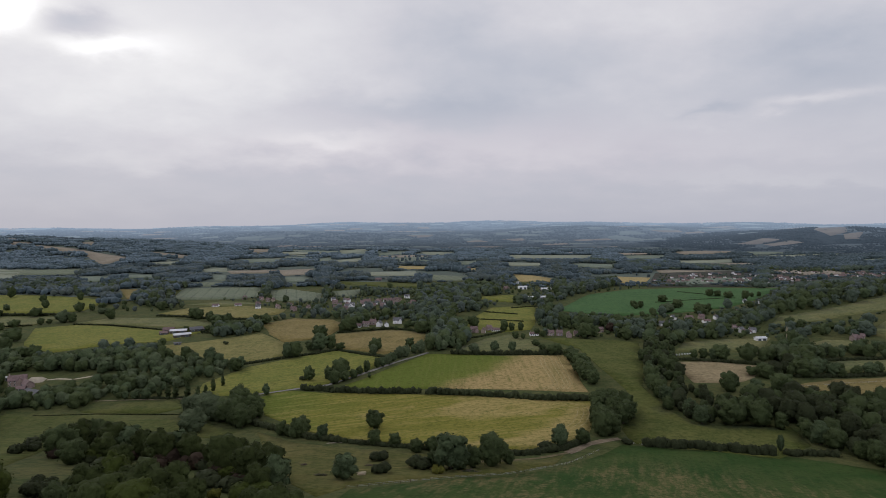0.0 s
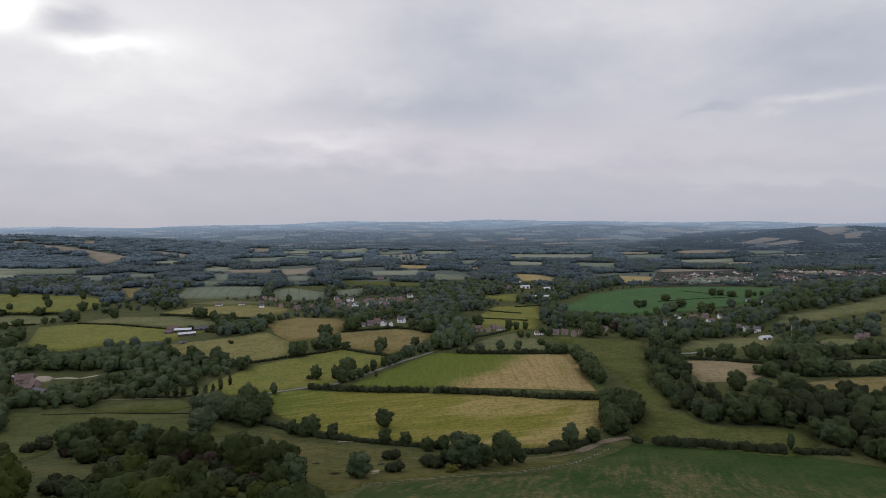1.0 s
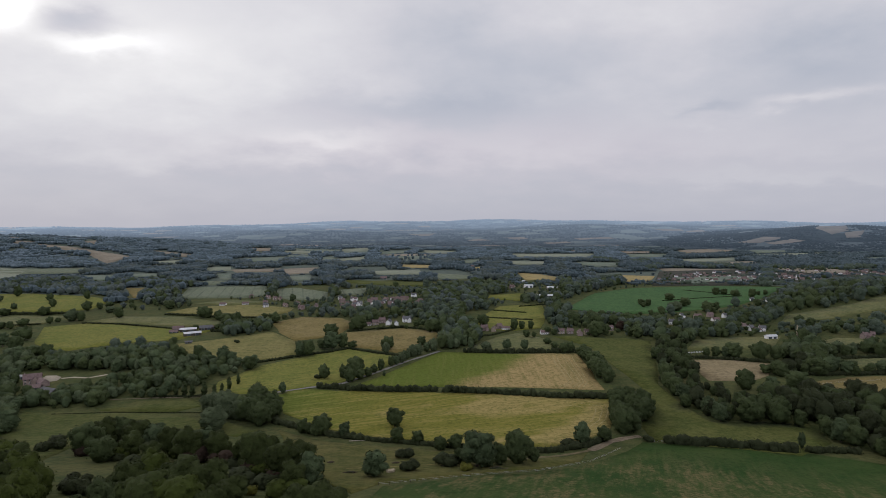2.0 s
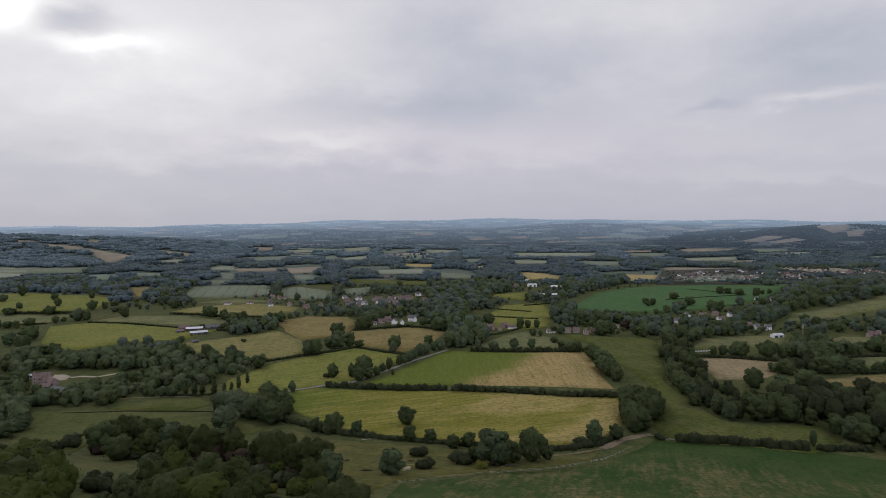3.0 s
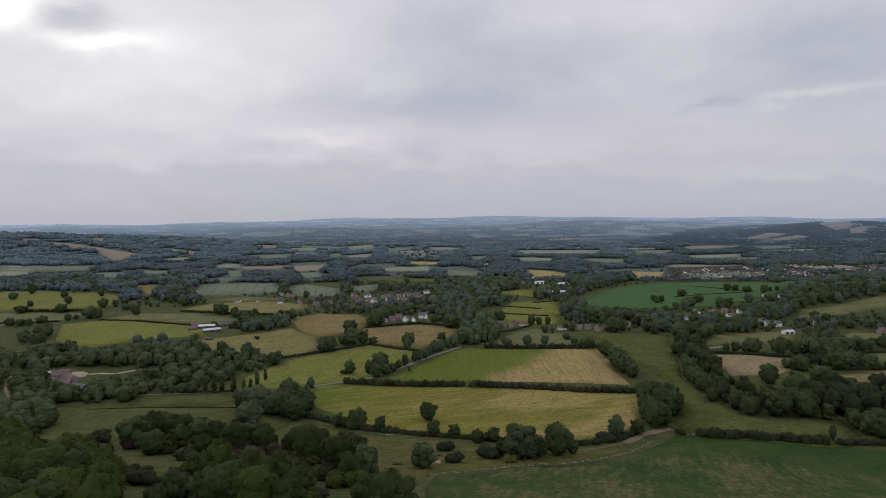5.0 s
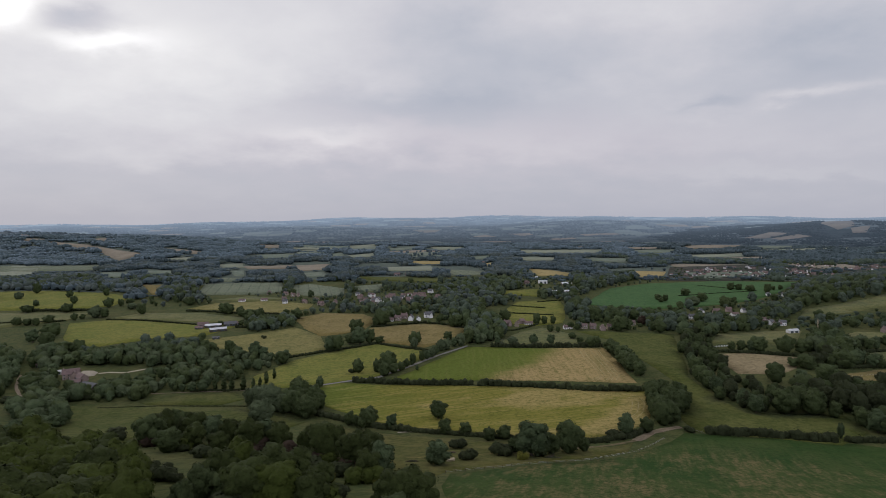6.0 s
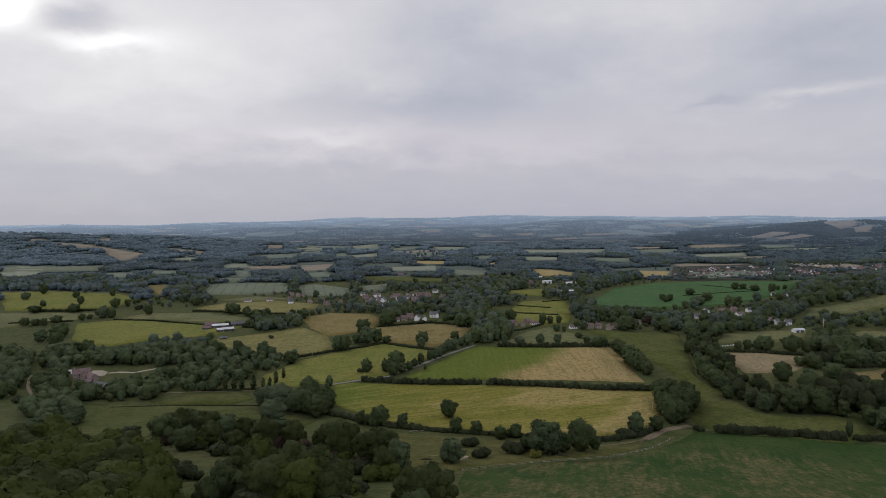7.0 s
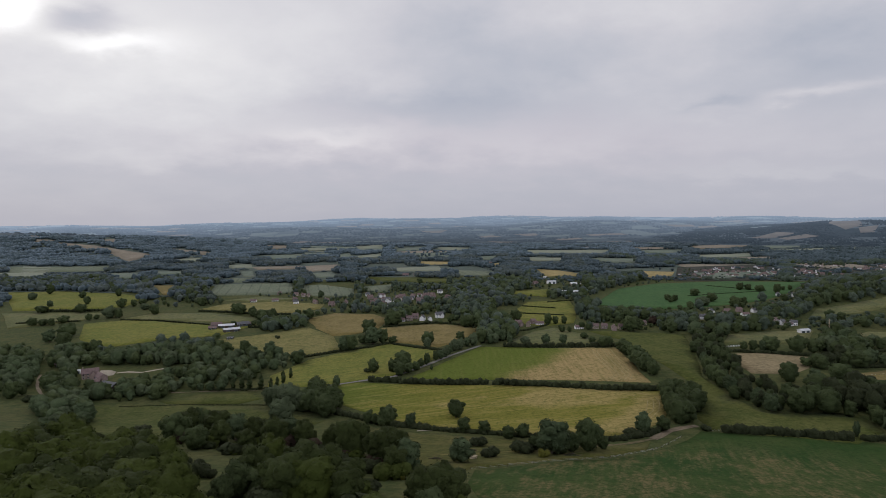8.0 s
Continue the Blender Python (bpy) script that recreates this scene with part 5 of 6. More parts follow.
CLEARINGS = [   # built-up ground, where trees stand apart between roofs
    [(-165, 818), (-187, 955), (-46, 970), (-35, 824), (-96, 804)], [(-93, 671), (-92, 740), (-45, 736), (-32, 678), (-54, 662)],
    [(-330, 860), (-364, 973), (-201, 932), (-173, 801), (-257, 852)], [(369, 1065), (475, 1317), (740, 1375), (579, 1075)],
    [(596, 1098), (778, 1409), (854, 1338), (703, 1101)], [(711, 1112), (881, 1369), (1088, 1426), (890, 1166)],
    [(-335, 435), (-374, 500), (-355, 512), (-307, 494), (-298, 477), (-320, 475), (-295, 429), (-308, 427)], [(228, 638), (264, 719), (339, 725), (302, 646)],
    [(285, 591), (314, 645), (354, 639), (348, 587), (331, 557), (302, 563)], [(81, 882), (119, 1171), (212, 1127), (169, 876)],
    [(86, 590), (96, 639), (187, 647), (170, 585)], [(27, 610), (31, 666), (61, 663), (56, 607)], [(395, 782), (426, 843), (446, 818), (419, 768)]]


CAMERA_SPOT = (-20.0, -4.0, 120.0)     # about where the camera hangs; trees are cut to fit its view of the fields


def hides_a_field(x, y, tall, plots):
    """Whether a tree this tall would hide an open plot of the broad valley from the camera."""
    z = float(height(x, y))
    for part_of in (0.6, 1.0):
        k = (CAMERA_SPOT[2] - z) / max(CAMERA_SPOT[2] - z - tall * part_of, 8.0)
        px, py = CAMERA_SPOT[0] + (x - CAMERA_SPOT[0]) * k, CAMERA_SPOT[1] + (y - CAMERA_SPOT[1]) * k
        for f in plots:
            if abs(px - f[0][0]) + abs(py - f[0][1]) < 900 and inside(px, py, f):
                return True
    return False


def cut_for_view(x, y, tall):
    """The share of its height to which a tree is cut so that the camera sees the plots behind it."""
    if math.hypot(x, y) < 620 or SPOTS.random() < (0.03 if y > 1120 else 0.1):
        return 1.0
    plots = FIELDS if SPOTS.random() < 0.25 else FIELDS + CLEARINGS
    for share in (1.0, 0.8, 0.62, 0.45):
        if not hides_a_field(x, y, tall * share, plots):
            return share
    return 0.32


def clear_of_fields(spots, thin=0.5):
    keep = []
    for s in spots:
        reach = 13.0 if math.hypot(s[0], s[1]) > 1120 else 3.0
        edge = [(s[0], s[1]), (s[0] + reach, s[1]), (s[0] - reach, s[1]), (s[0], s[1] + reach), (s[0], s[1] - reach)]
        if any(inside(x, y, f) for f in FIELDS if abs(s[0] - f[0][0]) + abs(s[1] - f[0][1]) < 1100 for x, y in edge):
            continue
        share = cut_for_view(*s[:3])
        if any(inside(s[0], s[1], f) for f in CLEARINGS):
            if SPOTS.random() > (0.45 if math.hypot(s[0], s[1]) > 1000 else thin):
                continue
            # trees between houses are shortened so that roofs show from the camera
            share = SPOTS.uniform(0.3, 0.58)
        s = (s[0], s[1], s[2] * share, s[3] * (0.25 + 0.75 * share))
        keep.append(s)
    return keep


# the belt and the wood behind the first trees along the valley
woodland("woodland", clear_of_fields(
    fill([(141, 408), (180, 521), (205, 567), (220, 556), (185, 461), (170, 407), (189, 378), (172, 337), (149, 336), (143, 368)], 8.5, 9.0)
    + fill([(172, 337), (187, 366), (222, 373), (261, 377), (303, 365), (214, 256), (206, 273), (204, 297), (199, 317), (196, 333)], 9.0, 13.0)
    + fill([(223, 439), (247, 469), (291, 459), (277, 438), (245, 432)], 9.0, 11.0)), NEAR, "dense broadleaf belt along the valley pasture", (LEAF_OAK, LEAF_HEDGE, LEAF_OAK, LEAF_HEDGE))
# the farm garden, the village woods and the shelter belts of the middle distance
woodland("woodland", clear_of_fields(
    fill([(-372, 532), (-379, 583), (-342, 606), (-288, 617), (-246, 525), (-283, 502), (-329, 505)], 8.5, 12.0)
    + fill([(-255, 451), (-265, 494), (-237, 541), (-180, 543), (-169, 507), (-196, 467), (-205, 437)], 8.5, 9.0)
    + fill([(-444, 485), (-500, 556), (-471, 569), (-445, 558), (-397, 492), (-410, 485)], 9.0, 11.0)
    + fill([(-403, 502), (-422, 534), (-430, 577), (-388, 584), (-349, 528), (-374, 514), (-386, 500)], 9.0, 11.0)
    + fill([(-341, 420), (-381, 487), (-372, 496), (-329, 432), (-297, 414), (-275, 420), (-254, 429), (-243, 405), (-285, 393), (-309, 376)], 8.5, 9.0)
    + fill([(-409, 439), (-487, 537), (-445, 546), (-401, 492), (-372, 437)], 8.5, 12.0)
    + fill([(-279, 313), (-326, 382), (-329, 406), (-292, 385), (-256, 331), (-261, 309)], 8.5, 11.0)
    + fill([(-332, 409), (-369, 468), (-367, 486), (-330, 435), (-309, 398)], 8.5, 9.0)
    + fill([(-346, 423), (-329, 433), (-286, 438), (-255, 451), (-202, 431), (-224, 424), (-270, 419), (-287, 409), (-316, 386)], 8.0, 9.0)
    + fill([(-315, 456), (-283, 461), (-240, 474), (-232, 449), (-280, 435)], 8.5, 9.0)), GARDEN,
    "dense mixed garden trees and scrub round a farm")
woodland("woodland", clear_of_fields(
    fill([(-212, 658), (-239, 721), (-214, 781), (-169, 819), (-109, 788), (-88, 685), (-133, 749), (-196, 770), (-223, 726)], 10.0, 12.0)
    + fill([(-116, 656), (-130, 774), (-107, 826), (-43, 826), (11, 740), (27, 619), (3, 565), (-14, 587), (-27, 635), (-59, 732), (-90, 723)], 10.0, 13.0)
    + fill([(-15, 544), (-9, 631), (29, 659), (25, 563), (6, 535)], 9.0, 12.5)
    + fill([(-232, 849), (-244, 962), (-173, 979), (-51, 985), (5, 903), (17, 698), (-33, 769), (-112, 807)], 11.0, 10.0)
    + fill([(-53, 856), (-45, 1064), (69, 1098), (107, 965), (67, 807), (33, 756), (11, 740)], 11.0, 12.0)
    + fill([(56, 885), (120, 1242), (264, 1219), (190, 916), (138, 817), (112, 798), (95, 856)], 11.0, 11.0)
    + fill([(-326, 850), (-368, 986), (-203, 945), (-173, 801), (-254, 842)], 11.0, 10.0)
    + along([(-273, 700), (-238, 678), (-215, 710)], 8.0, 10.0) + fill([(-258, 655), (-289, 743), (-257, 754), (-216, 682), (-229, 651)], 9.0, 11.0)), MID,
    "dense dark trees between village gardens")
woodland("woodland", clear_of_fields(
    fill([(101, 632), (122, 747), (150, 774), (158, 759), (184, 721), (217, 714), (193, 633), (132, 636)], 10.0, 13.0)
    + fill([(87, 602), (110, 688), (148, 828), (184, 888), (240, 976), (323, 1065), (337, 1149), (227, 1095), (144, 963), (113, 803)], 12.0, 13.0)
    + fill([(92, 595), (151, 727), (225, 741), (271, 678), (296, 608), (216, 551), (189, 568), (146, 592)], 11.0, 12.0)
    + fill([(222, 561), (265, 678), (281, 641), (299, 602), (280, 575)], 12.0, 13.0)
    + fill([(220, 625), (254, 720), (298, 729), (357, 720), (348, 650), (316, 589), (277, 580), (233, 582)], 10.5, 11.0)
    + fill([(431, 822), (553, 959), (653, 1037), (498, 815), (415, 749), (380, 751)], 11.0, 10.0)
    + fill([(325, 711), (399, 820), (454, 820), (382, 677), (313, 584), (294, 602)], 11.0, 11.0)
    + fill([(374, 699), (421, 773), (513, 867), (706, 1028), (961, 1170), (641, 780), (496, 721), (409, 702)], 12.0, 14.0)
    + fill([(307, 573), (357, 632), (418, 663), (429, 641), (480, 643), (538, 653), (465, 563), (425, 568), (407, 590), (356, 580)], 10.0, 12.0)
    + fill([(273, 565), (309, 622), (365, 616), (360, 570), (332, 542), (281, 564)], 10.0, 9.0)
    + fill([(264, 484), (325, 547), (455, 551), (366, 443), (279, 441)], 11.5, 11.0)
    + fill([(271, 487), (319, 565), (327, 533), (291, 459), (268, 451)], 11.0, 13.0)
    + along([(462, 652), (497, 666), (557, 677)], 10.0, 11.0) + along([(399, 571), (444, 594), (508, 616)], 10.0, 11.0)
    + fill([(369, 1065), (484, 1344), (758, 1409), (579, 1075)], 13.0, 9.0) + fill([(585, 1087), (784, 1446), (1131, 1464), (884, 1143), (703, 1101)], 13.0, 9.0)
    + along([(456, 1041), (524, 1057), (617, 1044)], 12.0, 9.0)
    + along([(238, 967), (378, 1075), (479, 1094)], 14.0, 6.0)), MID,
    "dark broadleaf woods and shelter belts in the valley")
woodland("woodland", clear_of_fields(
    along([(-788, 1046), (-726, 1043), (-634, 1025), (-551, 982)], 10.0, 12.0, 0.8) + fill([(-870, 1049), (-1014, 1223), (-558, 1200), (-485, 1090), (-523, 1019), (-641, 1053), (-736, 1059)], 13.0, 13.0)
    + fill([(-495, 939), (-540, 1034), (-486, 1067), (-408, 934), (-403, 866), (-454, 884)], 11.0, 12.0)
    + along([(-515, 886), (-428, 848), (-375, 879), (-297, 898), (-236, 865)], 10.0, 9.0, 0.7)
    + along([(-507, 1091), (-418, 1134), (-340, 1128), (-194, 1100)], 12.0, 11.0, 0.8)
    + fill([(-302, 956), (-341, 1112), (-309, 1094), (-279, 954)], 9.0, 13.0)
    + fill([(-210, 977), (-215, 1070), (-151, 1095), (-45, 1064), (-60, 973), (-148, 936)], 12.0, 11.0)), MID,
    "long dark tree belts between pastures")


# -- the patchwork of small fields and woods that fills the far valley --
def patchwork():
    """Jittered cells turned a little: each one a field or a wood, with hedge trees along its edges."""
    mid, edge, far, slope, cover = [], [], [], [], {}
    rng = np.random.default_rng(77)
    odds = (0.27, 0.25, 0.16, 0.18, 0.06, 0.08)
    turn = radians(11)
    for near, out, w, d in ((1120, 2450, 165, 125), (2450, 4750, 112, 84)):
        jit = {}

        def corner(i, j):
            if (i, j) not in jit:
                jit[i, j] = (rng.uniform(-0.3, 0.3), rng.uniform(-0.3, 0.3))
            a, b = (i + jit[i, j][0]) * w, (j + jit[i, j][1]) * d
            return a * math.cos(turn) - b * math.sin(turn), a * math.sin(turn) + b * math.cos(turn)

        reach = int(out / min(w, d)) + 2
        for i in range(-reach, reach):
            for j in range(-reach // 3, reach):
                quad = [corner(i, j), corner(i + 1, j), corner(i + 1, j + 1), corner(i, j + 1)]
                cx, cy = sum(p[0] for p in quad) / 4, sum(p[1] for p in quad) / 4
                dist = math.hypot(cx, cy)
                if not near < dist < out or cy < abs(cx) * 1.02:
                    continue
                hill = 75 * float(bump(cx, cy, -1500, 2080, 700, 380, -12)) + 75 * float(bump(cx, cy, 1700, 2650, 600, 450))
                wood = 0.97 if hill > 14 else 0.76 if dist > 2450 else 0.76 if dist < 2050 else 0.68
                away = dist > 2450
                spots = far if away else mid
                if rng.random() < wood:
                    if away and hill > 14 and cx > 900:
                        slope += fill(quad, 26.0, 8.5)
                        continue
                    spots += fill(quad, 42.0 if away else 22.0 if dist < 1750 else 25.0, 9.5 if away else 11.5)
                else:
                    inner = [(cx + (x - cx) * 0.95, cy + (y - cy) * 0.95) for x, y in quad]
                    if not any(inside(x, y, f) for f in FIELDS for x, y in [(cx, cy)] + quad):
                        cover.setdefault((away, int(rng.choice(6, p=odds))), []).append(inner)
                    for k in (0, 1):
                        thick = rng.random()
                        a, b = quad[k], quad[k + 1]
                        if away:
                            far += along([a, b], 34.0, 4.5 if thick < 0.5 else 7.0, 0.8)
                        else:
                            edge += along([a, b], 10.0, 6.0 if thick < 0.4 else 11.0, 0.75 if thick < 0.4 else 0.9)
    return clear_of_fields(mid), clear_of_fields(edge), clear_of_fields(far), clear_of_fields(slope), cover


wood_mid, wood_edge, wood_far, wood_slope, cover = patchwork()
# Leaf colours change at this distance to paint more haze; darker to the right.
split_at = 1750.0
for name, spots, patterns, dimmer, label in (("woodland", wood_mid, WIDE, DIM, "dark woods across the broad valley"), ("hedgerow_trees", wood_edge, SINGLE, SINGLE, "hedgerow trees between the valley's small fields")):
    woodland(name, [s for s in spots if math.hypot(s[0], s[1]) < split_at and s[0] < 430], patterns, label, (LEAF_HAZE, LEAF_HAZE_SHADE, LEAF_FAR))
    woodland(name, [s for s in spots if math.hypot(s[0], s[1]) < split_at and s[0] >= 430], patterns, label, (LEAF_HAZE_SHADE, LEAF_HAZE_SHADE, LEAF_MID))
    woodland(name, [s for s in spots if math.hypot(s[0], s[1]) >= split_at and s[0] < 700], dimmer, "grey-green " + label, (LEAF_HAZE_HILL, LEAF_HAZE_HILL, LEAF_HAZE))
    woodland(name, [s for s in spots if math.hypot(s[0], s[1]) >= split_at and s[0] >= 700], dimmer, "dark grey-green " + label, (LEAF_HAZE_SHADE, LEAF_HAZE_SHADE, LEAF_HAZE))
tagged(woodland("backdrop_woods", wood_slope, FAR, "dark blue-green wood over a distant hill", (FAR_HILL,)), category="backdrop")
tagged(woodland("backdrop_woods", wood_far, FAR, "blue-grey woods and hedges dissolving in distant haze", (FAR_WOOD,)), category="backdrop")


def cover_sheet(name, material, quads, label, lift):
    """All the far fields of one cover, each laid as a small grid on the land."""
    V, Q, n, m = [], [], 0, 5
    for quad in quads:
        u, v = np.meshgrid(np.linspace(0, 1, m), np.linspace(0, 1, m), indexing="ij")
        c = np.array(quad)
        p = (c[0] * ((1 - u) * (1 - v))[..., None] + c[1] * (u * (1 - v))[..., None] + c[2] * (u * v)[..., None] + c[3] * ((1 - u) * v)[..., None]).reshape(-1, 2)
        z = height(p[:, 0], p[:, 1]) + lift + np.hypot(p[:, 0], p[:, 1]) * 0.0010
        V.append(np.column_stack([p, z]))
        i, j = np.meshgrid(np.arange(m - 1), np.arange(m - 1), indexing="ij")
        k = (i * m + j).ravel()
        Q.append(np.stack([k, k + m, k + m + 1, k + 1], 1) + n)
        n += m * m
    me = smooth_faces(np_mesh(name, np.vstack(V), np.vstack(Q)))
    me.materials.append(material)
    return tagged(new(name, me), label, "fields", kind="stuff")


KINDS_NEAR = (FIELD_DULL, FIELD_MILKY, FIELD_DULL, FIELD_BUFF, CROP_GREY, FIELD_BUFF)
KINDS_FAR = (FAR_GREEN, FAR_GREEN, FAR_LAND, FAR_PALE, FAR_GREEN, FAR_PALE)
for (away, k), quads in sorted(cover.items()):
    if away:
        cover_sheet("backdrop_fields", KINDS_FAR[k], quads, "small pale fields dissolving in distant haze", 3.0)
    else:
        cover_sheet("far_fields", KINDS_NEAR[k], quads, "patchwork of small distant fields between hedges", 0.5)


def far_sheet(name, near, out, rings, material, label, lift):
    """A band of far land laid over the ground sheet."""
    r, n = np.linspace(near, out, rings), 170
    a = np.radians(np.linspace(40, 140, n))
    x, y = (r[:, None] * np.cos(a)).ravel(), (r[:, None] * np.sin(a)).ravel()
    z = height(x, y) + np.clip((np.hypot(x, y) - near) / 60 - 0.5, -0.5, lift)
    i, j = np.meshgrid(np.arange(rings - 1), np.arange(n - 1), indexing="ij")
    k = (i * n + j).ravel()
    me = smooth_faces(np_mesh(name, np.column_stack([x, y, z]), np.stack([k, k + n, k + n + 1, k + 1], 1)))
    me.materials.append(material)
    if me.polygons[0].normal.z < 0:
        me.flip_normals()
    return tagged(new(name, me), label, "land", kind="structure")


# valley_floor covers the greener ground with grass tinted for haze
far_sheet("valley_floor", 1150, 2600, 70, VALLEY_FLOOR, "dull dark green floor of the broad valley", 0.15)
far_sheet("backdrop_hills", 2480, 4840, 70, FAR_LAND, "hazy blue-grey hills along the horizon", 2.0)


# ---- buildings ----
def box(bm, x0, y0, z0, x1, y1, z1):
    v = [bm.verts.new(p) for p in ((x0, y0, z0), (x1, y0, z0), (x1, y1, z0), (x0, y1, z0), (x0, y0, z1), (x1, y0, z1), (x1, y1, z1), (x0, y1, z1))]
    for f in ((3, 2, 1, 0), (4, 5, 6, 7), (0, 1, 5, 4), (1, 2, 6, 5), (2, 3, 7, 6), (3, 0, 4, 7)):
        bm.faces.new([v[i] for i in f])


def part(name, bm, material, parent, label=""):
    me = bpy.data.meshes.new(name)
    bm.to_mesh(me)
    bm.free()
    me.materials.append(material)
    ob = new(name, me)
    ob.parent = parent
    return tagged(ob, label)


def gable_block(bm, w, d, eave, ridge):
    """Walls with a gable at each end; the ridge runs along x."""
    a, b = w / 2, d / 2
    p = [(-a, -b, -1.5), (a, -b, -1.5), (a, b, -1.5), (-a, b, -1.5), (-a, -b, eave), (a, -b, eave), (a, b, eave), (-a, b, eave), (-a, 0, ridge), (a, 0, ridge)]
    v = [bm.verts.new(q) for q in p]
    for f in ((0, 1, 5, 4), (2, 3, 7, 6), (1, 2, 6, 9, 5), (3, 0, 4, 8, 7), (3, 2, 1, 0), (4, 5, 9, 8), (6, 7, 8, 9)):
        bm.faces.new([v[i] for i in f])


def gable_roof(bm, w, d, eave, ridge, over=0.45, thick=0.22):
    """Two thick slopes that overhang walls and gables."""
    a, b = w / 2 + over, d / 2 + over
    low = eave - over * (ridge - eave) / (d / 2)
    for s in (-1, 1):
        lo = [(-a, s * b, low + 0.03), (a, s * b, low + 0.03), (a, 0, ridge + 0.03), (-a, 0, ridge + 0.03)]
        v = [bm.verts.new(q) for q in lo] + [bm.verts.new((x, y, z + thick)) for x, y, z in lo]
        for f in ((0, 1, 2, 3), (7, 6, 5, 4), (0, 4, 5, 1), (1, 5, 6, 2), (2, 6, 7, 3), (3, 7, 4, 0)):
            bm.faces.new([v[i] for i in f])
    bmesh.ops.recalc_face_normals(bm, faces=bm.faces[:])


def opening(parent, name, x, y, z, w, h, face, label=""):
    """A window or door set in a wall that faces +y or -y (face): frame, and pane or leaf."""
    holder = new(name)
    holder.parent = parent
    holder.location = (x, y, z)
    s = face
    bm = bmesh.new()
    for x0, x1, z0, z1 in ((-w / 2 - 0.1, -w / 2, 0, h), (w / 2, w / 2 + 0.1, 0, h), (-w / 2 - 0.1, w / 2 + 0.1, h, h + 0.1), (-w / 2 - 0.12, w / 2 + 0.12, -0.1, 0)):
        box(bm, x0, min(0, s * 0.1), z0, x1, max(0, s * 0.1), z1)
    part("frame", bm, FRAME, holder)
    bm = bmesh.new()
    box(bm, -w / 2, min(0, s * 0.04), 0, w / 2, max(0, s * 0.04), h)
    part("pane" if name == "window" else "leaf", bm, PANE if name == "window" else DOOR, holder)
    return holder


def house(w, d, eave, ridge, walls, roofing, label, wing=0.0, windows=True):
    """A house with gables, chimney, windows and door; wing: length of a lower cross wing."""
    top = new("house")
    bm = bmesh.new()
    gable_block(bm, w, d, eave, ridge)
    part("wall", bm, walls, top)
    bm = bmesh.new()
    gable_roof(bm, w, d, eave, ridge)
    roof = part("roof", bm, roofing, top)
    bm = bmesh.new()
    box(bm, -w / 2 + 0.6, -0.5, ridge - 1.2, -w / 2 + 1.5, 0.4, ridge + 1.3)
    box(bm, -w / 2 + 0.5, -0.6, ridge + 1.3, -w / 2 + 1.6, 0.5, ridge + 1.45)
    part("chimney", bm, BRICK, roof)
    if wing:
        bm = bmesh.new()
        gable_block(bm, wing, d * 0.7, eave * 0.92, ridge * 0.9)
        bmesh.ops.rotate(bm, verts=bm.verts[:], matrix=Matrix.Rotation(radians(90), 3, "Z"))
        bmesh.ops.translate(bm, verts=bm.verts[:], vec=(w * 0.22, -d / 2 - wing / 2 + 1.0, 0))
        part("wing", bm, walls, top)
        bm = bmesh.new()
        gable_roof(bm, wing, d * 0.7, eave * 0.92, ridge * 0.9)
        bmesh.ops.rotate(bm, verts=bm.verts[:], matrix=Matrix.Rotation(radians(90), 3, "Z"))
        bmesh.ops.translate(bm, verts=bm.verts[:], vec=(w * 0.22, -d / 2 - wing / 2 + 1.0, 0))
        part("wing_roof", bm, roofing, top)
    n = max(2, int(w // 3))
    for side in (-1, 1) if windows else ():
        for floor in range(2 if eave > 4 else 1):
            for i in range(n):
                x = -w / 2 + w * (i + 0.5) / n
                if side < 0 and wing and abs(x - w * 0.22) < d * 0.35 + 0.7:
                    continue
                if floor == 0 and i == n // 2 and side < 0:
                    opening(top, "door", x, side * d / 2, 0.05, 1.0, 2.05, side)
                else:
                    opening(top, "window", x, side * d / 2, 0.9 + floor * 2.6, 1.1, 1.2, side)
    return tagged(top, label, "house")


def barn(w, d, eave, ridge, walls, roofing, label):
    """A long farm shed with a big doorway and a shallow roof."""
    top = new("barn")
    bm = bmesh.new()
    gable_block(bm, w, d, eave, ridge)
    part("wall", bm, walls, top)
    bm = bmesh.new()
    gable_roof(bm, w, d, eave, ridge, 0.5, 0.18)
    part("roof", bm, roofing, top)
    for x in (-w * 0.24, w * 0.24):
        opening(top, "door", x, -d / 2, 0.0, min(3.4, w * 0.3), eave * 0.8, -1)
    return tagged(top, label, "barn")


def stand(ob, x, y, turn, size):
    z = min(float(height(x + a, y + b)) for a in (-4, 4) for b in (-4, 4))
    return pose(x, y, z + 0.15, 0, 0, turn) @ Matrix.Scale(size, 4)


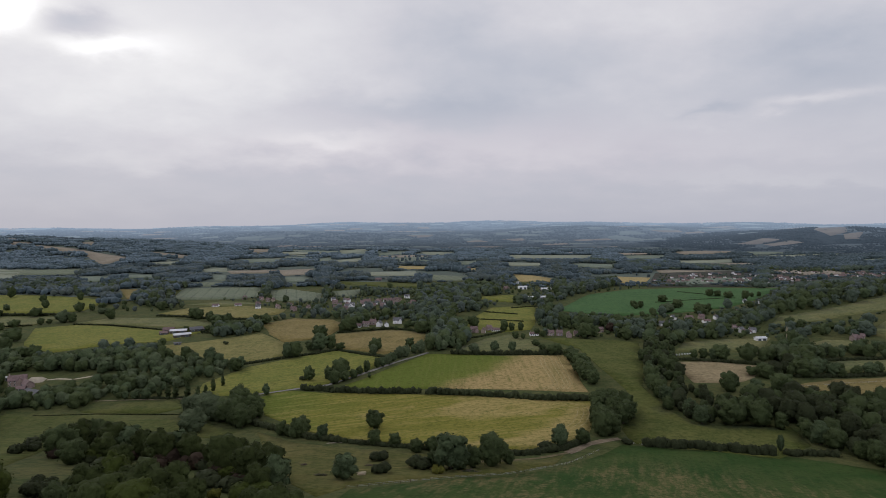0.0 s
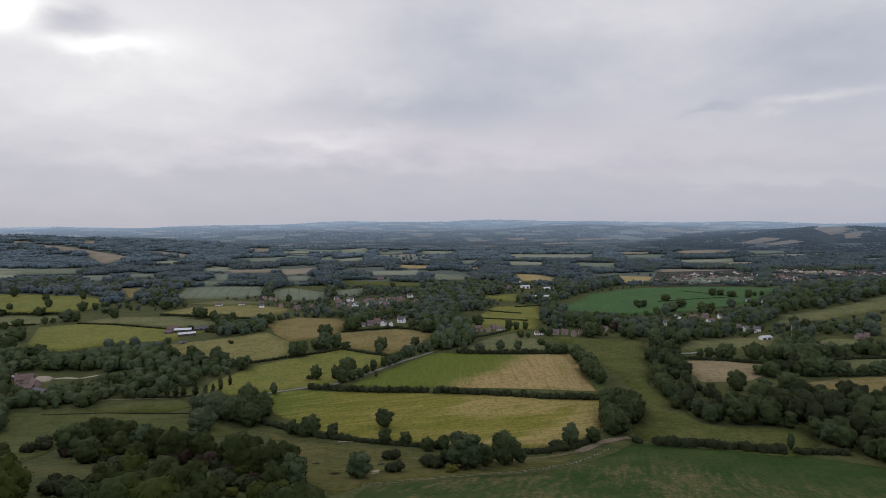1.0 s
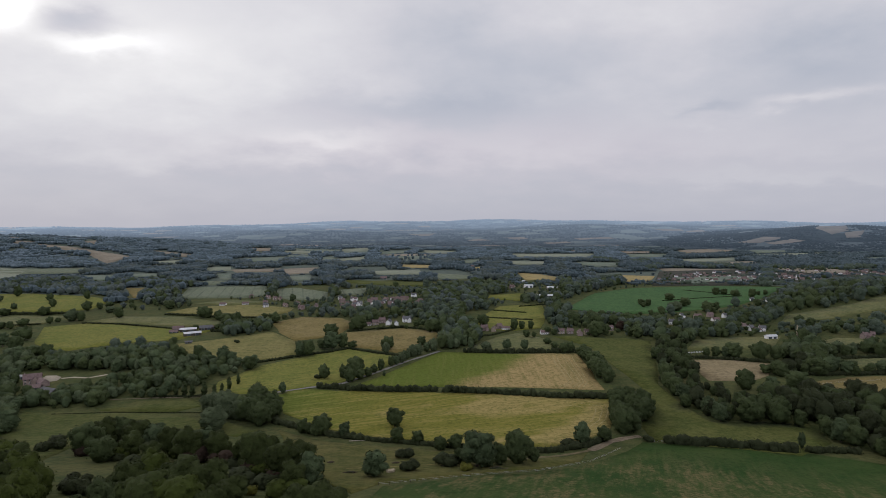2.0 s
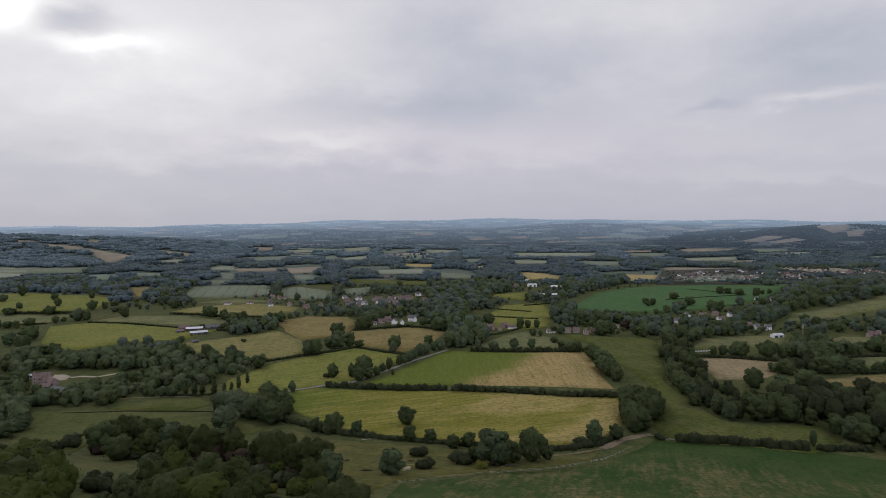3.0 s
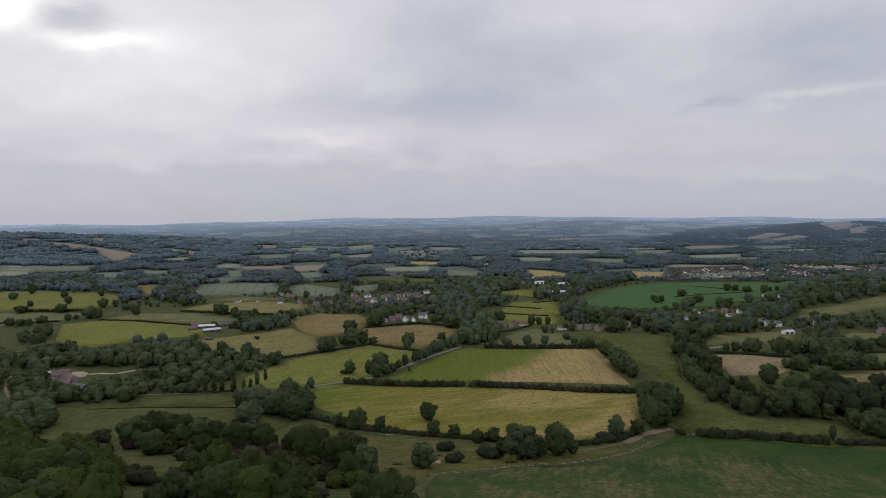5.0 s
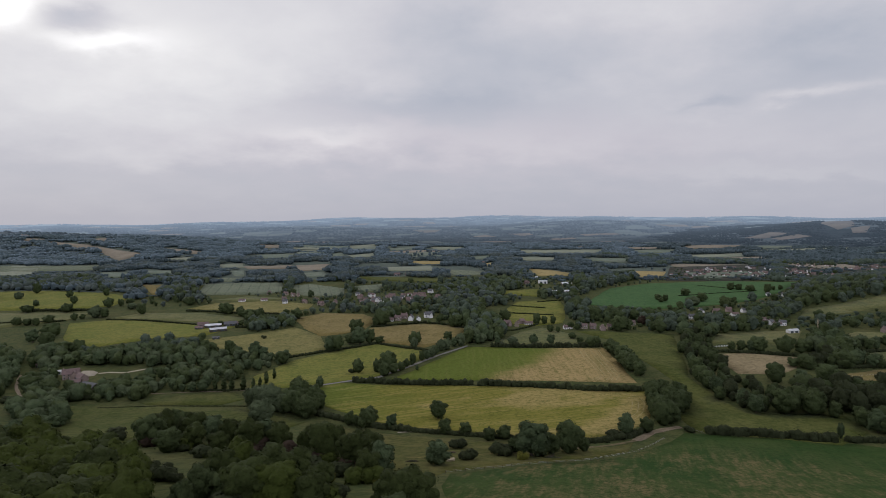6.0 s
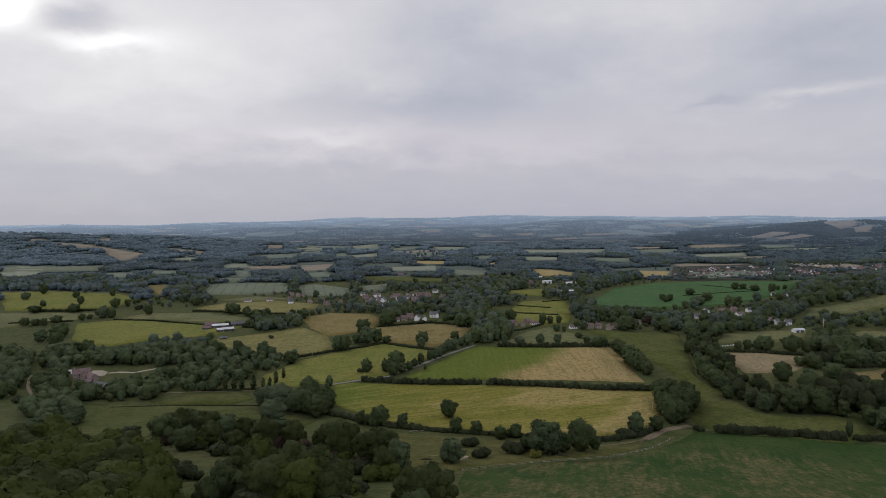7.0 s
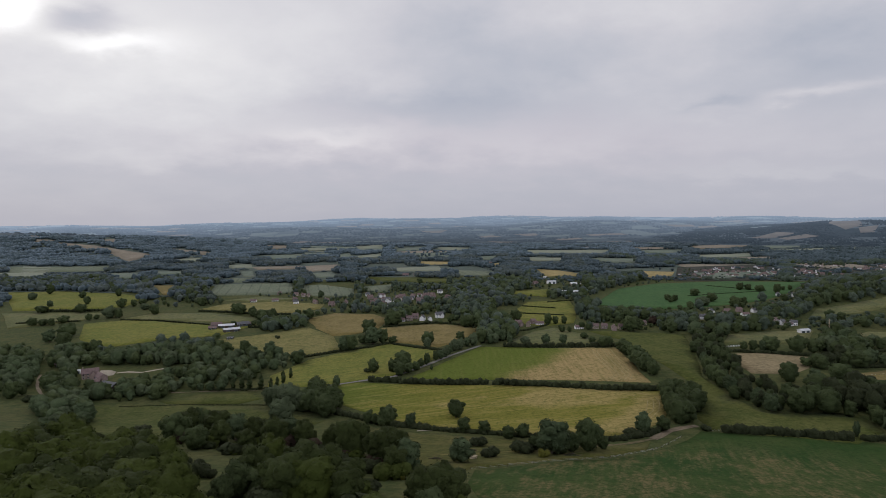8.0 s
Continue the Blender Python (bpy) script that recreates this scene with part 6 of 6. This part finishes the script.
HOUSES = {
    "white": house(9, 6.5, 4.6, 7.6, WHITE, SLATE, "white-rendered cottage with a grey slate roof"),
    "white_wing": house(11.5, 7, 4.8, 8.2, WHITE, SLATE, "large white-rendered house with a slate-roofed wing", 6.0),
    "brick": house(8.5, 6.5, 4.7, 7.8, BRICK, TILE, "red brick house with a weathered tile roof"),
    "brick_wing": house(10.5, 7, 4.8, 8.3, BRICK, TILE, "red brick house with gabled wing and tiled roof", 6.0),
    "stone": house(9, 6.2, 4.4, 7.4, STONE, TILE, "buff stone cottage with a red tile roof"),
    "bungalow": house(12, 7.5, 2.7, 5.2, WHITE, TILE, "low pale bungalow with a brown tile roof"),
    "far_white": house(10, 7, 4.8, 7.8, WHITE, TILE, "distant white-walled house with a red-brown roof", windows=False),
    "far_pale": house(12, 7.5, 4.6, 7.8, WHITE, SLATE, "distant pale house with a grey roof", 6.0, windows=False),
    "far_brick": house(10, 7, 4.8, 8.2, BRICK, TILE, "distant brick house with a red-brown tile roof", windows=False),
    "far_pink": house(13, 7.5, 4.8, 8.4, CREAM, TILE, "distant pinkish house with a tiled roof and wing", 6.0, windows=False),
    "farmhouse": house(14, 7.5, 5.2, 9.2, CREAM, TILE, "large old pinkish-cream farmhouse with steep brown tiled gables", 6.5),
}
BARNS = {
    "farm": barn(18, 7, 3.0, 4.4, TIMBER, SHEET, "low cattle barn with pale metal roof sheets"),
    "shelter": barn(7, 3.6, 2.2, 2.9, TIMBER, SLATE, "small dark timber field shelter"),
    "pale": barn(28, 7, 2.6, 4.2, TIMBER, SHEET, "long low barn with pale metal roof sheets"),
    "dark": barn(14, 8, 3.0, 5.4, TIMBER, SLATE, "dark weatherboarded barn with a slate roof"),
    "white": barn(20, 10, 4.5, 6.5, WHITE, SHEET, "white-walled farm shed with a pale roof"),
    "block": barn(15, 8, 4.2, 5.4, WHITE, SHEET, "square white-walled farm building with a pale roof"),
    "dull": barn(17, 8, 3.0, 5.2, STONE, SHEET, "stone-walled farm shed with a grey metal roof"),
    "low": barn(9, 5, 2.2, 3.8, TIMBER, TILE, "low dark outbuilding with a brown tile roof"),
    "small": barn(11, 5, 2.6, 3.8, WHITE, SHEET, "small white-walled shed with pale roof"),
    "shed": barn(6, 4, 2.4, 3.2, WHITE, SHEET, "small white garden shed"),
    "tiled": barn(12, 6.5, 3.0, 5.8, BRICK, TILE, "old brick barn with a red tile roof"),
}
USED = set()
TOWN = np.random.default_rng(21)


def settle(bank_of, kind, x, y, turn, group="", size=0.85):
    """Puts a building of a kind on its plot: the pattern itself the first time, then copies."""
    ob = bank_of[kind]
    key = (id(bank_of), kind)
    m = stand(ob, x, y, turn, size if bank_of is HOUSES else 1.0)
    if key in USED:
        ob = copy_thing(ob, m)
    else:
        USED.add(key)
        ob.matrix_world = m
    return tagged(ob, group=group)


def street(line, gap, kinds, group, spread=6.0, size=0.92):
    for x, y in dense(line, gap):
        settle(HOUSES, kinds[int(TOWN.integers(len(kinds)))], x + TOWN.normal(0, spread), y + TOWN.normal(0, spread * 1.5),
               float(TOWN.choice((0, 90, 180, 20, -25))) + TOWN.normal(0, 12), group, size)


# the white cottages above the tan field
for where, kind, turn in (([(-55, 705)], "white_wing", 14), ([(-75, 690)], "white", 78), ([(-66, 685)], "white", 100), ([(-91, 692)], "stone", 12),
                          ([(-84, 704)], "brick", 165), ([(-101, 690)], "bungalow", -8)):
    settle(HOUSES, kind, *where[0], turn, "cottages above the field")
# the village
for where, kind, turn in (
        ([(-172, 922)], "white", 30), ([(-152, 862)], "stone", 10), ([(-142, 870)], "brick", 80), ([(-130, 847)], "white", 70),
        ([(-119, 839)], "white_wing", -15), ([(-107, 831)], "white", 20), ([(-105, 863)], "white", 5), ([(-98, 872)], "white", -10),
        ([(-121, 883)], "stone", 15), ([(-88, 848)], "brick", 10), ([(-80, 886)], "brick_wing", 60), ([(-70, 866)], "brick", 10),
        ([(-59, 852)], "stone", -20), ([(-78, 830)], "brick", 25), ([(-57, 931)], "white_wing", 15), ([(-142, 828)], "brick", 0)):
    settle(HOUSES, kind, *where[0], turn, "village houses")
street([(-172, 905), (-140, 893), (-104, 896), (-66, 902)], 12.0, ["far_white", "far_brick", "far_pale", "far_white", "far_pink"], "village houses", 5.5, 0.78)
street([(-160, 846), (-128, 862), (-92, 862), (-52, 872)], 13.0, ["far_white", "far_pink", "far_pale", "far_brick"], "village houses", 5.5, 0.78)
street([(-150, 830), (-112, 822), (-70, 842), (-44, 848)], 15.0, ["brick", "white", "stone"], "village houses", 5.5, 0.78)
street([(-338, 897), (-306, 899), (-262, 868), (-242, 871)], 24.0, ["stone", "brick", "white", "bungalow"], "roadside village houses")
street([(-317, 945), (-296, 949), (-265, 923)], 26.0, ["brick", "stone"], "roadside village houses")
street([(-226, 863), (-205, 840), (-189, 847)], 22.0, ["brick", "stone", "brick_wing"], "roadside village houses")
# the farm by the poplars
settle(HOUSES, "farmhouse", *[(-343, 471)][0], 28, "", 0.88)
settle(BARNS, "tiled", *[(-331, 465)][0], -40, "farm buildings")
settle(BARNS, "dark", *[(-307, 437)][0], -24, "farm buildings")
settle(BARNS, "low", *[(-329, 453)][0], 12, "farm buildings")
settle(BARNS, "shed", *[(-364, 487)][0], 10, "farm buildings")
settle(BARNS, "low", *[(-397, 515)][0], 40, "farm buildings")
# farm sheds in the pasture
for where, kind, turn in (([(-296, 665)], "farm", 32), ([(-311, 690)], "farm", 18), ([(-325, 695)], "tiled", 15), ([(-324, 681)], "low", 10),
                          ([(-294, 698)], "dark", 30), ([(-288, 704)], "low", 15), ([(-281, 620)], "shelter", 20)):
    settle(BARNS, kind, *where[0], turn, "farm sheds")
# scattered houses and sheds of the middle distance
for where, kind, turn in (
        ([(33, 632)], "brick_wing", 15), ([(43, 626)], "stone", 80), ([(57, 634)], "bungalow", -12), ([(50, 640)], "brick", 35),
        ([(111, 606)], "stone", 5), ([(120, 605)], "brick", 0), ([(128, 596)], "brick", 90), ([(137, 601)], "stone", 5),
        ([(166, 621)], "stone", 20), ([(272, 693)], "white", 15), ([(244, 654)], "white", 0), ([(249, 654)], "white", 5),
        ([(288, 688)], "far_pink", 10), ([(306, 696)], "far_brick", 4), ([(322, 690)], "far_pale", 15), ([(288, 684)], "bungalow", 10), ([(301, 671)], "bungalow", 12), 
        ([(310, 625)], "stone", 10), ([(311, 613)], "white", 30), ([(314, 607)], "bungalow", 10), ([(321, 609)], "white", -15),
        ([(413, 804)], "white", 80), ([(425, 789)], "white", 75), ([(436, 747)], "stone", 10), ([(530, 789)], "white", 10),
        ([(396, 564)], "brick_wing", 20), ([(406, 570)], "stone", -30), ([(363, 732)], "bungalow", 15), ([(94, 607)], "bungalow", 5),
        ([(109, 1022)], "brick_wing", 30), ([(65, 1485)], "stone", 10), ([(79, 1519)], "stone", 80)):
    settle(HOUSES, kind, *where[0], turn)
for where, kind, turn in (([(139, 1030)], "block", 5), ([(175, 1003)], "dull", 8), ([(143, 897)], "pale", 6),
                          ([(144, 1127)], "shed", 8), ([(309, 571)], "small", 12), ([(330, 567)], "low", 5),
                          ([(-131, 1195)], "tiled", 5), ([(-108, 1193)], "tiled", 0), ([(622, 1155)], "block", 5), ([(756, 1133)], "block", 0)):
    settle(BARNS, kind, *where[0], turn)
# the town beyond the green crop
FAR_KINDS = ["far_white", "far_brick", "far_pale", "far_pink", "far_white", "far_pink"]
for line, gap, spread in (
        ([(489, 1242), (548, 1253), (636, 1214)], 12.0, 14.0), ([(468, 1160), (535, 1147), (599, 1133)], 12.0, 12.0),
        ([(697, 1262), (729, 1234), (759, 1206)], 12.0, 14.0), ([(667, 1176), (698, 1162), (717, 1148)], 13.0, 12.0),
        ([(815, 1267), (848, 1235), (951, 1265)], 14.0, 16.0), ([(415, 1183), (437, 1149), (437, 1095)], 30.0, 12.0),
        ([(478, 1205), (560, 1200), (650, 1180), (720, 1190)], 12.0, 10.0), ([(700, 1215), (770, 1235), (850, 1255), (960, 1290)], 14.0, 10.0),
        ([(520, 1290), (600, 1300), (690, 1300)], 16.0, 12.0), ([(760, 1320), (850, 1330), (960, 1340)], 18.0, 14.0),
        ([(487, 1511), (519, 1478)], 34.0, 10.0), ([(660, 1560), (760, 1600), (900, 1640)], 40.0, 20.0), ([(900, 1850), (1010, 1900)], 60.0, 20.0)):
    street(line, gap, FAR_KINDS, "town houses", spread, 0.74)


# ---- small things in the meadows ----
LITTER = np.random.default_rng(33)
TWIG = plain("grey_brown_twigs", (0.070, 0.056, 0.042), (0.120, 0.098, 0.074), 0.4, 0.95, 0.1)
CUT_WOOD = plain("pale_cut_wood", (0.330, 0.270, 0.180), (0.430, 0.360, 0.250), 0.3, 0.9, 0.15)
WRAP = plain("white_bale_wrap", (0.62, 0.64, 0.64), (0.74, 0.75, 0.74), 0.8, 0.4, 0.4)
RUBBLE = plain("pale_rubble", (0.280, 0.265, 0.240), (0.400, 0.380, 0.350), 0.5, 0.95, 0.1, 0.02)


def brush_heap(x, y, w, d, h, label):
    """A low heap of crossed dead branches over a mound of leaf litter."""
    top = new("brush_heap")
    top.matrix_world = pose(x, y, float(height(x, y)))
    verts, quads = [], []
    for i in range(70):
        a, b, c = LITTER.normal(0, 0.3), LITTER.normal(0, 0.3), LITTER.uniform(0, 6.28)
        z = h * max(0.1, 1 - abs(a) - abs(b)) * LITTER.uniform(0.3, 1.0)
        half = LITTER.uniform(0.5, 1.4)
        e = (math.cos(c) * half, math.sin(c) * half, LITTER.normal(0, 0.25))
        p = (a * w, b * d, z)
        limb(verts, quads, [u - v for u, v in zip(p, e)], [u + v for u, v in zip(p, e)], 0.09, 0.04, 4)
    me = np_mesh("brushwood", verts, quads)
    me.materials.append(TWIG)
    new("brushwood", me).parent = top
    bm = bmesh.new()
    bmesh.ops.create_icosphere(bm, subdivisions=3, radius=1.0)
    for v in bm.verts:
        k = 1 + 0.5 * noise.noise(v.co * 2.3 + Vector((x, y, 0)))
        v.co = Vector((v.co.x * w * 0.5 * k, v.co.y * d * 0.5 * k, max(-0.3, v.co.z * h * 0.75 * k)))
    part("leaf_litter", bm, LEAF_HEDGE, top, "dark withered leaves")
    return tagged(top, label, "brush heap")


def log_pile(x, y, turn, label):
    """A few cut logs thrown together."""
    top = new("log_pile")
    top.matrix_world = pose(x, y, float(height(x, y)), 0, 0, turn)
    for i in range(6):
        verts, quads = [], []
        dx, dy, z = LITTER.normal(0, 0.5), (i % 3 - 1) * 0.75, 0.3 + 0.5 * (i // 3)
        c = LITTER.normal(0, 0.35)
        half, r = LITTER.uniform(1.1, 1.8), LITTER.uniform(0.26, 0.36)
        limb(verts, quads, (dx - math.cos(c) * half, dy - math.sin(c) * half, z), (dx + math.cos(c) * half, dy + math.sin(c) * half, z + 0.1), r, r * 0.85, 9)
        n = len(quads)
        me = bpy.data.meshes.new("log")
        me.from_pydata(verts, [], quads + [tuple(range(8, -1, -1)), tuple(range(9, 18))])
        me.materials.append(CUT_WOOD)
        new("log", me).parent = top
    return tagged(top, label, "log pile")


def wrapped_bale(x, y, turn):
    """A round bale lying on its side, with soft shoulders."""
    bm = bmesh.new()
    rings = []
    for u, r in ((-0.62, 0.5), (-0.6, 0.6), (-0.5, 0.65), (0.5, 0.65), (0.6, 0.6), (0.62, 0.5)):
        rings.append([bm.verts.new((u, math.cos(t * math.pi / 8) * r, 0.62 + math.sin(t * math.pi / 8) * r)) for t in range(16)])
    for a, b in zip(rings, rings[1:]):
        for i in range(16):
            bm.faces.new((a[i], a[(i + 1) % 16], b[(i + 1) % 16], b[i]))
    bm.faces.new(rings[0][::-1]), bm.faces.new(rings[-1])
    bmesh.ops.recalc_face_normals(bm, faces=bm.faces[:])
    me = bpy.data.meshes.new("bale")
    bm.to_mesh(me)
    bm.free()
    me.materials.append(WRAP)
    ob = new("bale", me)
    ob.matrix_world = pose(x, y, float(height(x, y)) + 0.1, 0, 0, turn)
    return tagged(ob, "round bale in white plastic wrap beside a hedge", "bale", "row of wrapped bales")


def rubble_heap(x, y):
    """A spread of broken pale stone."""
    top = new("rubble_heap")
    top.matrix_world = pose(x, y, float(height(x, y)))
    for i in range(14):
        bm = bmesh.new()
        bmesh.ops.create_icosphere(bm, subdivisions=1, radius=LITTER.uniform(0.5, 1.0))
        for v in bm.verts:
            v.co = v.co * LITTER.uniform(0.75, 1.2)
            v.co.z *= 0.6
        bmesh.ops.translate(bm, verts=bm.verts[:], vec=(LITTER.normal(0, 4.0), LITTER.normal(0, 0.8), 0.25))
        part("stone", bm, RUBBLE, top)
    return tagged(top, "low heap of pale broken stone in pasture", "rubble heap")


brush_heap(*[(-50, 236)][0], 4.2, 1.8, 1.0, "long low heap of dead branches in rough grass")
brush_heap(*[(-62, 258)][0], 2.0, 1.2, 0.7, "small dark heap of cuttings in rough grass")
brush_heap(*[(-33, 258)][0], 2.6, 1.2, 0.7, "small dark heap of cuttings beside a bush")
brush_heap(*[(256, 404)][0], 9.0, 3.5, 2.6, "large dark brush heap in dry pasture")
brush_heap(*[(11, 249)][0], 6.0, 2.0, 1.2, "low heap of grey cuttings along the crop")
log_pile(*[(-34, 239)][0], 15, "few pale cut logs lying in meadow grass")
log_pile(*[(-2, 247)][0], 60, "pale stack of split logs beside a thicket")
rubble_heap(*[(251, 400)][0])
for i, (x, y) in enumerate(dense([(201, 510), (209, 512), (217, 514)], 2.4)):
    wrapped_bale(x, y, 80 + LITTER.normal(0, 12))


def dead_trunk(x, y, tall):
    """A bare standing trunk, broken off at the top."""
    verts, quads = [], []
    limb(verts, quads, (0, 0, -0.8), (0.2, 0.1, tall * 0.6), 0.7, 0.55, 9)
    limb(verts, quads, (0.2, 0.1, tall * 0.6), (0.1, 0.3, tall), 0.55, 0.35, 9)
    limb(verts, quads, (0.2, 0.1, tall * 0.7), (1.6, 0.2, tall * 0.9), 0.2, 0.08, 6)
    limb(verts, quads, (0.2, 0.1, tall * 0.5), (-1.3, 0.4, tall * 0.72), 0.2, 0.07, 6)
    me = np_mesh("dead_trunk", verts, quads)
    me.materials.append(CUT_WOOD)
    ob = new("dead_trunk", me)
    ob.matrix_world = pose(x, y, float(height(x, y)))
    return tagged(ob, "tall bare pale dead tree trunk beside sheds", "dead tree")


dead_trunk(*[(341, 582)][0], 11.0)


def wire_fence(line, gap, label):
    """Thin wooden posts with two strands of wire."""
    top = new("fence")
    x0, y0 = line[0]
    z0 = float(height(x0, y0))
    top.matrix_world = pose(x0, y0, z0)
    verts, quads = [], []
    limb(verts, quads, (0, 0, -0.5), (0, 0, 1.25), 0.10, 0.09, 6)
    shaft = bpy.data.meshes.new("post")
    shaft.from_pydata(verts, [], quads + [tuple(range(6, 12))])
    shaft.materials.append(TWIG)
    feet = [Vector((x - x0, y - y0, float(height(x, y)) - z0)) for x, y in dense(line, gap)]
    for p in feet:
        ob = new("post", shaft)
        ob.parent = top
        ob.location = p
        ob.rotation_euler = (LITTER.normal(0, 0.05), LITTER.normal(0, 0.05), LITTER.uniform(0, 3))
    for up_by in (0.6, 1.1):
        verts, quads = [], []
        for i, p in enumerate(feet):
            along = feet[min(i + 1, len(feet) - 1)] - feet[max(i - 1, 0)]
            across = Vector((-along.y, along.x, 0)).normalized() * 0.017
            mid = p + Vector((0, 0, up_by))
            verts += [tuple(mid + across - Vector((0, 0, 0.01))), tuple(mid - across - Vector((0, 0, 0.01))),
                      tuple(mid + Vector((0, 0, 0.02)))]
            if i:
                k = 3 * i
                quads += [(k - 3 + j, k - 3 + (j + 1) % 3, k + (j + 1) % 3, k + j) for j in range(3)]
        me = np_mesh("wire", verts, quads)
        me.materials.append(SHEET)
        new("wire", me).parent = top
    return tagged(top, label, "fence")


wire_fence([(-36, 214), (-5, 231), (28, 246), (57, 268), (78, 292)], 4.5, "thin post and wire fence along the crop")
wire_fence([(96, 304), (101, 303), (106, 302)], 2.5, "short post and wire fence at a gateway")
wire_fence([(252, 412), (285, 418), (322, 424)], 5.0, "thin post and wire fence across dry pasture")
